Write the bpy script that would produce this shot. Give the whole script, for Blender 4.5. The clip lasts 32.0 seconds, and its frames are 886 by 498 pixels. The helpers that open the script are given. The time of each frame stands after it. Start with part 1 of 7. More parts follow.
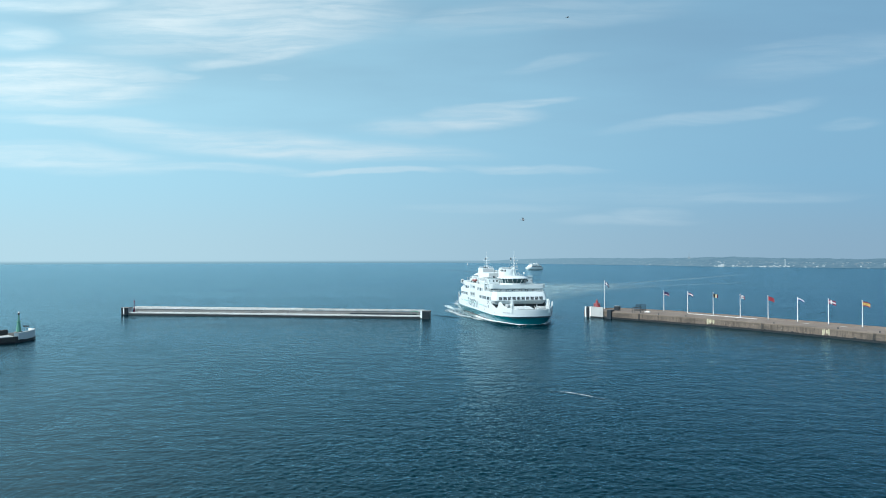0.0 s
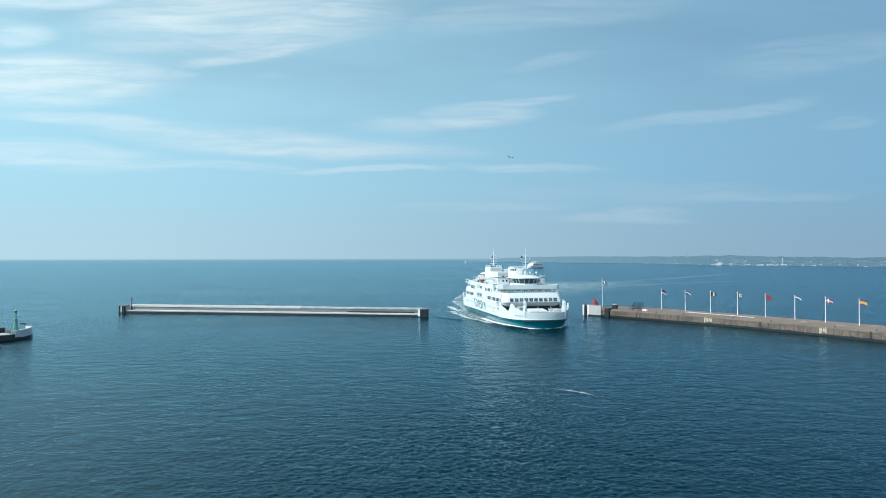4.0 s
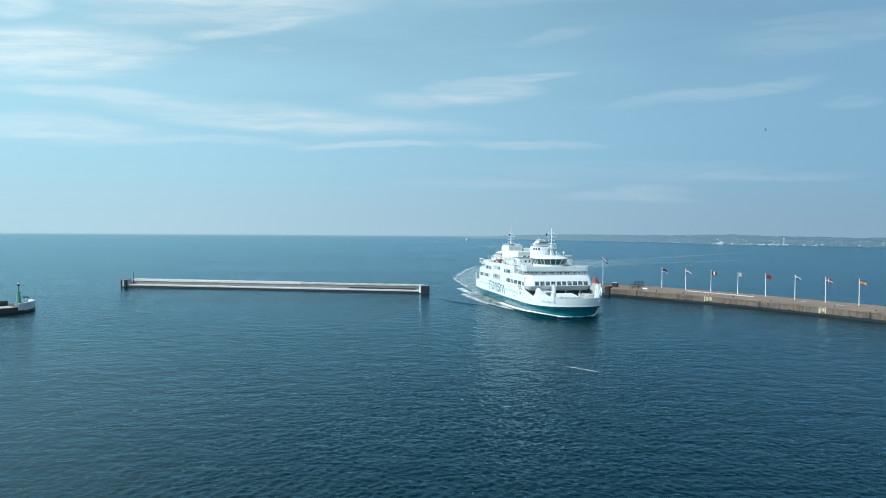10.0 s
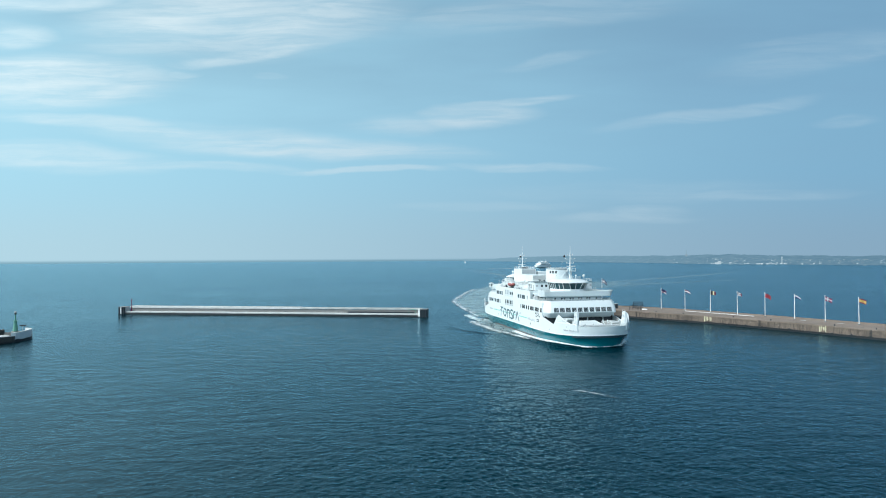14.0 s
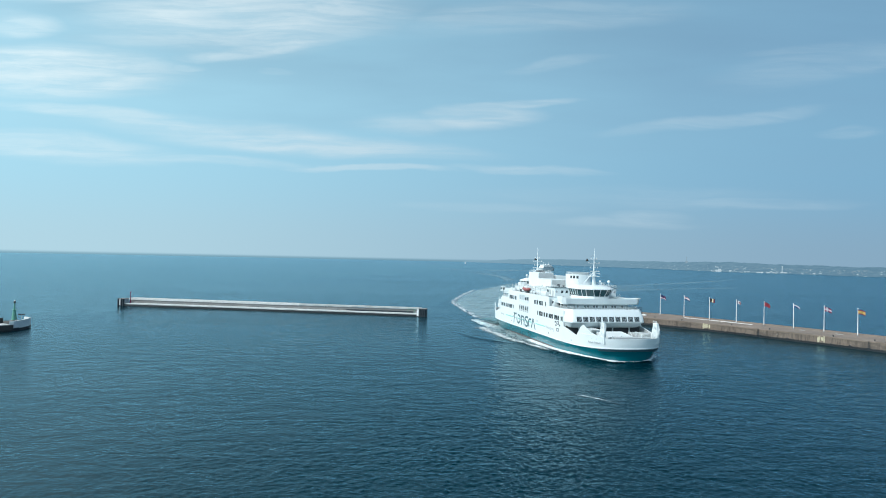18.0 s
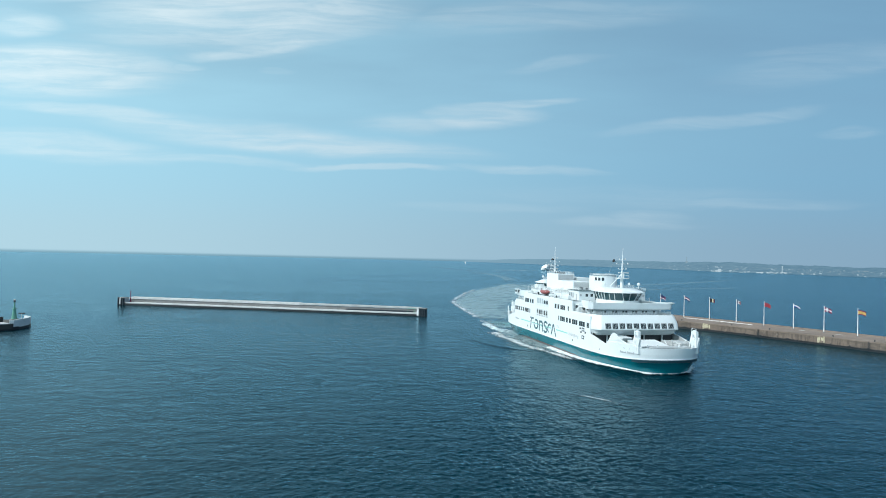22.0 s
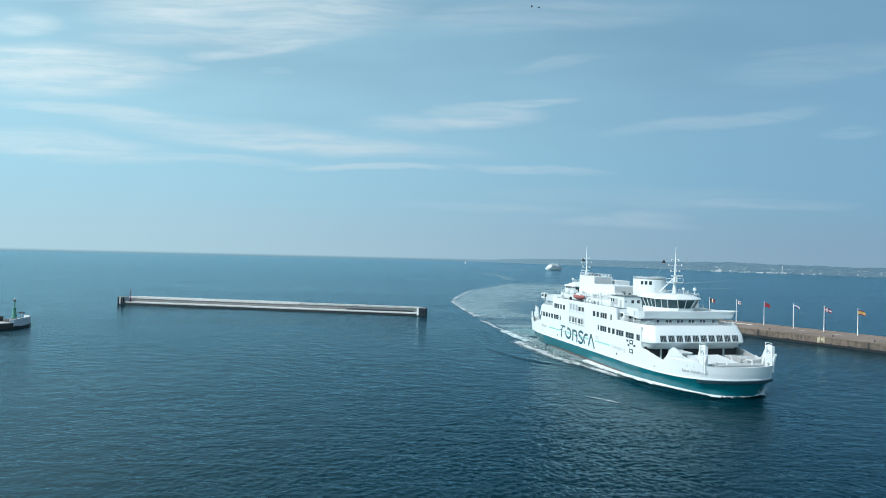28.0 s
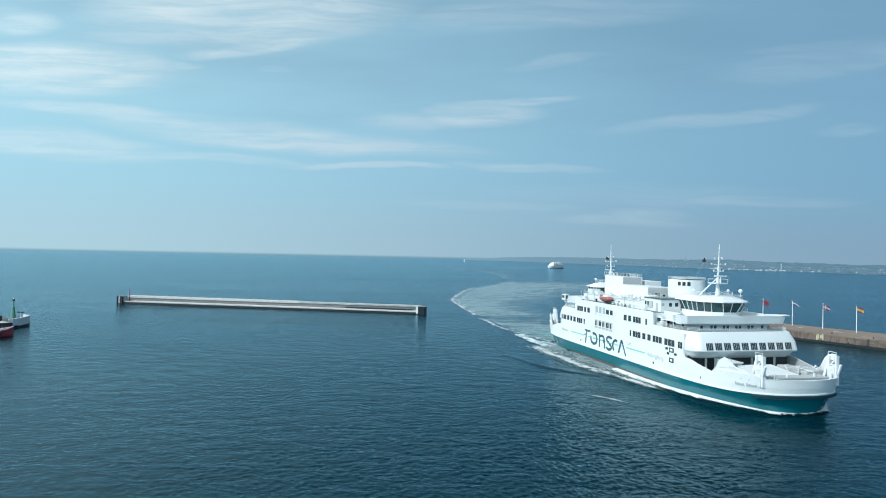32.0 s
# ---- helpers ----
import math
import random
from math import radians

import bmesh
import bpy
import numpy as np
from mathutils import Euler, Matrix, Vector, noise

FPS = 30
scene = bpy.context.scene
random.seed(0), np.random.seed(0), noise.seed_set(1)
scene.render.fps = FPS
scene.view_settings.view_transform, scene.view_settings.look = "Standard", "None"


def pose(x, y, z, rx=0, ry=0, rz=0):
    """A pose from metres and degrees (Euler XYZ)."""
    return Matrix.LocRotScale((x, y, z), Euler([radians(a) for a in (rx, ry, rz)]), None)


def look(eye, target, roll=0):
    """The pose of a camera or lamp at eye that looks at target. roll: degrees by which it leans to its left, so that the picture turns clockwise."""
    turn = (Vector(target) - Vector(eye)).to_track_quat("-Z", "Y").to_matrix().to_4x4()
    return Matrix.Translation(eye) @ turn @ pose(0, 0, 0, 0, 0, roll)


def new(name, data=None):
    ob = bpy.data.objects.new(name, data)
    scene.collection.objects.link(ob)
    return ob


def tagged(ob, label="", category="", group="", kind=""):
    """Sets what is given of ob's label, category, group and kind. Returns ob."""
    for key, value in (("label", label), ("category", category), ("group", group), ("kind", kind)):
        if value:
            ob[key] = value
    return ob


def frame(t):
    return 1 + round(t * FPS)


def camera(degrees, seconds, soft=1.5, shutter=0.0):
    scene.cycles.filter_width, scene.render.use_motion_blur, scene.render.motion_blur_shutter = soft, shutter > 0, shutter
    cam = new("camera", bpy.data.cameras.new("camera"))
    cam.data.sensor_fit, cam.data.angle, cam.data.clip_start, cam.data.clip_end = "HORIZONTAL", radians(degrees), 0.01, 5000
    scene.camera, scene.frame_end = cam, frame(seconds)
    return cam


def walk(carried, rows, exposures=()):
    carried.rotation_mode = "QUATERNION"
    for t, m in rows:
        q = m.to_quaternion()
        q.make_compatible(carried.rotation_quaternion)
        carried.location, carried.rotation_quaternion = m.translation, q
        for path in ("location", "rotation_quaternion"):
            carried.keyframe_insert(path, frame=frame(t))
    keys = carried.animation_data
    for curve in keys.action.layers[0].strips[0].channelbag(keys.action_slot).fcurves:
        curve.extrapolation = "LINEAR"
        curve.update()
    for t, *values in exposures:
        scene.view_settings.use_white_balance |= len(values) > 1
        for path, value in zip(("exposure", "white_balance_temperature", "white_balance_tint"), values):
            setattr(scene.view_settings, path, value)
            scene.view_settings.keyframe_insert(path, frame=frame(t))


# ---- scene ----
# ---------------------------------------------------------------- camera
EYE = Vector((0.0, 0.0, 30.47))
cam = camera(70.96, 32.0, soft=1.0)
# seconds, degrees to the right, degrees up, lean
PATH = [
    (0, -0.193, 0.932, -0.109), (0.5, -0.158, 0.907, -0.108), (1, -0.089, 0.900, 0.269), 
    (1.5, -0.101, 0.889, 0.132), (2, -0.052, 0.821, -0.083), (2.5, -0.061, 0.860, 0.121), 
    (3, -0.020, 0.833, 0.140), (3.5, -0.013, 0.780, 0.030), (5.5, -0.004, 0.749, -0.097), 
    (6, -0.004, 0.749, -0.097), (6.5, -0.003, 0.746, -0.112), (7, -0.001, 0.708, -0.157), 
    (7.5, -0.099, 0.588, -0.299), (7.6, -0.110, 0.600, -0.300), (7.8, -0.200, 0.880, -0.720), 
    (8, -0.243, 0.939, -0.685), (8.2, -0.240, 0.840, 0.550), (8.4, -0.250, 0.860, 1.600), 
    (8.5, -0.262, 0.927, 1.507), (8.8, -0.120, 0.250, 1.800), (9, -0.019, 0.300, 1.250), 
    (9.2, 0.000, -0.250, 1.000), (9.3, 0.000, -0.700, -0.750), (9.4, 0.050, -1.100, -2.000), 
    (9.5, 0.057, -0.493, -0.684), (9.6, 0.050, -0.200, 1.000), (9.7, 0.020, -0.350, 1.850), 
    (9.8, -0.030, -0.700, 2.600), (9.9, -0.080, -1.100, 1.400), (10, -0.109, -1.365, 0.418), 
    (10.2, -0.050, -0.750, 0.950), (10.5, 0.070, -0.214, 0.510), (10.7, 0.040, 0.250, 0.100), 
    (11, -0.022, 0.859, -0.405), (11.5, -0.087, 0.862, -0.302), (12, -0.032, 0.859, -0.273), 
    (12.5, -0.027, 0.844, -0.120), (13, -0.039, 0.829, -0.098), (13.5, 0.031, 0.687, -0.292), 
    (14, 0.031, 0.769, -0.279), (14.5, 0.000, 0.793, -0.224), (16.5, -0.001, 0.819, 1.062), 
    (17, -0.007, 0.820, 1.149), (17.5, -0.009, 0.797, 1.179), (18, -0.014, 0.782, 1.249), 
    (18.5, -0.017, 0.768, 1.296), (19, -0.017, 0.768, 1.296), (19.5, -0.019, 0.766, 1.314), 
    (20, -0.026, 0.788, 1.334), (20.5, -0.029, 0.739, 1.375), (21, -0.028, 0.735, 1.365), 
    (21.5, -0.021, 0.749, 1.349), (22, -0.021, 0.749, 1.349), (22.5, -0.022, 0.751, 1.360), 
    (23, -0.022, 0.731, 1.360), (23.5, -0.022, 0.731, 1.360), (24, -0.022, 0.731, 1.360), 
    (24.5, -0.023, 0.736, 1.370), (25, -0.023, 0.736, 1.370), (25.5, -0.057, 0.736, 1.359), 
    (27.5, -0.016, 0.718, 1.387), (28, -0.024, 0.724, 1.403), (28.5, -0.031, 0.723, 1.402), 
    (29, -0.019, 0.680, 1.336), (29.5, -0.018, 0.696, 1.329), (30, -0.010, 0.680, 1.336), 
    (30.5, 0.000, 0.633, 1.308), (31, 0.002, 0.626, 1.289), (31.5, -0.008, 0.690, 1.312), 
    (32, 0.059, 0.576, 1.253), ]


def aim(yaw, tilt, lean):
    a, b = radians(yaw), radians(tilt)
    way = Vector((math.sin(a) * math.cos(b), math.cos(a) * math.cos(b), math.sin(b)))
    return look(EYE, EYE + way * 100.0, lean)


walk(cam, [(t, aim(y, p, r)) for t, y, p, r in PATH], [(0, 0.04), (8, 0.0), (13, -0.02), (22, -0.03), (24, -0.10), (32, -0.09)])

# ---------------------------------------------------------------- sun and sky
SUN_WAY = Vector((-0.66, -0.42, 0.62)).normalized()      # towards the sun
sun = new("sun", bpy.data.lights.new("sun", "SUN"))
sun.data.energy, sun.data.angle, sun.data.color = 3.15, radians(0.6), (1.0, 0.985, 0.96)
sun.matrix_world = look((-200, -130, 190), (0, 0, 0))
sun.rotation_euler = SUN_WAY.to_track_quat("Z", "Y").to_euler()


class Nodes:
    """A small builder for node trees."""

    def __init__(self, tree):
        self.tree = tree
        tree.nodes.clear()

    def add(self, kind, **values):
        node = self.tree.nodes.new(kind)
        if "operation" in values:
            node.operation = values["operation"]
        if "blend_type" in values:
            node.blend_type = values["blend_type"]
        if "data_type" in values:
            node.data_type = values["data_type"]
        if "sky_type" in values:
            node.sky_type = values["sky_type"]
        if "gradient_type" in values:
            node.gradient_type = values["gradient_type"]
        if "interpolation_type" in values:
            node.interpolation_type = values["interpolation_type"]
        if "use_clamp" in values:
            node.use_clamp = values["use_clamp"]
        return node

    def link(self, a, b):
        self.tree.links.new(a, b)

    def feed(self, socket, value):
        if hasattr(value, "links"):
            self.link(value, socket)
        else:
            socket.default_value = value

    def math(self, op, a, b=0.0, clamp=False):
        n = self.add("ShaderNodeMath", operation=op, use_clamp=clamp)
        self.feed(n.inputs[0], a)
        self.feed(n.inputs[1], b)
        return n.outputs[0]

    def noise(self, vec, scale, detail=4.0, rough=0.55, distort=0.0):
        n = self.add("ShaderNodeTexNoise")
        if vec is not None:
            self.link(vec, n.inputs["Vector"])
        n.inputs["Scale"].default_value = scale
        n.inputs["Detail"].default_value = detail
        n.inputs["Roughness"].default_value = rough
        n.inputs["Distortion"].default_value = distort
        return n.outputs["Fac"]

    def span(self, x, a, b, c=0.0, d=1.0, smooth=True):
        n = self.add("ShaderNodeMapRange", interpolation_type="SMOOTHSTEP" if smooth else "LINEAR")
        self.feed(n.inputs[0], x)
        for i, v in enumerate((a, b, c, d)):
            self.feed(n.inputs[i + 1], v)
        return n.outputs[0]

    def mix(self, fac, a, b, blend="MIX"):
        n = self.add("ShaderNodeMix", data_type="RGBA", blend_type=blend)
        self.feed(n.inputs[0], fac)
        for s, v in ((n.inputs[6], a), (n.inputs[7], b)):
            if hasattr(v, "links"):
                self.link(v, s)
            else:
                s.default_value = (*v, 1.0)
        return n.outputs[2]

    def stretch(self, vec, scale, place=(0, 0, 0), turn=(0, 0, 0), kind="POINT"):
        n = self.add("ShaderNodeMapping")
        n.vector_type = kind
        self.link(vec, n.inputs["Vector"])
        n.inputs["Location"].default_value = place
        n.inputs["Rotation"].default_value = turn
        n.inputs["Scale"].default_value = scale
        return n.outputs[0]

    def bump(self, height, strength, distance, normal=None):
        n = self.add("ShaderNodeBump")
        self.feed(n.inputs["Strength"], strength)
        n.inputs["Distance"].default_value = distance
        self.link(height, n.inputs["Height"])
        if normal is not None:
            self.link(normal, n.inputs["Normal"])
        return n.outputs[0]


# thin streaks and veils of cloud: across, up (tangents from straight ahead), half widths, lean in degrees, weight
CLOUDS = [
    (-0.322, 0.386, 0.245, 0.056, 5, 0.8), (-0.204, 0.373, 0.155, 0.027, 9, 0.55), (-0.285, 0.335, 0.155, 0.011, 9, 0.7), (-0.440, 0.359, 0.136, 0.036, 0, 0.35),
    (-0.640, 0.285, 0.195, 0.038, 1, 0.92), (-0.695, 0.359, 0.064, 0.020, 0, 0.6), (-0.649, 0.414, 0.145, 0.016, 0, 0.6), (-0.567, 0.221, 0.173, 0.011, -4, 0.55),
    (-0.413, 0.206, 0.236, 0.009, -4, 0.55), (-0.204, 0.179, 0.245, 0.018, -2, 0.72), (-0.331, 0.193, 0.236, 0.020, -4, 0.45), (-0.631, 0.166, 0.182, 0.020, -3, 0.55),
    (-0.122, 0.141, 0.136, 0.005, 0, 0.6), (-0.367, 0.150, 0.164, 0.007, -2, 0.4), (0.051, 0.225, 0.086, 0.018, 3, 0.75), (0.096, 0.245, 0.109, 0.007, 7, 0.6),
    (-0.058, 0.215, 0.091, 0.013, 0, 0.4), (0.142, 0.145, 0.118, 0.007, 0, 0.66), (0.437, 0.232, 0.159, 0.010, 8, 0.30), (0.360, 0.221, 0.064, 0.009, 4, 0.22),
    (0.178, 0.316, 0.077, 0.007, 8, 0.22), (0.324, 0.069, 0.068, 0.013, 3, 0.34), (0.296, 0.061, 0.109, 0.008, 0, 0.22), (0.615, 0.327, 0.164, 0.027, 10, 0.18),
    (0.678, 0.327, 0.055, 0.011, 6, 0.25), (0.651, 0.215, 0.055, 0.008, 0, 0.22), (0.133, 0.391, 0.236, 0.024, 4, 0.28), (0.578, 0.350, 0.082, 0.008, 6, 0.22),
    (0.515, 0.097, 0.145, 0.009, 0, 0.2), (-0.420, 0.297, 0.029, 0.006, 0, 0.32), (-0.285, 0.297, 0.027, 0.005, 0, 0.25), (0.315, 0.105, 0.236, 0.018, 0, 0.12),
    (0.069, 0.082, 0.136, 0.009, 0, 0.18),
]


def build_world():
    world = bpy.data.worlds.new("sky")
    scene.world = world
    world.use_nodes = True
    n = Nodes(world.node_tree)
    sky = n.add("ShaderNodeTexSky", sky_type="NISHITA")
    sky.sun_disc = False
    sky.sun_elevation = math.asin(SUN_WAY.z)
    sky.sun_rotation = math.atan2(SUN_WAY.x, SUN_WAY.y)
    sky.air_density, sky.dust_density, sky.ozone_density = 1.0, 0.15, 3.5
    way = n.add("ShaderNodeTexCoord").outputs["Generated"]
    split = n.add("ShaderNodeSeparateXYZ")
    n.link(way, split.inputs[0])
    x, y, z = split.outputs
    depth = n.math("MAXIMUM", n.math("ABSOLUTE", y), 0.12)
    u, v = n.math("DIVIDE", x, depth), n.math("DIVIDE", z, depth)
    flat = n.add("ShaderNodeCombineXYZ")
    n.link(u, flat.inputs[0])
    n.link(v, flat.inputs[1])
    uv = flat.outputs[0]
    # ragged edges
    wob = n.add("ShaderNodeTexNoise")
    n.link(n.stretch(uv, (5, 16, 1)), wob.inputs["Vector"])
    wob.inputs["Scale"].default_value, wob.inputs["Detail"].default_value = 1.0, 6.0
    shift = n.add("ShaderNodeVectorMath", operation="MULTIPLY_ADD")
    n.link(wob.outputs["Color"], shift.inputs[0])
    shift.inputs[1].default_value = (0.10, 0.030, 0)
    sub = n.add("ShaderNodeVectorMath", operation="ADD")
    n.link(shift.outputs[0], sub.inputs[0])
    n.link(uv, shift.inputs[2])
    sub.inputs[1].default_value = (-0.05, -0.015, 0)
    warped = sub.outputs[0]
    total = None
    for cu, cv, ru, rv, lean, weight in CLOUDS:
        m = n.stretch(warped, (ru * 1.35, rv * 1.4, 1.0), (cu, cv, 0), (0, 0, radians(lean)), "TEXTURE")
        g = n.add("ShaderNodeTexGradient", gradient_type="SPHERICAL")
        n.link(m, g.inputs[0])
        w = n.math("MULTIPLY", n.span(g.outputs["Fac"], 0.0, 0.62), weight)
        total = w if total is None else n.math("MAXIMUM", total, w)
    fibre = n.noise(n.stretch(warped, (3.0, 34.0, 1.0), turn=(0, 0, radians(-5))), 1.6, 9.0, 0.62, 0.3)
    puff = n.noise(n.stretch(warped, (5.0, 16.0, 1.0)), 1.0, 6.0, 0.6)
    grain = n.math("MULTIPLY", n.span(fibre, 0.30, 0.68, 0.34, 1.20), n.span(puff, 0.25, 0.7, 0.62, 1.12))
    # added bright cirrus above the view on the sun's side, to lift the water
    high = n.math("MULTIPLY", n.span(v, 0.40, 0.70), n.span(u, -0.75, -0.10, 1.0, 0.0))
    total = n.math("MAXIMUM", total, high)
    cloud = n.math("MULTIPLY", n.math("MULTIPLY", total, grain), 0.90, clamp=True)
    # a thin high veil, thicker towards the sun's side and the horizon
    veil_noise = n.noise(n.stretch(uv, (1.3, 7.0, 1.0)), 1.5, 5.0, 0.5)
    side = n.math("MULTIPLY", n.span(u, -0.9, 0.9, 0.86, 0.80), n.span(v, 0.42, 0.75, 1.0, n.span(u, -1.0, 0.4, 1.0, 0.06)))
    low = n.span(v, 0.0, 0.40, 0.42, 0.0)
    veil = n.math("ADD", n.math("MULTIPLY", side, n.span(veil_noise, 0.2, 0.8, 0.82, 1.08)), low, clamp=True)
    strength = n.add("ShaderNodeMix", data_type="RGBA", blend_type="MULTIPLY")
    strength.inputs[0].default_value = 1.0
    n.link(sky.outputs[0], strength.inputs[6])
    strength.inputs[7].default_value = (SKY, SKY, SKY, 1)
    base = strength.outputs[2]
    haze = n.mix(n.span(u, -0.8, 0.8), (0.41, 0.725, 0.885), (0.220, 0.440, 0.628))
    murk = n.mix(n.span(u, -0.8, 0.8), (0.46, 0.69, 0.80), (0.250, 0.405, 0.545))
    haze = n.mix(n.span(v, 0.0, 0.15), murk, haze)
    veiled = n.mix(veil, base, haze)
    lit = n.mix(n.span(u, -0.75, 0.1), (0.74, 0.90, 0.96), (0.58, 0.73, 0.82))
    # the added high cirrus is set far brighter than the other cloud
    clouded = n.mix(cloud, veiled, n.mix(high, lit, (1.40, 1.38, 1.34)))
    # the wide glow of the air round the sun
    near_sun = n.add("ShaderNodeVectorMath", operation="DOT_PRODUCT")
    n.link(way, near_sun.inputs[0])
    near_sun.inputs[1].default_value = tuple(SUN_WAY)
    glow = n.math("POWER", n.math("MAXIMUM", near_sun.outputs["Value"], 0.0), 2.4)
    lit = n.add("ShaderNodeMix", data_type="RGBA", blend_type="ADD")
    n.link(n.math("MULTIPLY", glow, 3.0), lit.inputs[0])
    n.link(clouded, lit.inputs[6])
    lit.inputs[7].default_value = (0.46, 0.66, 0.72, 1)
    clouded = lit.outputs[2]
    # far water beyond the built sheet
    sea = n.mix(n.span(u, -0.8, 0.8), (0.22, 0.42, 0.53), (0.12, 0.25, 0.36))
    full = n.mix(n.span(z, -0.0060, -0.0008), sea, clouded)
    back = n.add("ShaderNodeBackground")
    n.link(full, back.inputs["Color"])
    back.inputs["Strength"].default_value = 1.0
    out = n.add("ShaderNodeOutputWorld")
    n.link(back.outputs[0], out.inputs[0])


SKY = 0.072
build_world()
scene.view_settings.exposure = 0.0


# ---------------------------------------------------------------- materials
def material(name, colour, rough=0.5, metal=0.0, vary=0.12, grain=3.0, fine=0.0, relief=0.02, second=None, stains=0.35, island=0.0):
    """A painted, mineral or metal surface: base colour, broad stains, fine grain and a little relief."""
    m = bpy.data.materials.new(name)
    m.use_nodes = True
    n = Nodes(m.node_tree)
    at = n.add("ShaderNodeTexCoord").outputs["Object"]
    broad = n.noise(at, 0.35 * grain / 3.0, 5.0, 0.6)
    small = n.noise(at, grain * 2.5, 6.0, 0.65)
    dark = tuple(c * (1.0 - vary) for c in colour)
    light = tuple(min(1.0, c * (1.0 + vary)) for c in colour)
    c = n.mix(n.span(small, 0.3, 0.7), dark, light)
    c = n.mix(n.math("MULTIPLY", n.span(broad, 0.45, 0.75), stains), c, second or tuple(k * 0.72 for k in colour))
    if island:
        rnd = n.add("ShaderNodeObjectInfo").outputs["Random"]
        c = n.mix(n.span(rnd, 0.0, 1.0, 0.0, island, smooth=False), c, tuple(k * 0.6 for k in colour))
    b = n.add("ShaderNodeBsdfPrincipled")
    n.link(c, b.inputs["Base Color"])
    n.link(n.span(small, 0.2, 0.8, max(0.02, rough - 0.08), min(1.0, rough + 0.1)), b.inputs["Roughness"])
    b.inputs["Metallic"].default_value = metal
    if relief:
        n.link(n.bump(small, 0.4, relief), b.inputs["Normal"])
    o = n.add("ShaderNodeOutputMaterial")
    n.link(b.outputs[0], o.inputs[0])
    return m


def quay_material():
    """Old harbour wall: brown-grey stone with upright run-off streaks, pale leached patches and dark damp."""
    m = bpy.data.materials.new("brown_grey_quay_wall")
    m.use_nodes = True
    n = Nodes(m.node_tree)
    at = n.add("ShaderNodeTexCoord").outputs["Object"]
    runs = n.noise(n.stretch(at, (0.9, 0.9, 0.10)), 1.0, 5.0, 0.65)
    broad = n.noise(n.stretch(at, (0.10, 0.10, 0.3)), 1.0, 5.0, 0.6)
    small = n.noise(at, 2.2, 7.0, 0.7)
    c = n.mix(n.span(small, 0.3, 0.7), (0.128, 0.098, 0.078), (0.192, 0.152, 0.124))
    c = n.mix(n.math("MULTIPLY", n.span(runs, 0.48, 0.66), 0.85), c, (0.060, 0.048, 0.040))
    c = n.mix(n.math("MULTIPLY", n.span(broad, 0.48, 0.66), 0.8), c, (0.075, 0.062, 0.052))
    c = n.mix(n.math("MULTIPLY", n.span(n.noise(at, 0.7, 8.0, 0.75), 0.60, 0.72), 0.6), c, (0.34, 0.32, 0.29))
    rnd = n.add("ShaderNodeObjectInfo").outputs["Random"]
    c = n.mix(n.span(rnd, 0.0, 1.0, 0.0, 0.3, smooth=False), c, (0.11, 0.094, 0.08))
    b = n.add("ShaderNodeBsdfPrincipled")
    n.link(c, b.inputs["Base Color"])
    b.inputs["Roughness"].default_value = 0.9
    n.link(n.bump(small, 0.5, 0.06), b.inputs["Normal"])
    o = n.add("ShaderNodeOutputMaterial")
    n.link(b.outputs[0], o.inputs[0])
    return m


def water_material():
    m = bpy.data.materials.new("sea_water")
    m.use_nodes = True
    n = Nodes(m.node_tree)
    at = n.add("ShaderNodeTexCoord").outputs["Object"]
    swell = n.noise(n.stretch(at, (0.17, 0.27, 0.2), turn=(0, 0, radians(8))), 1.0, 3.0, 0.55, 0.5)
    chop = n.noise(n.stretch(at, (0.85, 1.10, 0.4), turn=(0, 0, radians(-9))), 1.0, 4.0, 0.6, 0.6)
    ripple = n.noise(n.stretch(at, (1.9, 2.4, 1.0), turn=(0, 0, radians(17))), 1.0, 3.0, 0.6, 0.4)
    patches = n.noise(n.stretch(at, (0.004, 0.013, 0.01), turn=(0, 0, radians(6))), 1.0, 5.0, 0.6, 0.8)
    cats = n.noise(n.stretch(at, (0.035, 0.080, 0.05), turn=(0, 0, radians(-5))), 1.0, 6.0, 0.66, 0.6)
    gust = n.span(n.math("ADD", n.math("MULTIPLY", patches, 0.55), n.math("MULTIPLY", cats, 0.45)), 0.42, 0.58)
    b1 = n.bump(swell, 0.7, 0.66)
    b2 = n.bump(chop, n.span(gust, 0.0, 1.0, 0.35, 0.95), 0.22, b1)
    b3 = n.bump(ripple, 0.55, 0.05, b2)
    body = n.add("ShaderNodeBsdfDiffuse")
    n.link(n.mix(gust, SEA_DEEP, SEA_LIGHT), body.inputs["Color"])
    gloss = n.add("ShaderNodeBsdfGlossy")
    gloss.inputs["Color"].default_value = SEA_GLOSS
    n.link(n.math("ADD", 0.07, n.math("MULTIPLY", gust, 0.13)), gloss.inputs["Roughness"])
    n.link(b3, gloss.inputs["Normal"])
    fresnel = n.add("ShaderNodeFresnel")
    fresnel.inputs["IOR"].default_value = 1.33
    n.link(b3, fresnel.inputs["Normal"])
    mixed = n.add("ShaderNodeMixShader")
    n.link(fresnel.outputs[0], mixed.inputs[0])
    n.link(body.outputs[0], mixed.inputs[1])
    n.link(gloss.outputs[0], mixed.inputs[2])
    o = n.add("ShaderNodeOutputMaterial")
    n.link(mixed.outputs[0], o.inputs[0])
    return m


SEA_DEEP, SEA_LIGHT, SEA_GLOSS = (0.0002, 0.0140, 0.0205), (0.0003, 0.0170, 0.0250), (0.525, 0.755, 0.86, 1.0)


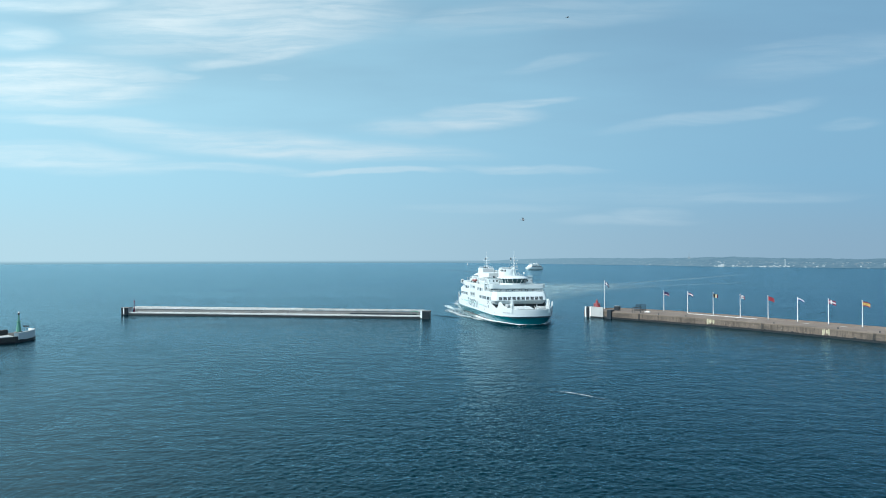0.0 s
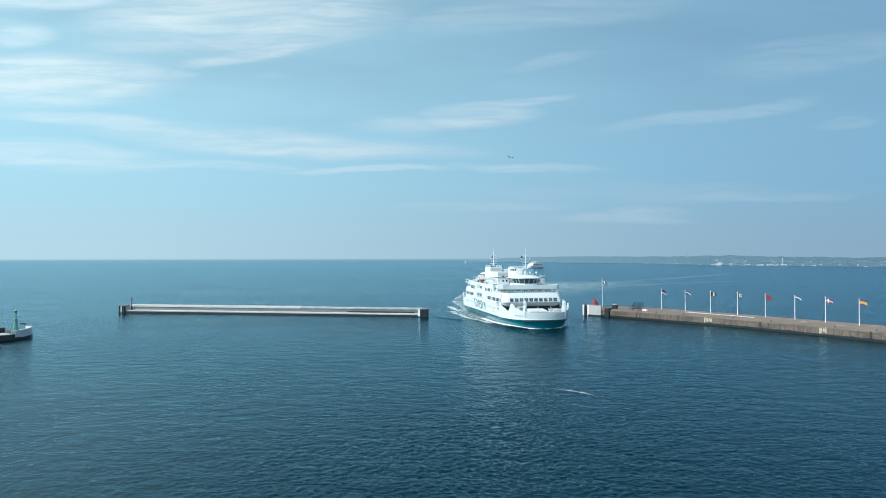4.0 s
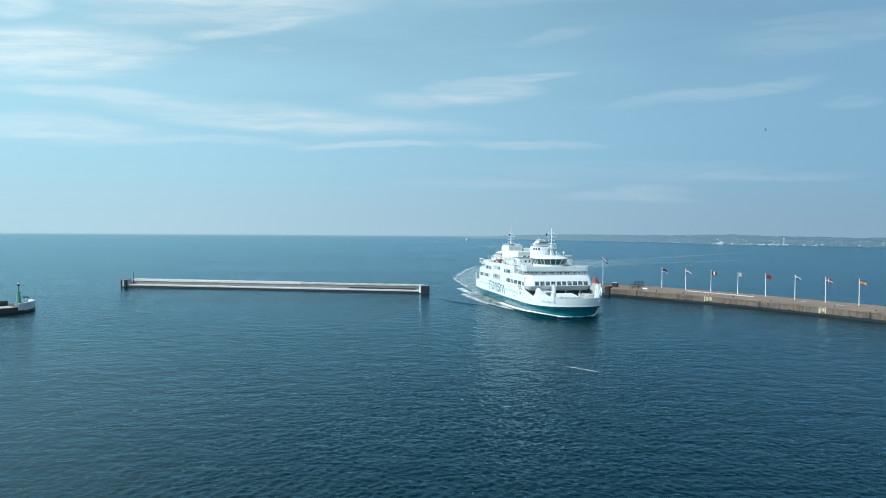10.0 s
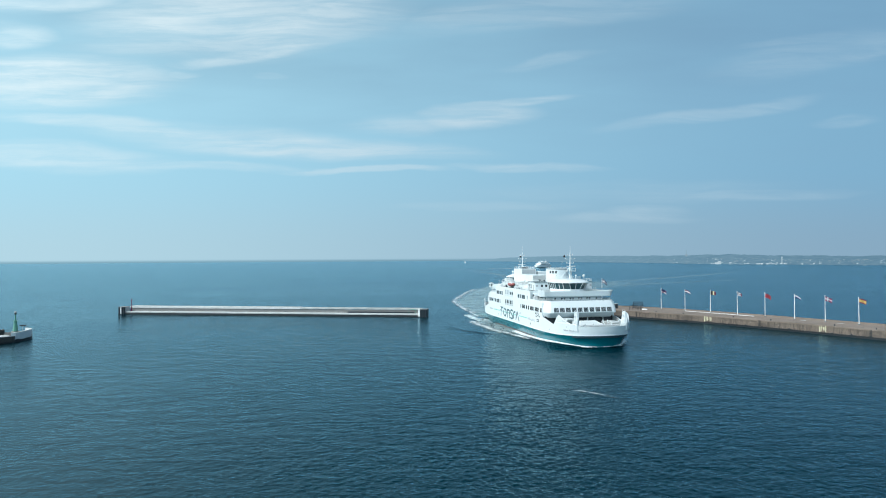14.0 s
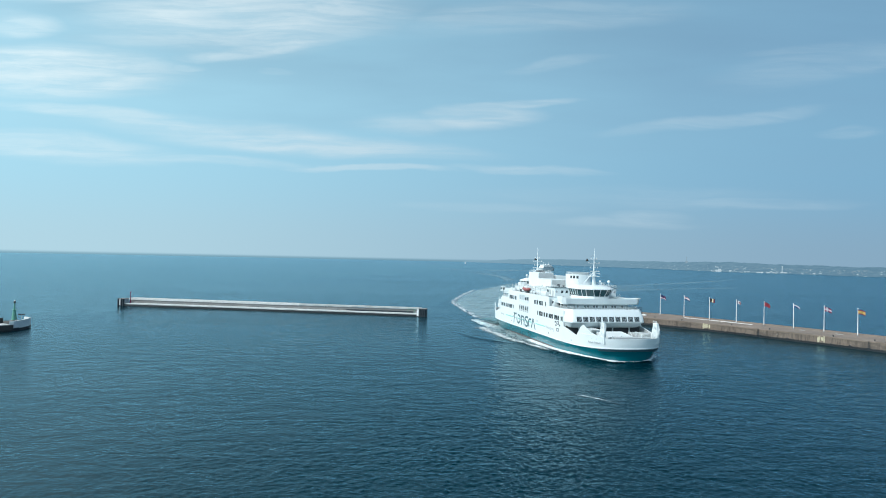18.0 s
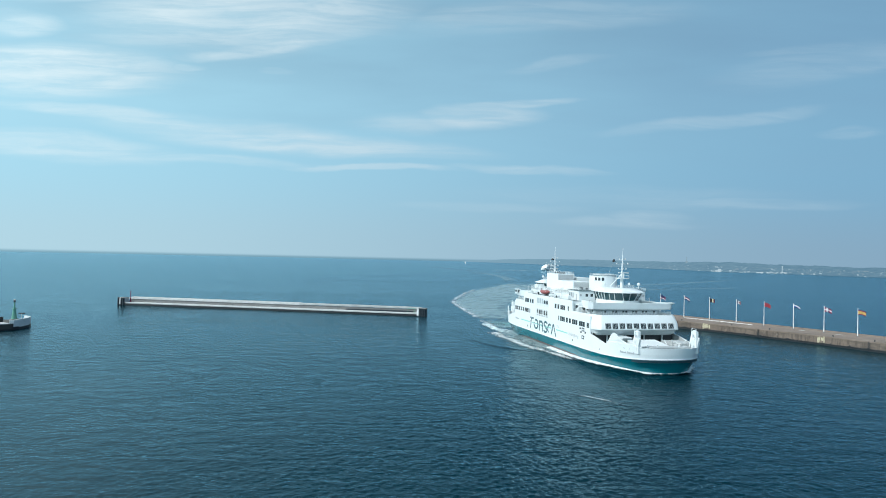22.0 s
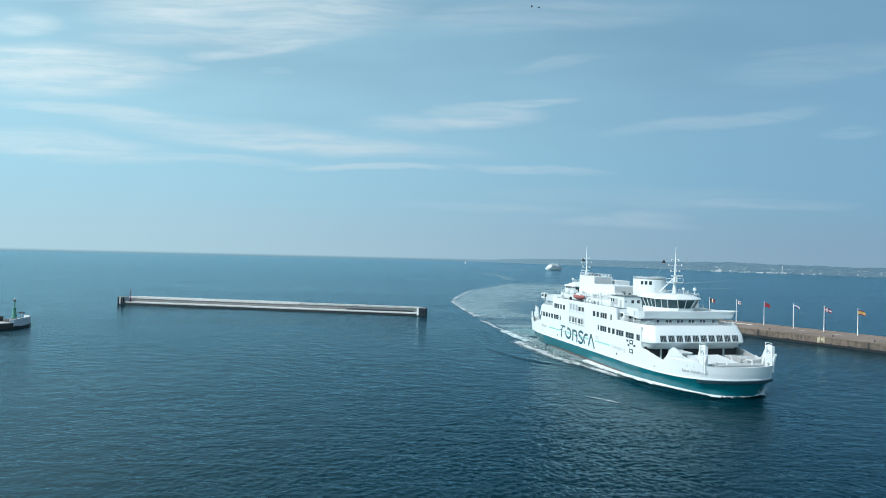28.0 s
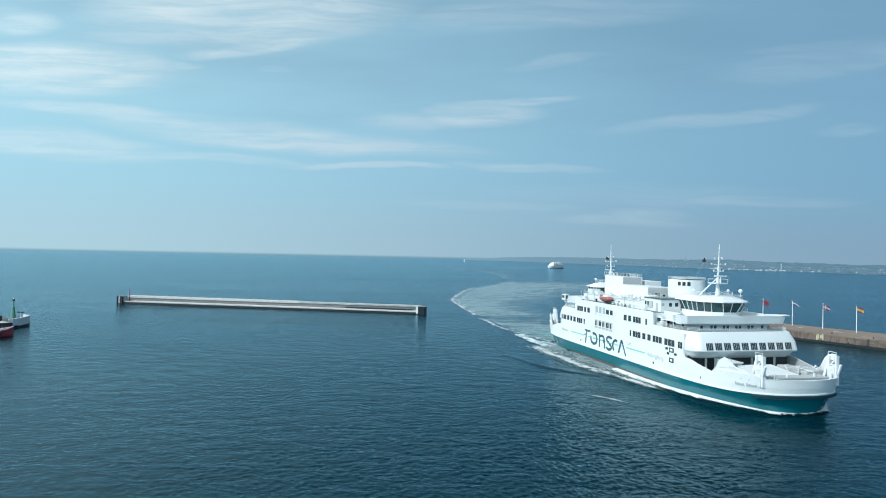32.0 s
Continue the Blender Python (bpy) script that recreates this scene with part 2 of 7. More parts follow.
def foam_material(name, cover, scale, streak=(1, 1, 1), tint=(0.80, 0.86, 0.88), soft=0.13, most=1.0, ends=0.05, power=1.0, lacy=0.10, rim=0.0):
    """Broken foam: white where the pattern closes, clear between; UV.y runs from the dense edge (0) to the faded one (1)."""
    m = bpy.data.materials.new(name)
    m.use_nodes = True
    n = Nodes(m.node_tree)
    coord = n.add("ShaderNodeTexCoord")
    at = n.stretch(coord.outputs["Object"], streak)
    uv = n.add("ShaderNodeSeparateXYZ")
    n.link(coord.outputs["UV"], uv.inputs[0])
    big = n.noise(at, scale * 0.22, 4.0, 0.6, 0.8)
    fine = n.noise(at, scale, 9.0, 0.8, 1.4)
    lace = n.add("ShaderNodeTexVoronoi", feature="DISTANCE_TO_EDGE")
    n.link(at, lace.inputs["Vector"])
    lace.inputs["Scale"].default_value = scale * 0.8
    web = n.span(lace.outputs["Distance"], 0.0, 0.35, lacy, -lacy)
    pattern = n.math("ADD", n.math("ADD", n.math("MULTIPLY", big, 0.45), n.math("MULTIPLY", fine, 0.55)), web)
    fade = n.math("MULTIPLY", n.math("SUBTRACT", 1.0, n.math("POWER", uv.outputs[1], power)), n.math("MULTIPLY", n.span(uv.outputs[0], 0.0, ends), n.span(uv.outputs[0], 1.0 - ends, 1.0, 1.0, 0.0)))
    if rim:
        fade = n.math("MULTIPLY", fade, n.span(uv.outputs[1], 0.0, rim, 0.35, 1.0))
    edge = n.math("SUBTRACT", 0.80, n.math("MULTIPLY", fade, 0.42 * cover))
    alpha = n.math("MULTIPLY", n.span(pattern, n.math("SUBTRACT", edge, soft), edge), most)
    b = n.add("ShaderNodeBsdfPrincipled")
    b.inputs["Base Color"].default_value = (*tint, 1)
    b.inputs["Roughness"].default_value = 0.8
    n.link(alpha, b.inputs["Alpha"])
    n.link(n.bump(fine, 0.6, 0.15), b.inputs["Normal"])
    o = n.add("ShaderNodeOutputMaterial")
    n.link(b.outputs[0], o.inputs[0])
    return m


def glass_material(name, colour, rough=0.06):
    m = bpy.data.materials.new(name)
    m.use_nodes = True
    n = Nodes(m.node_tree)
    b = n.add("ShaderNodeBsdfPrincipled")
    at = n.add("ShaderNodeTexCoord").outputs["Object"]
    n.link(n.mix(n.noise(at, 0.7, 3.0), tuple(c * 0.6 for c in colour), tuple(c * 1.4 for c in colour)), b.inputs["Base Color"])
    b.inputs["Roughness"].default_value = rough
    b.inputs["IOR"].default_value = 1.5
    o = n.add("ShaderNodeOutputMaterial")
    n.link(b.outputs[0], o.inputs[0])
    return m


def distance_material(name, low, high, scale):
    """Glowing backdrop for far land, the haze of miles of air in its colour."""
    m = bpy.data.materials.new(name)
    m.use_nodes = True
    n = Nodes(m.node_tree)
    at = n.add("ShaderNodeTexCoord").outputs["Object"]
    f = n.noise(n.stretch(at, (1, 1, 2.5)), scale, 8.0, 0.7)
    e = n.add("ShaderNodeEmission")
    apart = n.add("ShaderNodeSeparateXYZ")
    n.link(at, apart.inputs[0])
    # painted haze: the colour fades to pale blue with distance
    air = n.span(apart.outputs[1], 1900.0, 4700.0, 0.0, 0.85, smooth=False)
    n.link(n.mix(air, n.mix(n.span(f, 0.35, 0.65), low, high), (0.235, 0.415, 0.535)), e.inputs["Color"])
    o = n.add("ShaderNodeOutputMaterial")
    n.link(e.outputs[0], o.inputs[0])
    return m


M = {
    "sea": water_material(),
    "white": material("white_ship_paint", (0.675, 0.725, 0.74), 0.38, vary=0.03, grain=1.2, relief=0.004, second=(0.58, 0.62, 0.615), stains=0.45),
    "offwhite": material("weathered_white_paint", (0.60, 0.645, 0.655), 0.5, vary=0.05, grain=1.5, relief=0.006, second=(0.50, 0.50, 0.48)),
    "cream": material("pale_grey_ventilator_paint", (0.58, 0.61, 0.60), 0.5, vary=0.06, relief=0.004),
    # flat pale blue-grey for the cabin front, gallery panels and wall boxes
    "palegrey": material("pale_blue_grey_ship_faces", (0.33, 0.39, 0.42), 0.5, vary=0.05, grain=1.5, relief=0.004),
    "greypaint": material("grey_ship_paint", (0.40, 0.43, 0.44), 0.5, vary=0.06, grain=1.5, relief=0.006),
    "deck": material("green_grey_deck_paint", (0.09, 0.13, 0.14), 0.7, vary=0.10, grain=2.0, relief=0.01),
    "green": material("sea_green_hull_paint", (0.002, 0.128, 0.160), 0.10, vary=0.08, grain=1.0, relief=0.004, second=(0.004, 0.085, 0.115), stains=0.6),
    "boot": material("faded_red_brown_antifouling", (0.105, 0.082, 0.082), 0.65, vary=0.18, grain=1.5, relief=0.01, second=(0.06, 0.07, 0.07), stains=0.7),
    "navyrubber": material("dark_teal_rubber", (0.006, 0.035, 0.05), 0.5, vary=0.15, relief=0.004),
    "teal": material("dark_teal_lettering", (0.01, 0.075, 0.10), 0.4, vary=0.05, relief=0.0),
    "mint": material("mint_green_stripe", (0.22, 0.55, 0.50), 0.4, vary=0.05, relief=0.0),
    "greytext": material("grey_lettering", (0.42, 0.45, 0.47), 0.5, vary=0.05, relief=0.0),
    "dark": material("dark_painted_steel", (0.012, 0.021, 0.030), 0.55, vary=0.2, relief=0.005),
    "shade": material("dark_interior_shade", (0.05, 0.055, 0.06), 0.8, vary=0.2, relief=0.01),
    "black": material("black_fabric", (0.012, 0.012, 0.014), 0.8, vary=0.2, relief=0.0),
    "glass": glass_material("dark_window_glass", (0.046, 0.058, 0.064)),
    "bridgeglass": glass_material("green_tinted_bridge_glass", (0.020, 0.062, 0.072)),
    "orange": material("faded_red_lifeboat_plastic", (0.30, 0.09, 0.085), 0.5, vary=0.08, relief=0.004),
    "steel": material("galvanised_steel", (0.52, 0.54, 0.55), 0.45, 0.4, vary=0.08, grain=4, relief=0.003),
    "concrete": material("weathered_pier_concrete", (0.215, 0.222, 0.225), 0.85, vary=0.18, grain=1.3, relief=0.03, second=(0.165, 0.16, 0.15), stains=0.75, island=0.25),
    "concretetop": material("pale_pier_paving", (0.222, 0.176, 0.146), 0.9, vary=0.2, grain=1.0, relief=0.02, second=(0.13, 0.105, 0.085), stains=0.75, island=0.3),
    "quay": quay_material(),
    "darkquay": material("dark_quay_stone", (0.06, 0.058, 0.055), 0.85, vary=0.3, grain=1.4, relief=0.04),
    "weed": material("dark_wet_weed_line", (0.006, 0.010, 0.013), 0.5, vary=0.3, grain=2.0, relief=0.04),
    "palewall": material("pale_parapet_concrete", (0.46, 0.475, 0.475), 0.8, vary=0.14, grain=1.2, relief=0.02, second=(0.28, 0.285, 0.28), stains=0.8, island=0.2),
    "red": material("faded_signal_red_paint", (0.30, 0.065, 0.075), 0.5, vary=0.1, relief=0.004),
    "redhull": material("faded_red_boat_paint", (0.34, 0.035, 0.05), 0.4, vary=0.1, relief=0.004),
    "beacongreen": material("faded_signal_green_paint", (0.09, 0.29, 0.22), 0.5, vary=0.1, relief=0.004),
    "pole": material("white_flagpole_lacquer", (0.82, 0.82, 0.82), 0.35, vary=0.03, relief=0.0),
    "navy": material("navy_blue_cloth", (0.010, 0.018, 0.07), 0.8, vary=0.1, relief=0.0),
    # white raised for the sunlit parapet top; also used on the kerbs
    "whitecap": material("weathered_sunlit_parapet_white", (0.66, 0.675, 0.675), 0.8, vary=0.2, grain=0.8, relief=0.02, second=(0.30, 0.30, 0.29), stains=0.7, island=0.3),
    "oldpaint": material("old_cream_wall_paint", (0.52, 0.47, 0.33), 0.85, vary=0.25, grain=1.6, relief=0.01, second=(0.22, 0.19, 0.14), stains=0.9),
    "flagred": material("red_flag_cloth", (0.26, 0.03, 0.045), 0.8, vary=0.1, relief=0.0),
    "flagwhite": material("white_flag_cloth", (0.62, 0.62, 0.64), 0.8, vary=0.05, relief=0.0),
    "flagyellow": material("yellow_flag_cloth", (0.50, 0.33, 0.10), 0.8, vary=0.1, relief=0.0),
    "flagcream": material("pale_yellow_flag_cloth", (0.60, 0.54, 0.36), 0.8, vary=0.1, relief=0.0),
    "maroon": material("dark_maroon_cloth", (0.15, 0.012, 0.05), 0.8, vary=0.1, relief=0.0),
    "flagblue": material("blue_flag_cloth", (0.03, 0.12, 0.42), 0.8, vary=0.1, relief=0.0),
    "gull": material("dark_gull_feathers", (0.05, 0.05, 0.055), 0.8, vary=0.2, relief=0.0),
    "gullbelly": material("pale_grey_gull_feathers", (0.25, 0.25, 0.26), 0.8, vary=0.2, relief=0.0),
    "foam": foam_material("sea_foam", 0.80, 1.6, most=0.6, power=1.5, lacy=0.05),
    "streak": foam_material("drifting_foam_streak", 0.86, 1.4, (1, 1, 1), soft=0.26, most=0.62, power=1.2, lacy=0.09, ends=0.44),
    "bowfoam": foam_material("bow_wave_foam", 1.14, 1.6, (0.4, 1.0, 1.0), soft=0.13, most=0.95, power=1.5, lacy=0.08, ends=0.06),
    "wash": foam_material("hull_wash_foam", 0.80, 1.5, (0.4, 1.0, 1.0), (0.66, 0.71, 0.71), soft=0.22, most=0.75, power=1.7, lacy=0.12, ends=0.14),
    "edge": foam_material("thin_wake_edge_foam", 1.04, 1.1, soft=0.20, most=0.66, ends=0.10, power=0.85, lacy=0.12, rim=0.22),
    "newedge": foam_material("fresh_wake_foam", 1.0, 1.3, soft=0.18, most=0.72, ends=0.003, power=0.9, lacy=0.12, rim=0.16),
    "sternfoam": foam_material("stern_churn_foam", 0.85, 1.2, (0.4, 1.0, 1.0), (0.70, 0.84, 0.86), soft=0.2, most=0.9, power=1.7, lacy=0.12, ends=0.14),
    "sternwash": foam_material("turquoise_stern_wash", 0.75, 0.6, (0.5, 1.0, 1.0), (0.22, 0.46, 0.48), soft=0.30, most=0.5, ends=0.4, power=2.0, lacy=0.08),
    "hullslick": foam_material("pale_hull_water", 0.72, 1.0, (0.35, 1.0, 1.0), (0.36, 0.47, 0.49), soft=0.3, most=0.55, ends=0.2, power=2.4, lacy=0.08),
    "churn": foam_material("old_wake_foam", 0.85, 0.35, (0.6, 0.6, 1.0), (0.36, 0.52, 0.58), soft=0.28, most=0.22, ends=0.2, lacy=0.0),
    "faint": foam_material("faint_harbour_slick", 0.72, 0.9, (0.5, 0.5, 1.0), (0.30, 0.46, 0.52), soft=0.3, most=0.07, ends=0.3, lacy=0.05),
    "slick": foam_material("pale_churned_water", 0.70, 0.8, (0.30, 0.9, 1), (0.37, 0.53, 0.57), soft=0.27, most=0.50, ends=0.14, power=2.6, lacy=0.06, rim=0.08),
    "newslick": foam_material("fresh_churned_water", 0.70, 0.8, (0.30, 0.9, 1), (0.37, 0.53, 0.57), soft=0.27, most=0.50, ends=0.003, power=2.6, lacy=0.06, rim=0.08),
    # all of these glow, walls and sheds too, with haze in their colours
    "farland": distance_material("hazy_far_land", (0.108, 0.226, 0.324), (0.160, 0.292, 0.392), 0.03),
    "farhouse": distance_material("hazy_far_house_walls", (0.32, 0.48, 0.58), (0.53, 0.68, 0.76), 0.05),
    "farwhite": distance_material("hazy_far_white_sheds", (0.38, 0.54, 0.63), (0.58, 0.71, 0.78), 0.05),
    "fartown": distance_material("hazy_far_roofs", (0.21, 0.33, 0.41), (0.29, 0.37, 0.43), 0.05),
}


# ---------------------------------------------------------------- mesh helpers
def mesh_of(bm, name):
    data = bpy.data.meshes.new(name)
    bmesh.ops.recalc_face_normals(bm, faces=bm.faces)
    bm.to_mesh(data)
    bm.free()
    return data


def part(name, bm, mat, parent, label="", smooth=False):
    """One mesh object under a thing or under a part."""
    data = bm if isinstance(bm, bpy.types.Mesh) else mesh_of(bm, name)
    if not data.materials:
        data.materials.append(M[mat])
    if smooth:
        data.polygons.foreach_set("use_smooth", [True] * len(data.polygons))
    ob = new(name, data)
    ob.parent = parent
    if label:
        ob["label"] = label
    return ob


def thing(name, label, category, group="", kind="", at=(0, 0, 0), turn=0.0):
    ob = new(name)
    ob.matrix_basis = pose(*at, 0, 0, turn)
    return tagged(ob, label, category, group, kind)


def solid(name, bm, mat, label, category, group="", kind="", smooth=False):
    data = mesh_of(bm, name)
    data.materials.append(M[mat])
    if smooth:
        data.polygons.foreach_set("use_smooth", [True] * len(data.polygons))
    return tagged(new(name, data), label, category, group, kind)


def box(bm, x0, x1, y0, y1, z0, z1, bevel=0.0, m=None):
    r = bmesh.ops.create_cube(bm, size=1.0)
    vs = r["verts"]
    bmesh.ops.transform(bm, matrix=Matrix.Translation(((x0 + x1) / 2, (y0 + y1) / 2, (z0 + z1) / 2)) @ Matrix.Diagonal((x1 - x0, y1 - y0, z1 - z0, 1)), verts=vs)
    if m is not None:
        bmesh.ops.transform(bm, matrix=m, verts=vs)
    if bevel:
        es = list({e for v in vs for e in v.link_edges})
        bmesh.ops.bevel(bm, geom=es, offset=bevel, segments=1, affect="EDGES", clamp_overlap=True)
    return bm


def boxes(*specs, bevel=0.0):
    bm = bmesh.new()
    for s in specs:
        box(bm, *s, bevel=bevel)
    return bm


def rod(bm, a, b, r0, r1=None, seg=8):
    a, b = Vector(a), Vector(b)
    d = b - a
    m = Matrix.Translation((a + b) / 2) @ d.to_track_quat("Z", "Y").to_matrix().to_4x4()
    bmesh.ops.create_cone(bm, cap_ends=True, segments=seg, radius1=r0, radius2=r0 if r1 is None else r1, depth=d.length, matrix=m)
    return bm


def ball(bm, at, r, squash=1.0, seg=12):
    bmesh.ops.create_uvsphere(bm, u_segments=seg, v_segments=max(6, seg // 2), radius=r, matrix=Matrix.Translation(at) @ Matrix.Diagonal((1, 1, squash, 1)))
    return bm


def loft(bm, rings, close=True, cap=(False, False)):
    """Skin rings of equal length."""
    vs = [[bm.verts.new(p) for p in ring] for ring in rings]
    n = len(rings[0])
    for a, b in zip(vs, vs[1:]):
        for i in range(n if close else n - 1):
            j = (i + 1) % n
            bm.faces.new((a[i], a[j], b[j], b[i]))
    if cap[0]:
        bm.faces.new(list(reversed(vs[0])))
    if cap[1]:
        bm.faces.new(vs[-1])
    return bm


def prism(bm, outline, z0, z1):
    return loft(bm, [[(x, y, z0) for x, y in outline], [(x, y, z1) for x, y in outline]], True, (True, True))


def slab_xz(bm, outline, y0, y1):
    return loft(bm, [[(x, y0, z) for x, z in outline], [(x, y1, z) for x, z in outline]], True, (True, True))


def apron(bm, left, right):
    """A strip between two lines in space, with UV.x along and UV.y across."""
    layer = bm.loops.layers.uv.verify()
    a = [bm.verts.new(p) for p in left]
    b = [bm.verts.new(p) for p in right]
    n = len(a) - 1
    for i in range(n):
        f = bm.faces.new((a[i], a[i + 1], b[i + 1], b[i]))
        for loop, uv in zip(f.loops, ((i / n, 0), ((i + 1) / n, 0), ((i + 1) / n, 1), (i / n, 1))):
            loop[layer].uv = uv
    return bm


def ribbon(bm, left, right, z=0.03):
    """A flat strip between two lines, with UV.x along and UV.y across."""
    layer = bm.loops.layers.uv.verify()
    a = [bm.verts.new((x, y, z)) for x, y in left]
    b = [bm.verts.new((x, y, z)) for x, y in right]
    n = len(a) - 1
    for i in range(n):
        f = bm.faces.new((a[i], a[i + 1], b[i + 1], b[i]))
        for loop, uv in zip(f.loops, ((i / n, 0), ((i + 1) / n, 0), ((i + 1) / n, 1), (i / n, 1))):
            loop[layer].uv = uv
    return bm


# ---------------------------------------------------------------- sea
def wave_height(x, y):
    """A short, choppy sea: many small wave trains about one wind direction."""
    rnd = random.Random(21)
    h = np.zeros_like(x)
    for k in range(48):
        length = 0.75 * (2.0 / 0.75) ** rnd.random()
        a = radians(-76 + rnd.gauss(0, 72))
        k_ = 2 * math.pi / length
        size = 0.0031 * length ** 0.9
        ph = rnd.uniform(0, 6.28)
        s = np.sin(k_ * (x * math.cos(a) + y * math.sin(a)) + ph)
        h += size * (s + 0.25 * np.abs(s))
    lull = 0.75 + 0.35 * np.sin(x * 0.021 + 1.0) * np.sin(y * 0.017) + 0.2 * np.sin(x * 0.057 - y * 0.049)
    return h * lull


def build_sea():
    fine = np.radians(np.linspace(-46, 46, 840))
    rest = np.radians(np.linspace(46, 314, 42)[1:-1])
    az = np.concatenate([fine, rest])
    rings = [3.0, 15.0, 40.0, 58.0]
    while rings[-1] < 640:
        rings.append(rings[-1] * (1.0030 if rings[-1] < 400 else 1.007))
    rings += [700, 790, 900, 1000, 1200, 1500, 2000, 2800, 3800, 4950]
    r = np.array(rings)
    R, A = np.meshgrid(r, az, indexing="ij")
    x, y = R * np.sin(A), R * np.cos(A)
    fade = np.clip((R - 50) / 20, 0, 1) * np.clip((410 - R) / 170, 0, 1) * np.clip((46.5 - np.abs(np.degrees(A) - 360 * (A > math.pi))) / 3.0, 0, 1)
    z = wave_height(x, y) * fade * np.clip(1.2 - (R - 130) / 260, 0.9, 1.2)
    n, m = len(r), len(az)
    co = np.stack([x, y, z], -1).reshape(-1, 3)
    i = np.arange(n - 1)[:, None] * m
    j = np.arange(m)[None, :]
    k = (np.arange(m)[None, :] + 1) % m
    quads = np.stack([i + j, i + k, i + m + k, i + m + j], -1).reshape(-1, 4)
    data = bpy.data.meshes.new("water")
    data.vertices.add(len(co))
    data.vertices.foreach_set("co", co.ravel())
    loops = np.concatenate([quads.ravel(), np.arange(m)[::-1]])
    data.loops.add(len(loops))
    data.loops.foreach_set("vertex_index", loops)
    data.polygons.add(len(quads) + 1)
    data.polygons.foreach_set("loop_start", np.arange(len(quads) + 1) * 4)
    data.update(calc_edges=True)
    data.polygons.foreach_set("use_smooth", [True] * len(data.polygons))
    data.materials.append(M["sea"])
    data.validate()
    return tagged(new("water", data), "deep blue harbour sea with small choppy ripples", "sea", kind="structure")


water = build_sea()


# ---------------------------------------------------------------- far shore
SHORE = [(150, 4700, 4), (330, 4450, 14), (452, 4293, 27), (602, 3763, 34), (776, 3338, 36), (941, 2994, 34), (985, 2700, 34), (1020, 2400, 37), (1060, 2280, 38), (1144, 2149, 33), (1215, 2069, 31), (1259, 1936, 29), (1332, 1869, 29), (1500, 1760, 30), (1750, 1600, 30)]


def along(t):
    """Place on the shore line; t from 0 to its end."""
    i = min(int(t), len(SHORE) - 2)
    a, b, k = SHORE[i], SHORE[i + 1], t - i
    return tuple(p + (q - p) * k for p, q in zip(a, b))


def build_shore():
    rnd = random.Random(4)
    n = (len(SHORE) - 1) * 16
    front, crest, back = [], [], []
    for i in range(n + 1):
        x, y, h = along(i * (len(SHORE) - 1) / n)
        d = math.hypot(x, y)
        ux, uy = x / d, y / d
        h *= 0.93 + 0.10 * noise.noise(Vector((i * 0.13, 0, 0))) + 0.05 * noise.noise(Vector((i * 0.9, 3, 0))) + 0.02 * rnd.random()
        front.append((x, y, -1.0))
        crest.append((x + ux * 220, y + uy * 220, h + 1.5))
        back.append((x + ux * 420, y + uy * 420, -1.0))
    low = [(x, y, 5.0 * (0.6 + 0.4 * rnd.random())) for x, y, _ in front]
    bm = bmesh.new()
    loft(bm, [front, low, crest, back], close=False)
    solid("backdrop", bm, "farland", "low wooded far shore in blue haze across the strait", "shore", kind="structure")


build_shore()


# ---------------------------------------------------------------- the car ferry
# ship's own space: x to the bow, y to port, z up from the waterline; both ends are alike
HALF, BEAM = 55.5, 14.0
RING = 144


def hull_ring(xe, be, p, z, grow=0.0):
    pts = []
    for i in range(RING):
        a = 2 * math.pi * (i + 0.5) / RING
        c, s = math.cos(a), math.sin(a)
        x = (xe + grow) * math.copysign(abs(c) ** (2.0 / p), c)
        y = (be + grow) * math.copysign(abs(s) ** 0.95, s)
        pts.append((x, y, z(x, y) if callable(z) else z))
    return pts


def rim(x, y):
    """Height of the bulwark's top along the hull."""
    a = abs(x)
    if a > 53.3:
        return 7.3
    if a > 52.3:
        return 7.3 + (53.3 - a) * 0.7
    if a > 44.6:
        return 8.0
    return 8.8 - 0.21 * max(0.0, min(a, 43.8) - 35.0)


def window(ship, x0, x1, z0, z1, side, cells=1, plane=BEAM):
    """A side window: a frame round dark panes, set into the wall."""
    y = side * plane
    lo, hi = (y - 0.10, y + 0.035) if side > 0 else (y - 0.035, y + 0.10)
    fr = bmesh.new()
    w = 0.10
    for s in ((x0 - w, x0, z0 - w, z1 + w), (x1, x1 + w, z0 - w, z1 + w), (x0, x1, z0 - w, z0), (x0, x1, z1, z1 + w)):
        box(fr, s[0], s[1], lo, hi, s[2], s[3])
    for k in range(1, cells):
        x = x0 + (x1 - x0) * k / cells
        box(fr, x - 0.04, x + 0.04, lo, hi, z0, z1)
    f = part("window", fr, "offwhite", ship)
    inner = (y - 0.06, y + 0.012) if side > 0 else (y - 0.012, y + 0.06)
    for k in range(cells):
        a, b = x0 + (x1 - x0) * k / cells, x0 + (x1 - x0) * (k + 1) / cells
        part("pane", boxes((a + 0.04, b - 0.04, *inner, z0, z1)), "glass", f)


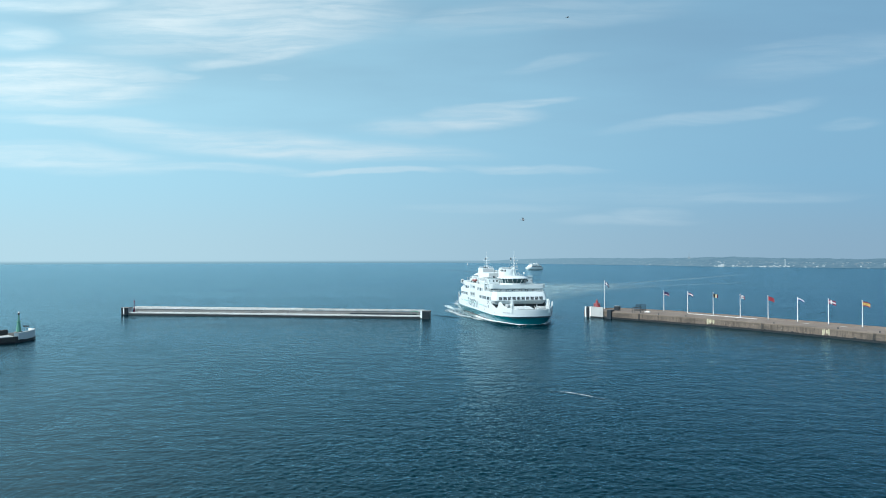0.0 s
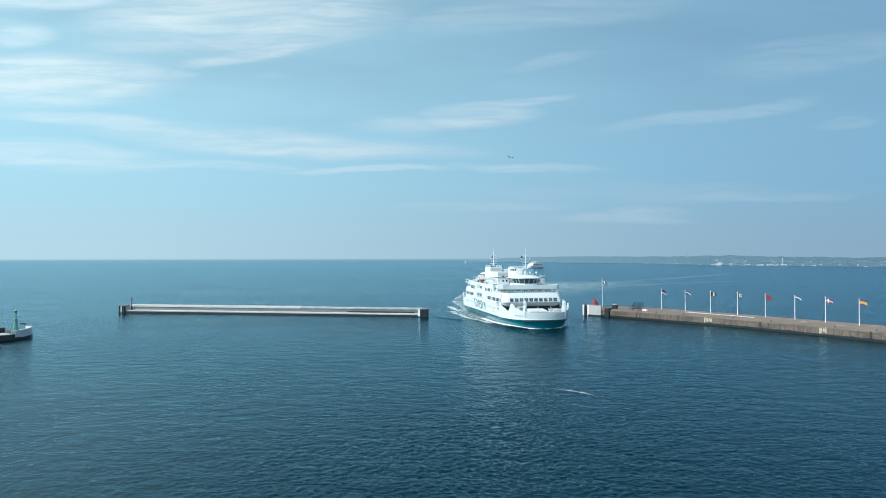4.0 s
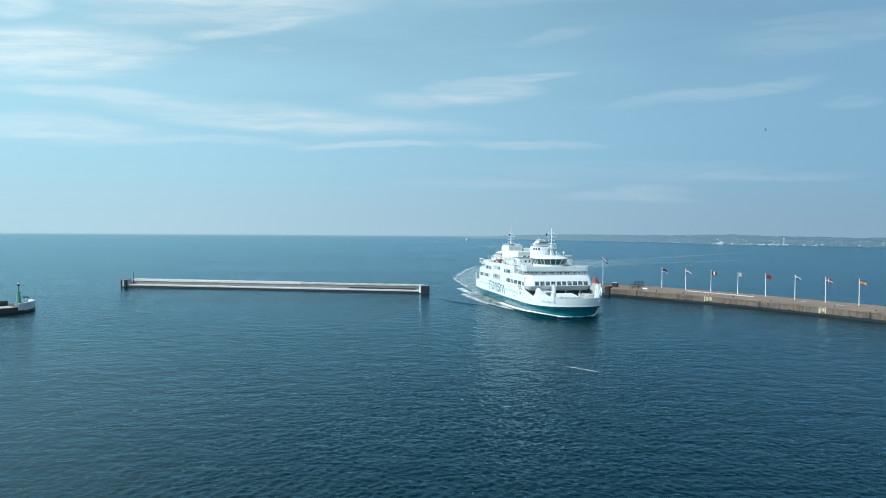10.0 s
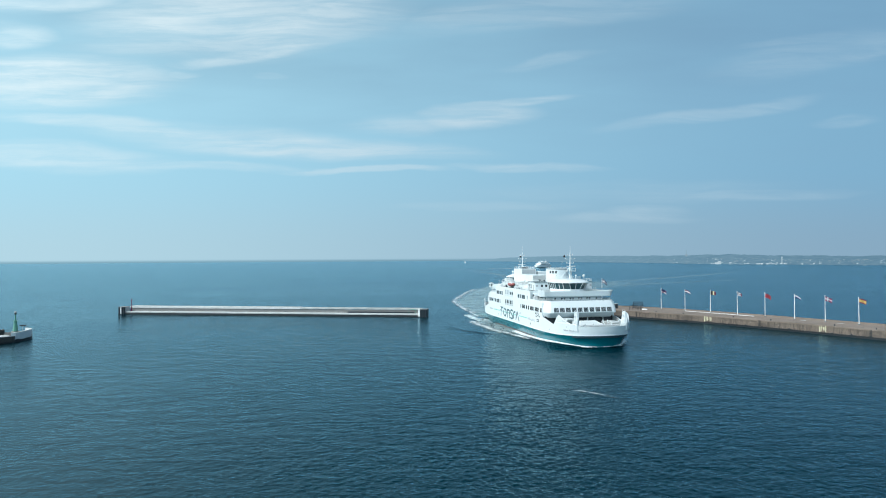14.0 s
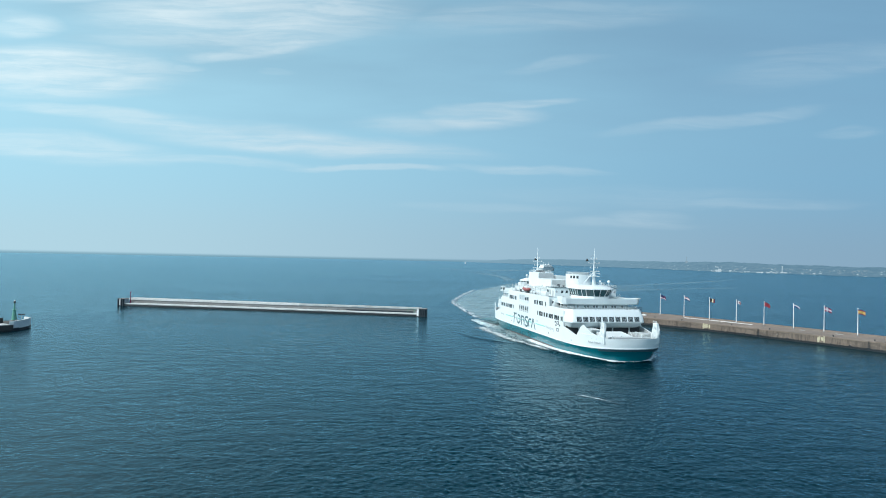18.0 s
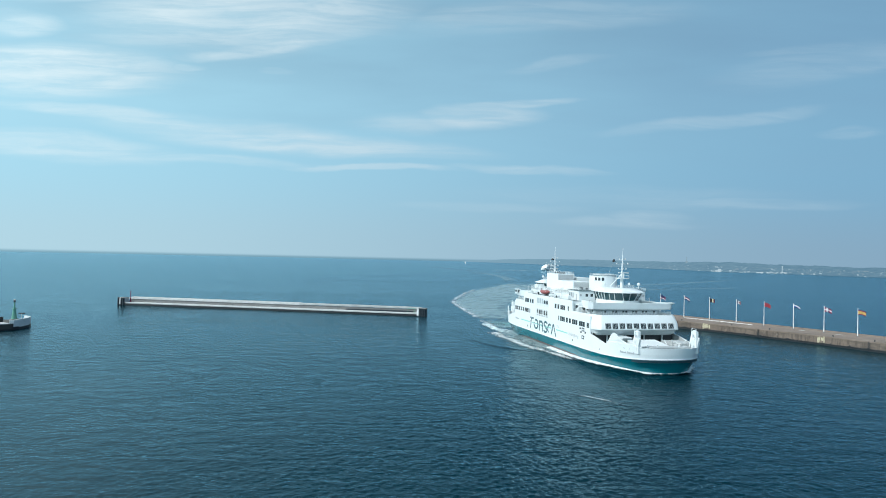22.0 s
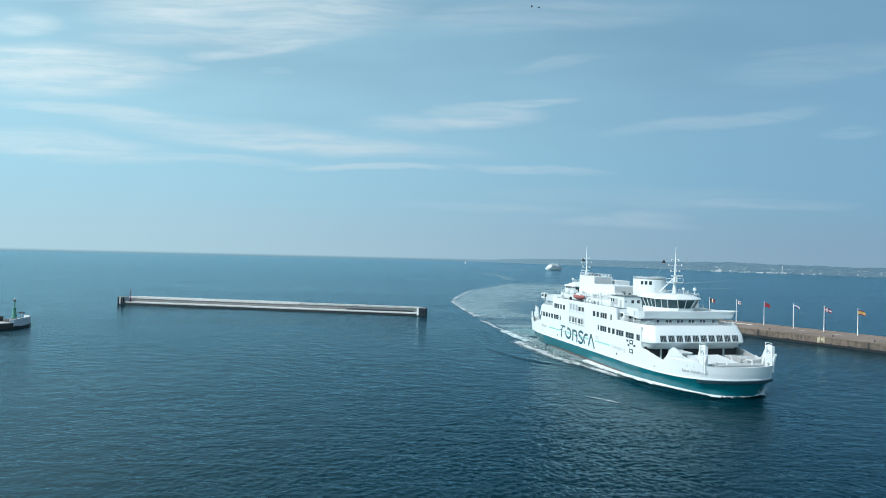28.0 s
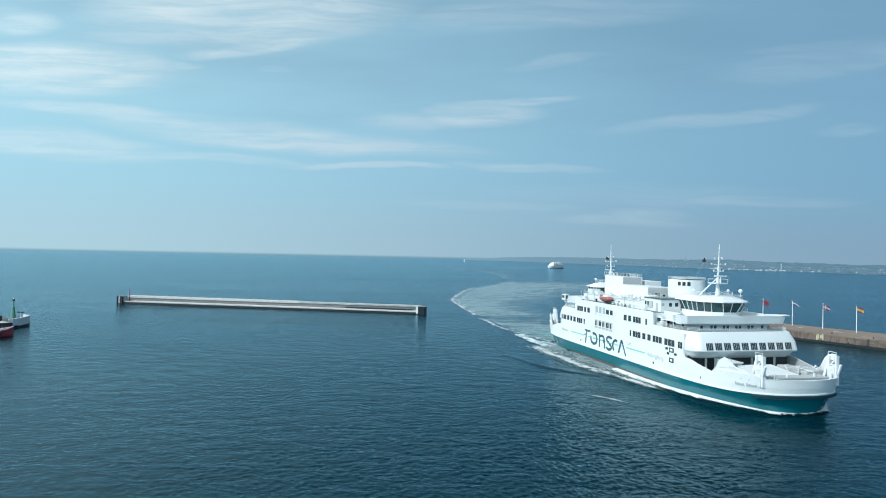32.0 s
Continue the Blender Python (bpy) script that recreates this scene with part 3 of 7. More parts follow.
def rails(ship, pts, z, height=1.05, gap=2.2, name="railing"):
    """A rail of thin posts and three bars along a line of points."""
    bm = bmesh.new()
    for (x0, y0), (x1, y1) in zip(pts, pts[1:]):
        d = math.hypot(x1 - x0, y1 - y0)
        k = max(1, round(d / gap))
        for i in range(k + 1):
            x, y = x0 + (x1 - x0) * i / k, y0 + (y1 - y0) * i / k
            rod(bm, (x, y, z), (x, y, z + height), 0.035, seg=5)
        for h in (height, height * 0.66, height * 0.33):
            rod(bm, (x0, y0, z + h), (x1, y1, z + h), 0.03, seg=5)
    return part(name, bm, "offwhite", ship)


def arc_bar(bm, cx, cz, rx, rz, a0, a1, wide, y0, y1, n=14):
    """A curved bar in the plane of the ship's side."""
    outer, inner = [], []
    for i in range(n + 1):
        a = radians(a0 + (a1 - a0) * i / n)
        outer.append((cx + rx * math.cos(a), cz + rz * math.sin(a)))
        inner.append((cx + (rx - wide) * math.cos(a), cz + (rz - wide) * math.sin(a)))
    return slab_xz(bm, outer + inner[::-1], y0, y1)


def text_mesh(body, size, depth):
    """Plain words in the built-in font, as a mesh standing in the xz plane."""
    curve = bpy.data.curves.new("words", "FONT")
    curve.body, curve.size, curve.extrude = body, size, depth
    ob = bpy.data.objects.new("words", curve)
    scene.collection.objects.link(ob)
    bpy.context.view_layer.update()
    data = bpy.data.meshes.new_from_object(ob.evaluated_get(bpy.context.evaluated_depsgraph_get()))
    bpy.data.objects.remove(ob)
    bpy.data.curves.remove(curve)
    return data


def bridge_outline(grow, back=21.0, front=31.5, wide=5.7):
    """Plan of the wheelhouse: square behind, faceted in front."""
    w = wide + grow
    f = front + grow
    return [(back - grow, -w), (f - 4.2, -w), (f - 1.4, -w + 1.9), (f, -w + 4.0), (f, w - 4.0), (f - 1.4, w - 1.9), (f - 4.2, w), (back - grow, w)]


def bridge(ship, e):
    """A wheelhouse at the end e (+1 bow, -1 stern)."""
    shift, lift = (0.0, 0.0) if e > 0 else (-2.2, 0.5)
    def ring(o, z):
        pts = [(e * x + shift, y, z + lift) for x, y in o]
        return pts if e > 0 else pts[::-1]
    bm = bmesh.new()
    loft(bm, [ring(bridge_outline(0.0), 16.2 - lift), ring(bridge_outline(0.1), 18.45)], True, (True, True))
    base = part("bridge_base", bm, "white", ship)
    bm = bmesh.new()
    loft(bm, [ring(bridge_outline(0.02), 18.45), ring(bridge_outline(0.85), 20.75)], True, (True, True))
    win = part("bridge_window_band", bm, "bridgeglass", ship, "greenish wheelhouse windows leaning outward")
    lower, upper = ring(bridge_outline(0.10), 18.45), ring(bridge_outline(0.93), 20.75)
    for i in range(len(lower)):
        j = (i + 1) % len(lower)
        a, b, c, d = Vector(lower[i]), Vector(lower[j]), Vector(upper[i]), Vector(upper[j])
        k = max(1, round((b - a).length / 1.75))
        for s in range(k):
            t = s / k
            bm = bmesh.new()
            rod(bm, a.lerp(b, t), c.lerp(d, t), 0.10, seg=6)
            part("window_post", bm, "offwhite", win)
    bm = bmesh.new()
    loft(bm, [ring(bridge_outline(0.95), 20.70), ring(bridge_outline(1.3), 20.82), ring(bridge_outline(1.25), 21.0),
              ring(bridge_outline(-0.2, 21.5, 30.6, 5.3), 21.95), ring(bridge_outline(-0.6, 21.8, 30.5, 5.2), 22.05)], True, (True, True))
    part("bridge_roof", bm, "white", ship)
    rails(ship, [(e * x + shift, y) for x, y in ((22.4, -4.2), (27, -4.2), (29.6, -2), (29.6, 2), (27, 4.2), (22.4, 4.2))], 22.0 + lift, 1.0)


def mast(ship, e, top):
    x = e * 28.3 if e > 0 else -28.5
    x -= e * 1.4
    bm = bmesh.new()
    rod(bm, (x, 0, 22.0), (x, 0, 26.5), 0.55, 0.34, 10)
    rod(bm, (x, 0, 26.5), (x + e * 0.3, 0, 31.5), 0.26, 0.16, 8)
    rod(bm, (x + e * 0.3, 0, 31.5), (x + e * 0.35, 0, top), 0.13, 0.06, 6)
    m = part("mast", bm, "white", ship, smooth=False)
    for dy in (-1, 1):
        bm = bmesh.new()
        rod(bm, (x - e * 3.6, dy * 2.4, 22.1), (x, dy * 0.3, 26.3), 0.18, 0.14, 7)
        part("mast_stay", bm, "white", m)
    bm = bmesh.new()
    box(bm, x - 1.5, x + 1.5, -1.6, 1.6, 25.0, 25.25)
    for sx in (-1.5, 1.5):
        for sy in (-1.6, 1.6):
            rod(bm, (x + sx, sy, 25.2), (x + sx, sy, 26.2), 0.05, seg=5)
    box(bm, x - 1.5, x + 1.5, -1.63, -1.57, 26.1, 26.2)
    box(bm, x - 1.5, x + 1.5, 1.57, 1.63, 26.1, 26.2)
    part("mast_platform", bm, "offwhite", m)
    bm = bmesh.new()
    rod(bm, (x + e * 1.0, 0.0, 25.2), (x + e * 1.0, 0, 26.7), 0.18, seg=8)
    box(bm, x + e * 1.0 - 0.18, x + e * 1.0 + 0.18, -1.7, 1.7, 26.7, 27.05, bevel=0.05)
    part("radar_scanner", bm, "offwhite", m)
    bm = bmesh.new()
    for z, w in ((28.0, 1.3), (29.6, 1.9), (31.0, 1.0)):
        rod(bm, (x + e * 0.2, -w, z), (x + e * 0.2, w, z), 0.06, seg=6)
        for y in (-w, 0.35, w):
            box(bm, x + e * 0.2 - 0.14, x + e * 0.2 + 0.14, y - 0.14, y + 0.14, z - 0.05, z + 0.42, bevel=0.03)
    part("yard", bm, "offwhite", m)
    # signal shape and its halyard
    sx = x - 5.4 if e > 0 else x - 3.0
    tail = x - 11.0 if e > 0 else x - 5.0
    bm = bmesh.new()
    rod(bm, (x + e * 0.3, 0, 32.6), (sx, 0, 31.2), 0.025, seg=5)
    rod(bm, (sx, 0, 30.2), (tail, 0, 24.0), 0.025, seg=5)
    part("halyard", bm, "steel", m)
    bm = bmesh.new()
    rod(bm, (sx, 0, 30.3), (sx, 0, 31.2), 0.55, 0.10, 9)
    ball(bm, (sx - e * 0.35, 0.1, 30.5), 0.42, 0.8, 9)
    part("day_signal", bm, "black", m, "black cone-shaped day signal")


def build_ferry():
    ship = thing("car_ferry", "large white double-ended car ferry with a sea-green lower hull, under way", "ferry")
    # lower hull
    bm = bmesh.new()
    loft(bm, [hull_ring(50.0, 11.6, 4.0, -3.0), hull_ring(53.2, 12.9, 5.2, 0.0), hull_ring(53.7, 13.15, 6.0, 0.9)], True, (True, False))
    part("boot_stripe", bm, "boot", ship, "faded red-brown paint along the waterline")
    green_z = lambda x, y: 3.65 + 0.55 * (abs(x) / HALF) ** 4
    bm = bmesh.new()
    rings = [hull_ring(53.7, 13.15, 6.0, lambda x, y: 0.85 - 1.9 * max(0.0, (abs(x) - 22) / 33)), hull_ring(54.5, 13.7, 7.2, 2.3), hull_ring(55.3, 13.98, 9.0, green_z)]
    loft(bm, rings)
    part("lower_hull", bm, "green", ship, "glossy sea-green lower hull", smooth=True)
    bm = bmesh.new()
    loft(bm, [hull_ring(55.3, 13.98, 9.0, green_z), hull_ring(55.5, 14.06, 9.0, lambda x, y: green_z(x, y) + 0.02),
              hull_ring(55.5, 14.06, 9.0, lambda x, y: green_z(x, y) + 0.26), hull_ring(55.35, 13.99, 9.0, lambda x, y: green_z(x, y) + 0.30)])
    part("rubbing_strake", bm, "white", ship)
    for e in (-1, 1):
        def belt(grow, dz):
            ring = hull_ring(55.3, 13.98, 9.0, lambda x, y: green_z(x, y) + dz, grow)
            return sorted([p for p in ring if e * p[0] > 51.5], key=lambda p: p[1])
        bm = bmesh.new()
        loft(bm, [belt(0.0, -0.75), belt(0.40, -0.62), belt(0.46, -0.08), belt(0.0, 0.03)], close=False)
        part("bow_belting", bm, "navyrubber", ship, "dark rubber belting round the end of the hull")
    # upper hull, a shell with a bulwark that has thickness
    bm = bmesh.new()
    loft(bm, [hull_ring(55.35, 13.99, 9.0, lambda x, y: green_z(x, y) + 0.2), hull_ring(55.6, 14.0, 9.5, 5.6), hull_ring(55.8, 14.0, 10.0, 7.2), hull_ring(55.8, 14.0, 10.5, rim),
              hull_ring(55.4, 13.62, 10.5, rim)])
    part("upper_hull", bm, "white", ship, "smooth white upper hull with a bulwark", smooth=False)
    # inner side greyed so that its colour carries the deck's shade
    bm = bmesh.new()
    loft(bm, [hull_ring(55.4, 13.62, 10.5, lambda x, y: rim(x, y) - 0.002), hull_ring(55.2, 13.62, 9.5, 5.5)])
    part("inner_bulwark", bm, "greypaint", ship, "grey inner side of the bulwark")
    bm = bmesh.new()
    bm.faces.new([bm.verts.new(p) for p in hull_ring(55.0, 13.7, 9.0, 5.6)])
    part("car_deck", bm, "deck", ship, "grey-green open car deck")
    # bulwark fins at the quarters
    for e in (-1, 1):
        for s in (-1, 1):
            bm = bmesh.new()
            o = [(43.4, 7.0), (44.7, 8.3), (45.8, 10.0), (46.6, 10.6), (47.4, 10.4), (49.0, 9.0), (51.4, 8.0), (51.4, 7.4), (44.0, 6.6)]
            vs = [[], []]
            for k, off in enumerate((0.0, 0.4)):
                for x, z in o:
                    y = (14.02 - off) * (1 - (x / 55.8) ** 10.5) ** 0.5
                    vs[k].append((e * x, s * y, z))
            loft(bm, vs, True, (True, True))
            part("bulwark_fin", bm, "white", ship)
    # side walls
    for s in (-1, 1):
        y0, y1 = (13.55, 13.98) if s > 0 else (-13.98, -13.55)
        bm = bmesh.new()
        slab_xz(bm, [(-34.6, 8.6), (34.6, 8.6), (34.25, 9.4), (34.25, 13.9), (21.6, 13.9), (21.2, 17.6), (-23.6, 17.6), (-24.0, 13.9), (-34.25, 13.9), (-34.25, 9.4)], y0, y1)
        part("side_wall", bm, "white", ship)
        # galleries on the flat wall, recess shade painted grey; upper with columns, lower glazed
        for z0, z1, upper in ((10.1, 12.6, False), (13.75, 16.75, True)):
            o0, o1 = (13.90, 13.995) if s > 0 else (-13.995, -13.90)
            q0, q1 = (13.96, 14.10) if s > 0 else (-14.10, -13.96)
            g0, g1 = (13.95, 14.02) if s > 0 else (-14.02, -13.95)
            rec = part("balcony", boxes((-9.9, 1.4, o0, o1, z0, z1)), "greypaint" if not upper else "offwhite", ship, "side gallery with slim white posts and a painted grey recess")
            for k in range(6):
                x = -9.9 + k * 2.21
                part("balcony_post", boxes((x, x + 0.26, q0, q1, z0, z1)), "white", rec)
                if k < 5:
                    tall = z1 - z0
                    if not upper:
                        part("pane", boxes((x + 0.45, x + 1.15, g0, g1, z0 + 0.30 * tall, z0 + 0.86 * tall)), "glass", rec)
                        part("pane", boxes((x + 1.30, x + 2.0, g0, g1, z0 + 0.30 * tall, z0 + 0.86 * tall)), "glass" if k % 2 else "greypaint", rec)
                    elif k > 2:
                        part("pane", boxes((x + 0.4, x + 2.0, g0, g1, z0 + 0.32 * tall, z0 + 0.75 * tall)), "glass", rec)
                    else:
                        part("panel", boxes((x + 0.5, x + 1.95, g0, g1, z0 + 0.30 * tall, z0 + 0.9 * tall)), "palegrey", rec)
            part("balcony_rail", boxes((-9.9, 1.66, q0, q1, z0 + 0.24 * (z1 - z0), z0 + 0.29 * (z1 - z0))), "white", rec)
            part("balcony_sill", boxes((-10.1, 1.66, q0, q1, z0 - 0.14, z0)), "white", rec)
        row_a = [(-37.0 + 3.0, -33.2, 1), (-32.9 + 0.3, -30.2, 2), (-29.6, -27.9, 1), (-27.1, -25.7, 1), (-24.8, -23.1, 1), (-22.2, -18.3, 3), (-17.3, -16.5, 1)]
        row_d = [(10.4, 11.2, 1), (12.0, 15.8, 3), (16.7, 18.2, 1), (19.1, 20.6, 1), (21.5, 25.5, 3), (26.6, 30.8, 3), (32.1, 33.8, 2)]
        row_b = [(-22.1, -17.9, 3), (-17.1, -15.7, 1), (-14.9, -13.2, 1)]
        row_c = [(7.1, 8.7, 1), (9.5, 11.0, 1), (12.0, 15.8, 3), (18.0, 18.8, 1)]
        for a, b, c in row_a + row_d:
            window(ship, a, b, 10.35, 11.85, s, c)
        for a, b, c in row_b + row_c:
            window(ship, a, b, 14.1, 15.6, s, c)
        # small ports and stains low on the side
        for x in (-46.5, -19.0, 22.0, 40.0, 44.5):
            bm = bmesh.new()
            yy = s * 14.0 * (1 - (abs(x) / 55.5) ** 9) ** 0.5
            box(bm, x - 0.25, x + 0.25, yy - 0.05, yy + 0.05, 4.9, 5.5)
            part("hull_port", bm, "dark", ship)
    # closed walls between decks, across the ship
    # dark fill carries the shade of the gap under the lounge
    bm = boxes((-34.0, 34.0, -13.5, 13.5, 8.7, 10.0))
    part("tween_deck", bm, "shade", ship)
    part("main_block", boxes((-33.5, 33.0, -13.5, 13.5, 10.0, 13.9)), "white", ship)
    part("promenade_deck", boxes((-33.8, 33.8, -13.4, 13.4, 13.9, 14.0)), "deck", ship)
    part("upper_block", boxes((-23.5, 21.0, -13.5, 13.5, 14.0, 17.4)), "white", ship)
    part("boat_deck", boxes((-23.5, 21.0, -13.5, 13.5, 17.4, 17.5)), "deck", ship)
    for e in (-1, 1):
        # lounge with a slanting front and tucked-in belly
        def ring(z, xf, yh, ys):
            corner = [(33.2, ys)] + [(xf - 2.4 + 2.4 * math.sin(radians(a)), yh - 1.0 + 1.5 * math.cos(radians(a))) for a in (15, 35, 55, 72, 88)]
            o = [(20.0, -13.96)] + [(x, -y) for x, y in corner] + [(xf, -ys * 0.4), (xf, ys * 0.4)] + corner[::-1] + [(20.0, 13.96)]
            pts = [(e * x, y, z) for x, y in o]
            return pts if e > 0 else pts[::-1]
        bm = bmesh.new()
        loft(bm, [ring(8.35, 34.6, 11.0, 13.0), ring(8.6, 36.1, 12.0, 13.5), ring(9.2, 36.9, 12.35, 13.7), ring(10.05, 37.6, 12.6, 13.9), ring(10.2, 38.3, 12.85, 13.95), ring(10.5, 38.6, 12.9, 13.96), ring(12.35, 38.1, 12.8, 13.96), ring(14.5, 36.7, 12.3, 13.9), ring(14.55, 36.3, 12.0, 13.6), ring(13.95, 36.3, 12.0, 13.6)], True, (True, True))
        lounge = part("lounge", bm, "white", ship, "white lounge deck with a row of slanted front windows")
        lounge.data.polygons.foreach_set("use_smooth", [True] * len(lounge.data.polygons))
        lounge.data.set_sharp_from_angle(angle=radians(24))
        for k in range(10):
            y0 = -11.15 + k * 2.26
            fr = bmesh.new()
            def plate(a, b, za, zb, out):
                x0, x1 = 38.6 - (za - 10.5) * 0.27, 38.6 - (zb - 10.5) * 0.27
                return [[(e * (x + d), y, z) for (x, y, z) in ((x0, a, za), (x0, b, za), (x1, b, zb), (x1, a, zb))] for d in (-0.1, out)]
            loft(fr, plate(y0, y0 + 1.90, 10.62, 12.36, 0.05), True, (True, True))
            f = part("lounge_window", fr, "offwhite", lounge)
            for c in range(4):
                g = bmesh.new()
                a = y0 + 0.09 + c * 0.43
                loft(g, plate(a, a + 0.36, 10.74, 12.24, 0.075), True, (True, True))
                part("pane", g, "glass", f)
        rails(ship, [(e * 22, -13.3), (e * 32.8, -13.3), (e * 36.2, -11.3), (e * 36.4, 0), (e * 36.2, 11.3), (e * 32.8, 13.3), (e * 22, 13.3)], 14.5, 0.85, 0.55)
        # accommodation front, set back
        bm = bmesh.new()
        o = [(20.5, -10.6), (31.0, -10.6), (32.6, -9.0), (32.6, 9.0), (31.0, 10.6), (20.5, 10.6)]
        prism(bm, [(e * x, y) for x, y in (o if e > 0 else o[::-1])], 14.0, 16.0)
        acc = part("accommodation", bm, "palegrey", ship, "set-back pale grey cabin front with small windows")
        for y in (-8.6, -6.0, -5.0, -2.7, -1.7, 0.6, 1.6, 3.9, 4.9, 7.6):
            part("window", boxes((32.55, 32.64, y, y + 0.62, 14.75, 15.5) if e > 0 else (-32.64, -32.55, y, y + 0.62, 14.75, 15.5)), "glass", acc)
        for x in (22.5, 25.0, 28.5):
            for s in (-1, 1):
                part("window", boxes((*sorted((e * x, e * (x + 0.8))), *sorted((s * 10.57, s * 10.66)), 14.75, 15.5)), "glass", acc)
        # bridge deck with wings over the full beam and its bulwark
        o = [(21.0, -10.4), (29.6, -10.7), (30.5, -13.5), (32.6, -13.6), (33.6, -12.6), (34.0, 0.0), (33.6, 12.6), (32.6, 13.6), (30.5, 13.5), (29.6, 10.7), (21.0, 10.4)]
        def wing(z, g):
            pts = [(e * (x + (g if x > 25 else 0)), y + math.copysign(g, y) if y else 0.0, z) for x, y in o]
            return pts if e > 0 else pts[::-1]
        bm = bmesh.new()
        loft(bm, [wing(15.9, -0.2), wing(16.05, 0.05), wing(16.2, 0.12), wing(17.9, 0.42), wing(17.95, 0.37), wing(17.95, 0.12), wing(16.5, 0.0)], True, (True, True))
        part("bridge_wing", bm, "white", ship, "full-width white bridge wing bulwark")
        # open side walkway between the house and the wing
        for s in (-1, 1):
            way = part("side_walkway", boxes((*sorted((e * 21.2, e * 30.4)), *sorted((s * 10.6, s * 12.7)), 15.95, 16.12)), "white", ship, "white side walkway under the bridge")
            for x in (22.0, 25.0, 28.0):
                part("pillar", rod(bmesh.new(), (e * x, s * 12.5, 14.0), (e * x, s * 12.5, 15.95), 0.10, seg=6), "white", way)
            part("wall_box", boxes((*sorted((e * 25.6, e * 26.8)), *sorted((s * 10.8, s * 11.3)), 16.12, 17.3), bevel=0.05), "palegrey", way)
            rails(ship, [(e * 21.4, s * 12.6), (e * 30.3, s * 12.6)], 16.12, 1.0, 1.1)
        part("wing_light", ball(bmesh.new(), (e * 32.4, -13.4, 18.45), 0.28), "steel", ship)
        bm = bmesh.new()
        bmesh.ops.create_cube(bm, size=1.0, matrix=Matrix.Translation((e * 34.6, 12.6, 18.1)) @ Matrix.Diagonal((1.6, 0.9, 0.25, 1)))
        part("wing_platform", bm, "offwhite", ship)
        bridge(ship, e)
        # control cab at the wing's tip
        for s in (-1, 1) if e < 0 else ():
            cab = part("wing_cab", boxes((*sorted((e * 30.6, e * 33.2)), *sorted((s * 13.0, s * 14.5)), 16.6, 18.5), bevel=0.08), "white", ship, "small white control cab at the wing's tip")
            part("pane", boxes((*sorted((e * 31.0, e * 32.8)), *sorted((s * 14.44, s * 14.53)), 17.3, 18.2)), "glass", cab)
            part("pane", boxes((*sorted((e * 33.15, e * 33.23)), *sorted((s * 13.3, s * 14.2)), 17.3, 18.2)), "glass", cab)
            part("pane", boxes((*sorted((e * 30.57, e * 30.65)), *sorted((s * 13.3, s * 14.2)), 17.1, 18.2)), "glass", cab)
        # gantry towers of the ramp
        for s in (-1, 1):
            bm = bmesh.new()
            x, y = e * 52.2, s * 8.7
            for dx in (-0.9, 0.9):
                box(bm, x + dx - 0.22, x + dx + 0.22, y - 0.35, y + 0.35, 5.6, 11.6)
            box(bm, x - 1.15, x + 1.15, y - 0.38, y + 0.38, 11.4, 11.65, bevel=0.06)
            for dx in (-1.0, 1.0):
                rod(bm, (x + dx, y - 0.3, 11.6), (x + dx, y - 0.3, 12.3), 0.06, seg=5)
            rod(bm, (x - 1.0, y - 0.3, 12.3), (x + 1.0, y - 0.3, 12.3), 0.06, seg=5)
            box(bm, x - 0.9, x + 0.9, y - 0.2, y + 0.2, 9.5, 9.75)
            bmesh.ops.create_cube(bm, size=1.0, matrix=Matrix.Translation((x + e * 0.2, y, 10.5)) @ Matrix.Rotation(e * radians(38), 4, "Y") @ Matrix.Diagonal((0.25, 0.3, 2.3, 1)))
            slab_xz(bm, [(x - e * 2.9, 5.6), (x - e * 2.2, 5.6), (x - e * 0.6, 11.2), (x - e * 1.1, 11.2)], y - 0.25, y + 0.25)
            box(bm, x - 0.5, x + 0.5, y - 0.3, y + 0.3, 10.6, 11.9, bevel=0.1)
            tower = part("ramp_tower", bm, "white", ship, "white steel hoist frame beside the ramp")
            bm = bmesh.new()
            box(bm, x - 0.75, x + 0.75, y - 0.6, y + 0.6, 5.6, 9.4, bevel=0.1)
            rod(bm, (x, y - 0.7, 9.0), (x, y + 0.7, 9.0), 0.45, seg=10)
            part("winch", bm, "offwhite", tower)
            bm = bmesh.new()
            bmesh.ops.create_cube(bm, size=1.0, matrix=Matrix.Translation((x + e * 1.3, y + s * 0.2, 8.8)) @ Matrix.Rotation(e * radians(20), 4, "Y") @ Matrix.Diagonal((0.5, 0.5, 2.4, 1)))
            bmesh.ops.bevel(bm, geom=bm.edges[:], offset=0.12, segments=1, affect="EDGES")
            part("hoist_arm", bm, "offwhite", tower)
        # folded ramp and inner covers on the end deck
        bm = bmesh.new()
        slab_xz(bm, [(e * 41.5, 7.95), (e * 49.6, 7.1), (e * 49.6, 6.2), (e * 41.5, 7.0)], -5.8, 3.0)
        ramp = part("folded_ramp", bm, "white", ship, "pale grey folded vehicle ramp")
        for y in (-6.2, -3.2, -1.0, 1.6, 4.0):
            bm = bmesh.new()
            box(bm, *sorted((e * 41.6, e * 51.0)), y - 0.12, y + 0.12, 5.6, 6.6)
            part("ramp_girder", bm, "greypaint", ramp)
        bm = bmesh.new()
        box(bm, *sorted((e * 50.6, e * 53.4)), -5.6, 6.6, 6.5, 7.45, bevel=0.12)
        box(bm, *sorted((e * 43.5, e * 49.5)), 6.2, 9.2, 5.6, 8.0, bevel=0.2)
        box(bm, *sorted((e * 38.5, e * 43.0)), 6.8, 9.9, 5.6, 7.4, bevel=0.2)
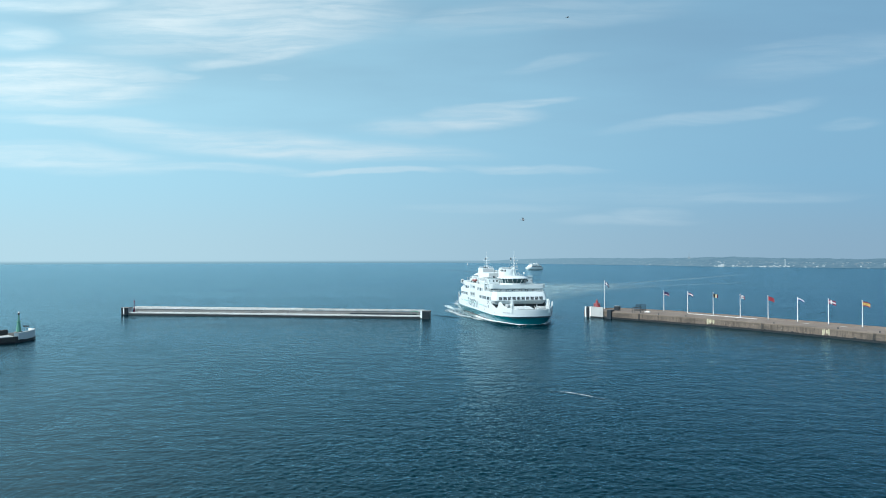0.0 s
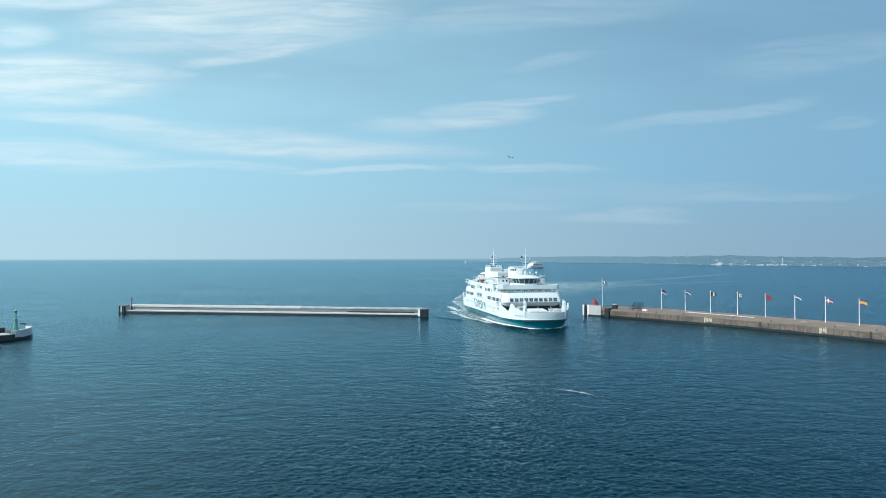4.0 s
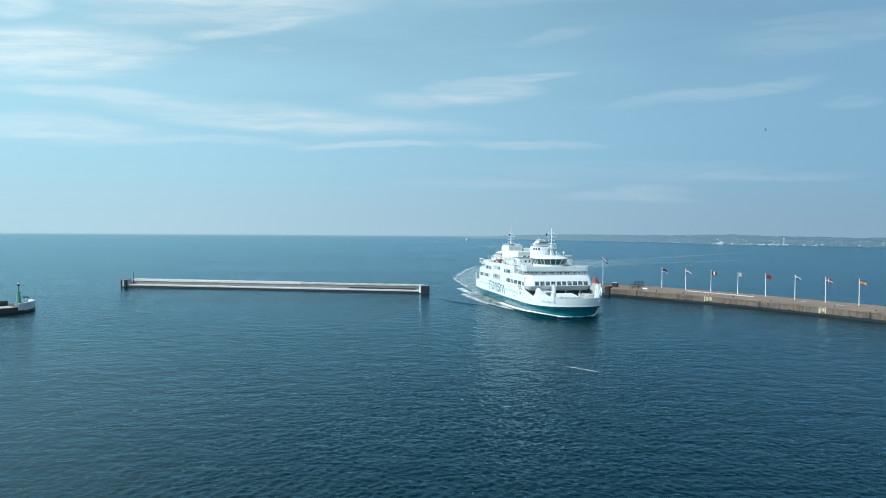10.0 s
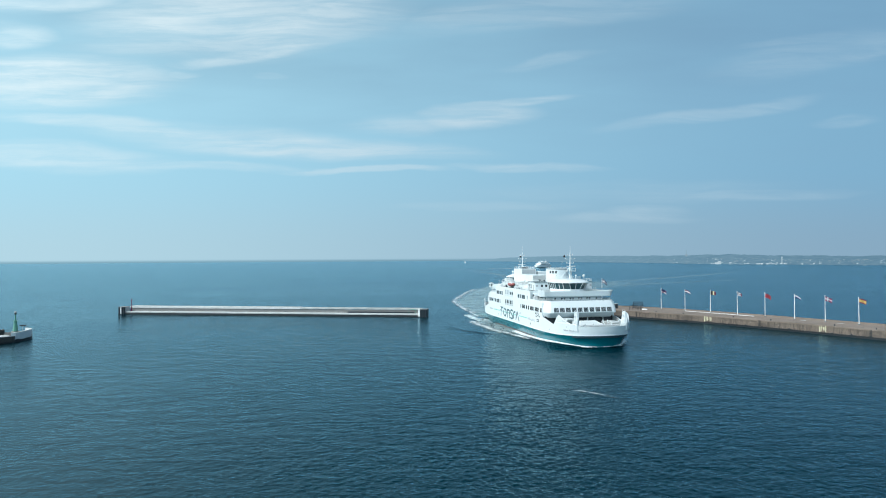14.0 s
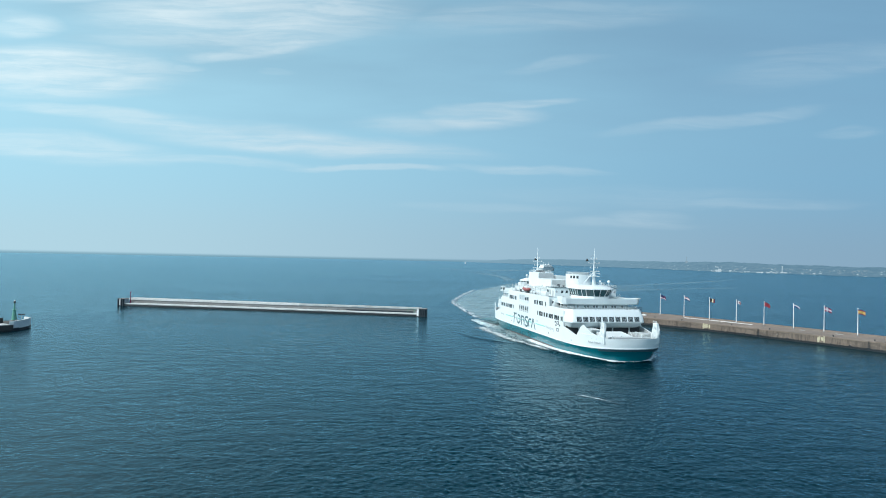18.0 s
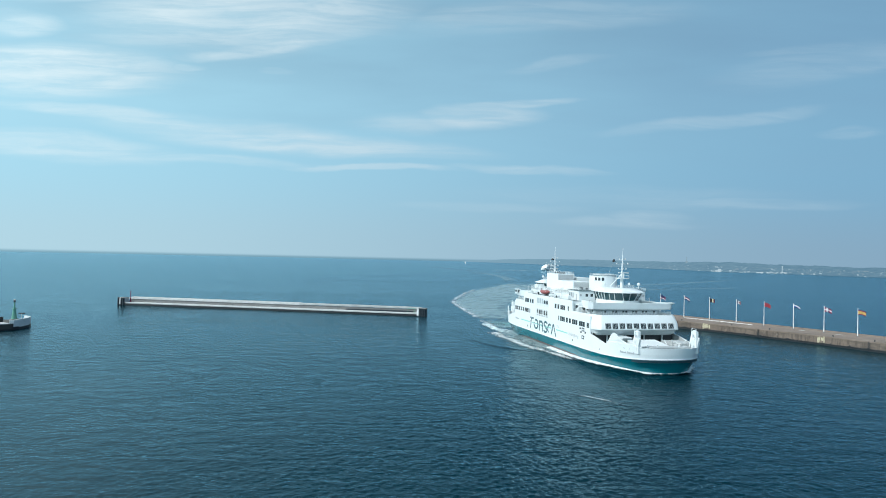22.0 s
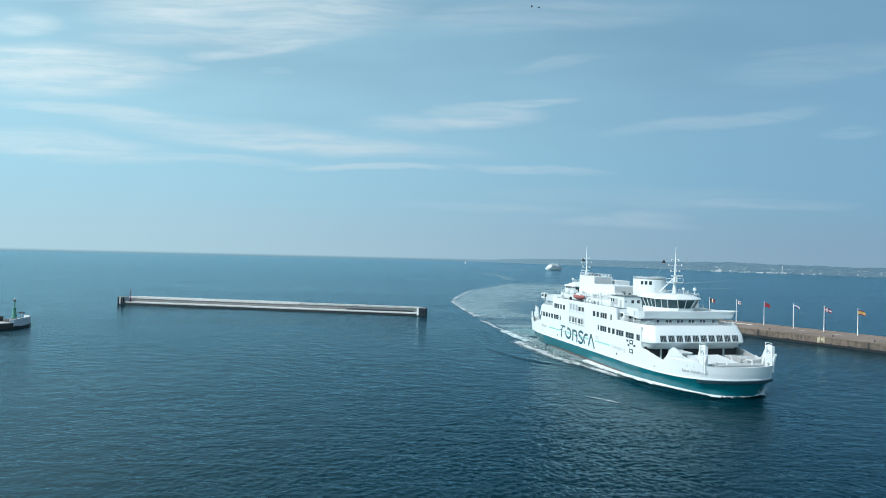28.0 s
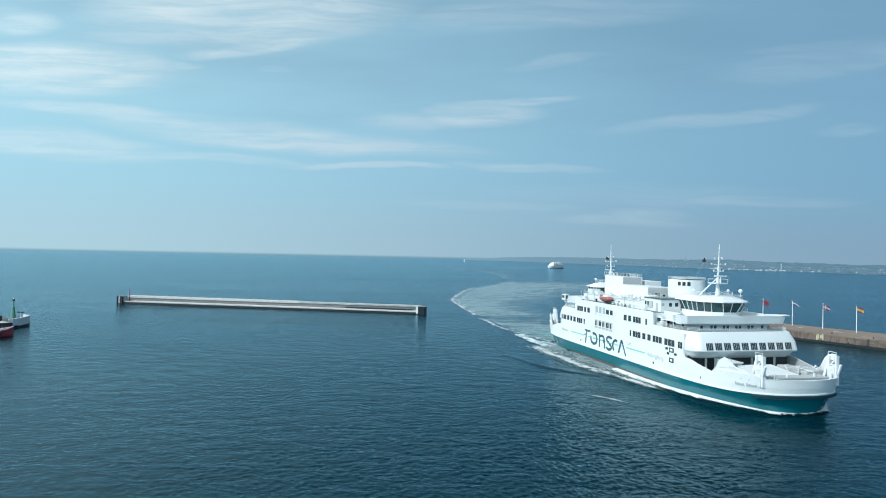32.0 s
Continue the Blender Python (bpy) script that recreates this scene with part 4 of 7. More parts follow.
        part("deck_machinery", bm, "greypaint", ship)
        for y in (-6.0, -3.0, 3.5, 7.5):
            bm = bmesh.new()
            rod(bm, (e * 52.9, y, 5.6), (e * 52.9, y, 8.1), 0.22, seg=8)
            part("bollard", bm, "white", ship)
        rnd = random.Random(5)
        for k in range(14):
            x, y = rnd.uniform(41.5, 48.5), rnd.uniform(5.2, 10.0)
            bm = bmesh.new()
            if k % 3 == 0:
                rod(bm, (e * x, y, 5.6), (e * (x + rnd.uniform(-1.5, 1.5)), y + rnd.uniform(-1, 1), rnd.uniform(7.6, 9.0)), 0.14, seg=7)
            elif k % 3 == 1:
                box(bm, *sorted((e * x, e * (x + rnd.uniform(0.6, 1.6)))), y, y + rnd.uniform(0.5, 1.2), 5.6, rnd.uniform(6.6, 8.2), bevel=0.08)
            else:
                rod(bm, (e * x, y, rnd.uniform(7.4, 8.4)), (e * (x + 2.2), y + 0.4, rnd.uniform(7.4, 8.6)), 0.1, seg=6)
            part("deck_fitting", bm, ("white", "greypaint", "offwhite")[k % 3], ship)
        # dark panel that paints the shade in the car deck's mouth under the lounge
        part("car_deck_mouth", boxes((*sorted((e * 34.2, e * 34.7)), -13.0, 13.0, 5.6, 9.2)), "shade", ship, "dark panel for the shade in the car deck's mouth")
        for y in (-9.0, -3.0, 3.0, 9.0):
            bm = bmesh.new()
            rod(bm, (e * 35.4, y, 5.6), (e * 35.4, y, 9.0), 0.25, seg=8)
            part("mouth_pillar", bm, "offwhite", ship)
        # sloping stair housing at the quarter
        for s in (-e,):
            bm = bmesh.new()
            slab_xz(bm, [(e * 36.4, 8.6), (e * 42.2, 8.6), (e * 42.2, 8.4), (e * 39.8, 6.6), (e * 38.0, 5.7), (e * 36.4, 5.7)], *sorted((s * 4.6, s * 7.6)))
            house = part("stair_housing", bm, "offwhite", ship, "pale stair housing with a slanting front")
            for k in range(7):
                part("tread", boxes((*sorted((e * (38.4 + 0.72 * k), e * (38.8 + 0.72 * k))), *sorted((s * 7.64, s * 8.4)), 5.9 + 0.4 * k, 6.0 + 0.4 * k)), "greypaint", house)
            bm = bmesh.new()
            rod(bm, (e * 38.2, s * 8.4, 6.8), (e * 43.2, s * 8.4, 9.6), 0.05, seg=5)
            rod(bm, (e * 38.2, s * 8.4, 5.9), (e * 38.2, s * 8.4, 6.8), 0.05, seg=5)
            rod(bm, (e * 43.2, s * 8.4, 8.7), (e * 43.2, s * 8.4, 9.6), 0.05, seg=5)
            part("handrail", bm, "offwhite", house)
    # deckhouse on the boat deck
    part("deckhouse", boxes((-24.0, 20.5, -11.0, 11.0, 17.5, 19.3), bevel=0.1), "white", ship)
    part("deckhouse_roof", boxes((-24.3, 20.8, -11.2, 11.2, 19.3, 19.42)), "offwhite", ship)
    for s in (-1, 1):
        for x in (14.6, 17.0, 18.7):
            window(ship, x, x + 1.1, 17.95, 18.75, s, 1, 11.0)
        rails(ship, [(-23, s * 13.3), (-11, s * 13.3)], 17.5, 1.1)
        rails(ship, [(5, s * 13.3), (20.8, s * 13.3)], 17.5, 1.1)
        rails(ship, [(-23.8, s * 11.0), (20.4, s * 11.0)], 19.42, 1.0)
    bm = boxes((21.4, 23.4, -12.9, -11.5, 14.0, 16.6), (23.0, 24.2, -13.2, -11.8, 14.0, 15.6), bevel=0.1)
    part("vent_house", bm, "offwhite", ship)
    # a dark plate stands for the window here
    part("vent_grille", boxes((21.7, 23.1, -12.97, -12.90, 15.1, 16.3)), "dark", ship)
    # stepped block under the boat deck forward of the gallery
    part("stair_block", boxes((8.5, 15.5, -12.8, -11.0, 17.5, 18.9), bevel=0.1), "white", ship)
    for s in (-1, 1):
        part("stair_house", boxes((13.4, 20.9, *sorted((s * 5.0, s * 11.7)), 17.5, 20.7), bevel=0.12), "white", ship)
        for x in (14.7, 15.8):
            window(ship, x - 1.0, x - 0.1, 18.5, 19.9, s, 1, 11.7)
        part("stair_roof", boxes((13.2, 21.1, *sorted((s * 4.9, s * 11.9)), 20.7, 20.82)), "deck", ship, "grey-green painted deck plate")
        rails(ship, [(13.4, s * 11.7), (20.9, s * 11.7), (20.9, s * 5.2)], 20.82, 1.0)
        part("wall_locker", boxes((16.0, 17.6, *sorted((s * 11.68, s * 11.95)), 18.3, 20.0), bevel=0.04), "greypaint", ship)
        for k, (y, w, z0, z1) in enumerate(((8.9, 0.8, 18.9, 19.8), (7.2, 0.8, 18.9, 19.8), (5.6, 0.85, 17.9, 19.9))):
            part("window" if k < 2 else "door", boxes((20.86, 20.95, *sorted((s * (y - w / 2), s * (y + w / 2))), z0, z1)), "glass" if k < 2 else "dark", ship)
        bm = bmesh.new()
        rod(bm, (20.8, s * 11.0, 19.4), (21.0, s * 11.0, 19.4), 0.38, seg=14)
        part("round_vent", bm, "greypaint", ship)
        part("stair_door", boxes((18.9, 19.9, *sorted((s * 11.66, s * 11.76)), 17.6, 19.7)), "greypaint", ship)
    for k, x in enumerate((0.6, 2.6, 4.4, 6.6, 8.6, 11.2)):
        bm = bmesh.new()
        rod(bm, (x, -10.2, 19.4), (x, -10.2, 20.2 + 0.2 * (k % 3)), 0.3, 0.3, 9)
        rod(bm, (x, -10.2, 20.2 + 0.2 * (k % 3)), (x, -10.2, 20.6 + 0.2 * (k % 3)), 0.62, 0.35, 10)
        part("mushroom_vent", bm, "cream", ship, "pale grey mushroom ventilator")
    for x0, x1, y0, y1, h in ((-22.6, -19.6, -10.2, -7.4, 1.5), (-18.6, -16.6, -10.0, -8.0, 1.1), (10.4, 12.8, -9.8, -7.0, 1.7), (-2.4, -0.6, -10.6, -9.3, 1.0)):
        part("deck_box", boxes((x0, x1, y0, y1, 19.4, 19.4 + h), bevel=0.08), "offwhite", ship)
    # invented deck clutter; the dark boxes stand in for shadow round the lifeboat
    rnd = random.Random(17)
    for k in range(16):
        x, y = rnd.uniform(-21, 12), -rnd.uniform(11.4, 13.0)
        if -10.2 < x < -2.6:
            y = -11.3
        w, h = rnd.uniform(0.3, 0.9), rnd.uniform(0.5, 1.3)
        part("deck_locker", boxes((x, x + w, y - 0.35, y + 0.35, 17.5, 17.5 + h), bevel=0.04), ("greypaint", "dark", "offwhite", "greypaint")[k % 4], ship)
    for x in (-21.5, -17.0, -12.5, 5.5, 10.5):
        bm = bmesh.new()
        rod(bm, (x, -13.0, 17.5), (x, -13.0, 20.0), 0.07, seg=6)
        box(bm, x - 0.2, x + 0.2, -13.2, -12.8, 19.9, 20.2, bevel=0.04)
        part("deck_lamp", bm, "greypaint", ship)
    # funnel casings, starboard of the centreline, and the round funnel house
    part("exhaust_casing", boxes((-15.2, -4.2, -8.2, -2.0, 19.4, 25.4), bevel=0.08), "white", ship, "tall plain white exhaust casing")
    part("exhaust_casing", boxes((-3.9, 9.4, -8.5, -2.1, 19.4, 23.2), bevel=0.08), "white", ship, "tall plain white exhaust casing")
    part("casing_plinth", boxes((-15.6, 9.8, -8.9, -1.6, 19.40, 19.75)), "greypaint", ship)
    # grey front panels paint the shade on the casings; the slats are made up
    for x, z0, z1 in ((9.41, 19.9, 23.0), (-4.19, 23.3, 25.2)):
        shade_panel = part("louvre_panel", boxes((x - 0.05, x + 0.02, -8.2, -2.4, z0, z1)), "greypaint", ship, "grey slatted panel that darkens the casing's shaded front")
        for k in range(int((z1 - z0) / 0.3)):
            part("slat", boxes((x, x + 0.05, -8.1, -2.5, z0 + 0.05 + 0.3 * k, z0 + 0.2 + 0.3 * k)), "steel", shade_panel)
    part("casing_hatch", boxes((9.40, 9.50, -6.2, -4.9, 20.2, 21.5)), "dark", ship)
    part("casing_hatch", boxes((9.40, 9.50, -3.9, -3.2, 20.2, 21.2)), "dark", ship)
    rails(ship, [(-15, -8.0), (-4.4, -8.0), (-4.4, -2.2), (-15, -2.2), (-15, -8.0)], 25.4, 0.8)
    bm = boxes((-3.5, 9.0, -0.5, 4.5, 19.4, 22.3), (-16.5, -4.0, -1.0, 4.0, 19.4, 24.2), bevel=0.1)
    part("port_casing", bm, "offwhite", ship)
    for k in range(5):
        part("exhaust_pipe", rod(bmesh.new(), (-14 + k * 1.9, -5.2, 25.4), (-14 + k * 1.9, -5.2, 26.1), 0.32, seg=9), "dark", ship)
    o = []
    for k in range(40):
        a = 2 * math.pi * k / 40
        c, s = math.cos(a), math.sin(a)
        o.append((14.2 + 4.7 * math.copysign(abs(c) ** 0.8, c), 4.1 * math.copysign(abs(s) ** 0.8, s)))
    bm = bmesh.new()
    prism(bm, o, 19.4, 25.5)
    drum = part("funnel_house", bm, "white", ship, "rounded white funnel house with small square openings")
    for k in (33, 35, 37):
        x, y = o[k]
        bm = bmesh.new()
        bmesh.ops.create_cube(bm, size=1.0, matrix=Matrix.Translation((x, y, 24.5)) @ Matrix.Rotation(math.atan2(y, (x - 14.2)), 4, "Z") @ Matrix.Diagonal((0.14, 0.75, 1.0, 1)))
        part("opening", bm, "dark", drum)
    rails(ship, [(10.5, -3), (18, -3), (18, 3), (10.5, 3), (10.5, -3)], 25.5, 0.7)
    bm = bmesh.new()
    prism(bm, [(14.2 + (x - 14.2) * 0.86 + 0.6, y * 0.8) for x, y in o], 25.75, 25.95)
    for x, y in ((11.5, -2.4), (11.5, 2.4), (17.6, -2.2), (17.6, 2.2)):
        rod(bm, (x, y, 25.5), (x, y, 25.8), 0.12, seg=6)
    part("funnel_cap", bm, "greypaint", drum, "flat grey cap plate")
    mast(ship, 1, 34.6)
    mast(ship, -1, 35.4)
    # domes and aerials on the bridge roofs
    for x, y, z, r in ((29.4, 4.4, 22.6, 0.5), (24.0, -4.4, 22.5, 0.36), (28.6, 1.6, 22.8, 0.36), (-30.6, -3.6, 22.9, 0.45), (-26.0, -2.0, 22.8, 0.4)):
        bm = bmesh.new()
        rod(bm, (x, y, 22.0), (x, y, z + 0.3), 0.09, seg=6)
        ball(bm, (x, y, z + 0.3 + r), r)
        part("radar_dome", bm, "white", ship, smooth=False)
    # lifeboat in its davits
    bm = bmesh.new()
    rings = []
    for i in range(11):
        t = -1 + 0.2 * i
        w = max(0.02, (1 - abs(t) ** 2.6)) * 1.1
        rings.append([(-6.2 + 3.9 * t, -12.4 + 1.12 * w * math.cos(a), 18.85 + 0.3 * t * t + (0.95 if math.sin(a) < 0 else 0.75) * (0.35 + 0.65 * w / 1.35) * math.sin(a)) for a in [2 * math.pi * k / 12 for k in range(12)]])
    loft(bm, rings, True, (True, True))
    boat = part("lifeboat", bm, "orange", ship, "red-orange rescue boat hung in white davits", smooth=True)
    part("boat_cover", boxes((-7.4, -4.6, -13.0, -11.9, 19.25, 19.95), bevel=0.2), "white", boat)
    part("boat_engine", boxes((-9.4, -8.6, -12.7, -12.1, 19.1, 19.9), bevel=0.1), "dark", boat)
    for x in (-8.4, -7.8, -4.4, -3.6):
        for y in (-13.3, -11.5):
            bm = bmesh.new()
            rod(bm, (x, y, 19.0), (x + 0.3, -12.4, 20.4), 0.05, seg=5)
            part("lifting_sling", bm, "flagwhite", boat)
    for x in (-9.2, -3.4):
        bm = bmesh.new()
        rod(bm, (x, -11.2, 17.5), (x, -11.4, 20.2), 0.22, seg=8)
        rod(bm, (x, -11.4, 20.2), (x, -12.9, 20.9), 0.20, 0.14, seg=8)
        box(bm, x - 0.5, x + 0.5, -11.9, -10.9, 17.5, 18.4, bevel=0.05)
        part("davit", bm, "white", ship)
    bm = bmesh.new()
    for k in range(4):
        rod(bm, (0.2 + 2.1 * k, -12.6, 18.1), (1.5 + 2.1 * k, -12.6, 18.1), 0.42, seg=10)
        box(bm, 0.5 + 2.1 * k, 1.2 + 2.1 * k, -12.9, -12.3, 17.5, 18.0)
    part("liferaft_canister", bm, "offwhite", ship, "row of white liferaft drums")
    # brand lettering on the side, as letter-like curved and straight bars, dark teal
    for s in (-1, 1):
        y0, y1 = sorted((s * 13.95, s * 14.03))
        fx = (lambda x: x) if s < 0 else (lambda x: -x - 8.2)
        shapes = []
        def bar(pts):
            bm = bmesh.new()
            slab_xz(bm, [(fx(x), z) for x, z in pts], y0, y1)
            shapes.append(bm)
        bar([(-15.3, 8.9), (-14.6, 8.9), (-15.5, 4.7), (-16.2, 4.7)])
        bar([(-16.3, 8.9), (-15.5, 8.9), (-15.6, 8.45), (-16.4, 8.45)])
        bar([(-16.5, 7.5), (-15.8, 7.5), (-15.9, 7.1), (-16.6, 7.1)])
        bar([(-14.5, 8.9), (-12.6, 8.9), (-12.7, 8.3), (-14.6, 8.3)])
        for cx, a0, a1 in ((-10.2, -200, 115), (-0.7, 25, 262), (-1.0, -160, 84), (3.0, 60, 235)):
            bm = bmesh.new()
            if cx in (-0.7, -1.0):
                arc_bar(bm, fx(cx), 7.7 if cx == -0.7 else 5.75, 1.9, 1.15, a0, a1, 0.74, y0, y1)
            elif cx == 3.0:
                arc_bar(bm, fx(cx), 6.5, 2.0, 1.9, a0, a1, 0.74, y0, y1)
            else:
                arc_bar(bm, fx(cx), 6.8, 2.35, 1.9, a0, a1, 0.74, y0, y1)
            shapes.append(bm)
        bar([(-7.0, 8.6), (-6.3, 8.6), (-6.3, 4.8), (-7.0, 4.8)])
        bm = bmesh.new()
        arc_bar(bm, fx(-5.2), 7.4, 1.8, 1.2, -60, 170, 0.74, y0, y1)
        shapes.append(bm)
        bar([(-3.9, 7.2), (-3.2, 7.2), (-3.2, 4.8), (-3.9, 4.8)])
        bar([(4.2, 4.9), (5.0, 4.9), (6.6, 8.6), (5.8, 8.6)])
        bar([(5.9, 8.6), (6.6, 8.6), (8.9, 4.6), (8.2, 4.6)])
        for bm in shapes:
            part("hull_mark", bm, "teal", ship, "dark teal bar of the letter-like side mark")
        for a, b in ((-14.2, -12.8), (-9.4, -7.4), (-5.6, -3.0), (-0.6, 1.2), (2.4, 4.6)):
            bm = boxes((*sorted((fx(a), fx(b))), y0 + 0.02, y1 - 0.02, 6.72, 7.1))
            part("hull_stripe", bm, "mint", ship, "short mint-green stripe")
        for a, b in ((-26.4, -16.9), (8.8, 18.2)):
            bm = boxes((*sorted((fx(a), fx(b))), y0 + 0.01, y1 - 0.01, 6.75, 7.15))
            part("hull_stripe", bm, "mint", ship, "thin mint-green stripe")
        for cx, z in ((-5.5, 6.95), (-10.0, 6.95), (3.0, 6.95), (-0.8, 6.75)):
            part("hull_stripe", boxes((fx(cx) - 1.0, fx(cx) + 1.0, y0 + 0.01, y1 - 0.02, z - 0.2, z + 0.2)), "mint", ship)
        for cx, z in ((29.6, 9.45), (29.6, 7.1), (27.6, 9.6), (28.2, 8.5), (31.2, 8.7)):
            big = cx == 29.6
            bm = bmesh.new()
            h = 0.55 if big else 0.28
            box(bm, fx(cx) - h * 1.6, fx(cx) + h * 1.6, y0, y1, z - h, z + h)
            mk = part("hull_emblem", bm, "dark", ship, "small dark square emblem")
            if big:
                part("emblem_field", boxes((fx(cx) - 0.45, fx(cx) + 0.45, y0 - 0.01, y1 + 0.01, z - 0.28, z + 0.28)), "white", mk)
        for z in (8.35, 7.95):
            part("notice_bar", boxes((*sorted((fx(9.2), fx(11.2))), y0, y1, z - 0.1, z + 0.1)), "greytext", ship)
        word = part("home_port", text_mesh("Helsingborg", 1.55, 0.02), "greytext", ship, "grey lettering on the side")
        word.matrix_basis = pose(18.9, -14.01, 6.45, 90, 0, 0) if s < 0 else pose(-18.9 - 0.0, 14.01, 6.45, 90, 0, 180)
        word2 = part("home_port", text_mesh("Helsingør", 1.2, 0.02), "greytext", ship, "grey lettering on the side")
        word2.matrix_basis = pose(-33.4, -14.01, 6.6, 90, 0, 0) if s < 0 else pose(33.4, 14.01, 6.6, 90, 0, 180)
        # the ship's name near the bow, as plain bars
        for k, (a, b) in enumerate(((49.0, 50.6), (50.9, 52.4))):
            bm = bmesh.new()
            for c in range(6):
                x = a + (b - a) * (c + 0.5) / 6
                yy = s * (14.0 * (1 - (x / 55.78) ** 9.9) ** 0.5 + 0.10)
                tall = 0.62 if c == 0 else 0.46 if c % 3 == 2 else 0.34
                bmesh.ops.create_cube(bm, size=1.0, matrix=Matrix.Translation((x, yy, 5.55 + tall / 2)) @ Matrix.Rotation(math.atan2(-s * 5.0, 4.0) if s < 0 else math.atan2(-5.0, 4.0), 4, "Z") @ Matrix.Diagonal((0.24, 0.06, tall, 1)))
            part("name_bar", bm, "greytext", ship)
        bm = bmesh.new()
        for c in range(14):
            a = radians(-40 + 20 * c)
            x, z = 50.7 + (0.85 - 0.02 * c) * math.cos(a), 7.0 + (0.42 - 0.008 * c) * math.sin(a)
            yy = s * (14.0 * (1 - (x / 55.78) ** 9.9) ** 0.5 + 0.08)
            bmesh.ops.create_cube(bm, size=1.0, matrix=Matrix.Translation((x, yy, z)) @ Matrix.Rotation(math.atan2(-s * 5.0, 4.0) if s < 0 else math.atan2(-5.0, 4.0), 4, "Z") @ Matrix.Diagonal((0.26, 0.06, 0.14, 1)))
        part("name_emblem", bm, "greytext", ship, "thin grey curl above the name")
    return ship


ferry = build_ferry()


# ---------------------------------------------------------------- town on the far shore
def build_town():
    rnd = random.Random(11)
    walls, roofs = bmesh.new(), bmesh.new()
    for k in range(1500):
        t = 2.2 + rnd.random() ** 0.8 * (len(SHORE) - 3.4)
        x, y, h = along(t)
        d = math.hypot(x, y)
        up = 0.62 * rnd.random() ** 2.0
        back = 8 + up * 170
        x, y = x + x / d * back, y + y / d * back
        z = 1.8 + up * h * 0.74
        w, dp, hh = rnd.uniform(2.0, 6), rnd.uniform(4, 8), rnd.uniform(1.4, 3.0)
        m = Matrix.Translation((x, y, z + hh / 2)) @ Matrix.Rotation(math.atan2(-x, y) + rnd.uniform(-0.5, 0.5), 4, "Z")
        bmesh.ops.create_cube(walls if rnd.random() < (0.32 if not 6.8 < t < 9.6 else 0.5 if up < 0.2 else 0.3) else roofs, size=1.0, matrix=m @ Matrix.Diagonal((w, dp, hh, 1)))
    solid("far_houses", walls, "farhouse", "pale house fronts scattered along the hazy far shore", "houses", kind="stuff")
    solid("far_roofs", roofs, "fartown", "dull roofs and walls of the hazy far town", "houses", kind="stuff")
    bm = bmesh.new()
    x, y, _ = along(7.55)
    box(bm, x - 12, x + 9, y - 5, y + 15, 0, 7)
    box(bm, x - 5, x + 2, y, y + 10, 7, 11)
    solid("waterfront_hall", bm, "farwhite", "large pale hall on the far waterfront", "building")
    bm = bmesh.new()
    x, y, _ = along(9.3)
    rod(bm, (x, y + 10, 0), (x, y + 10, 24), 1.9, 1.2, 10)
    rod(bm, (x, y + 10, 24), (x, y + 10, 28), 2.2, 0.4, 10)
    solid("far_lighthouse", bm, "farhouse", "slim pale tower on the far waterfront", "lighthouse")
    bm = bmesh.new()
    x, y, _ = along(6.6)
    rod(bm, (x + 60, y + 200, 20), (x + 60, y + 200, 58), 1.6, 0.9, 8)
    box(bm, x + 56, x + 64, y + 196, y + 204, 30, 38)
    solid("far_mast", bm, "fartown", "thin hazy mast on the far hill", "mast")


build_town()


def build_waterfront():
    """Bright rows of boat houses and quays low on the far water's edge."""
    rnd = random.Random(5)
    bm = bmesh.new()
    for c, spread, many in ((3.3, 0.6, 4), (4.3, 0.5, 4), (5.2, 0.6, 3), (6.4, 0.4, 4), (7.2, 0.16, 5), (7.9, 0.25, 5), (8.5, 0.35, 12), (8.95, 0.35, 16), (9.8, 0.45, 4), (10.8, 0.6, 3)):
        for k in range(many):
            x, y, _ = along(c + rnd.uniform(-spread, spread))
            w, hh = rnd.uniform(1.0, 5), rnd.uniform(0.8, 3.8)
            m = Matrix.Translation((x, y - rnd.uniform(3, 16), hh / 2 + rnd.choice((0, 0.5, 2.0, 4.0)))) @ Matrix.Rotation(rnd.uniform(-0.3, 0.3), 4, "Z") @ Matrix.Diagonal((w, 8, hh, 1))
            bmesh.ops.create_cube(bm, size=1.0, matrix=m)
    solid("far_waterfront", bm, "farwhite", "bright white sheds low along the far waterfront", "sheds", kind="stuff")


build_waterfront()


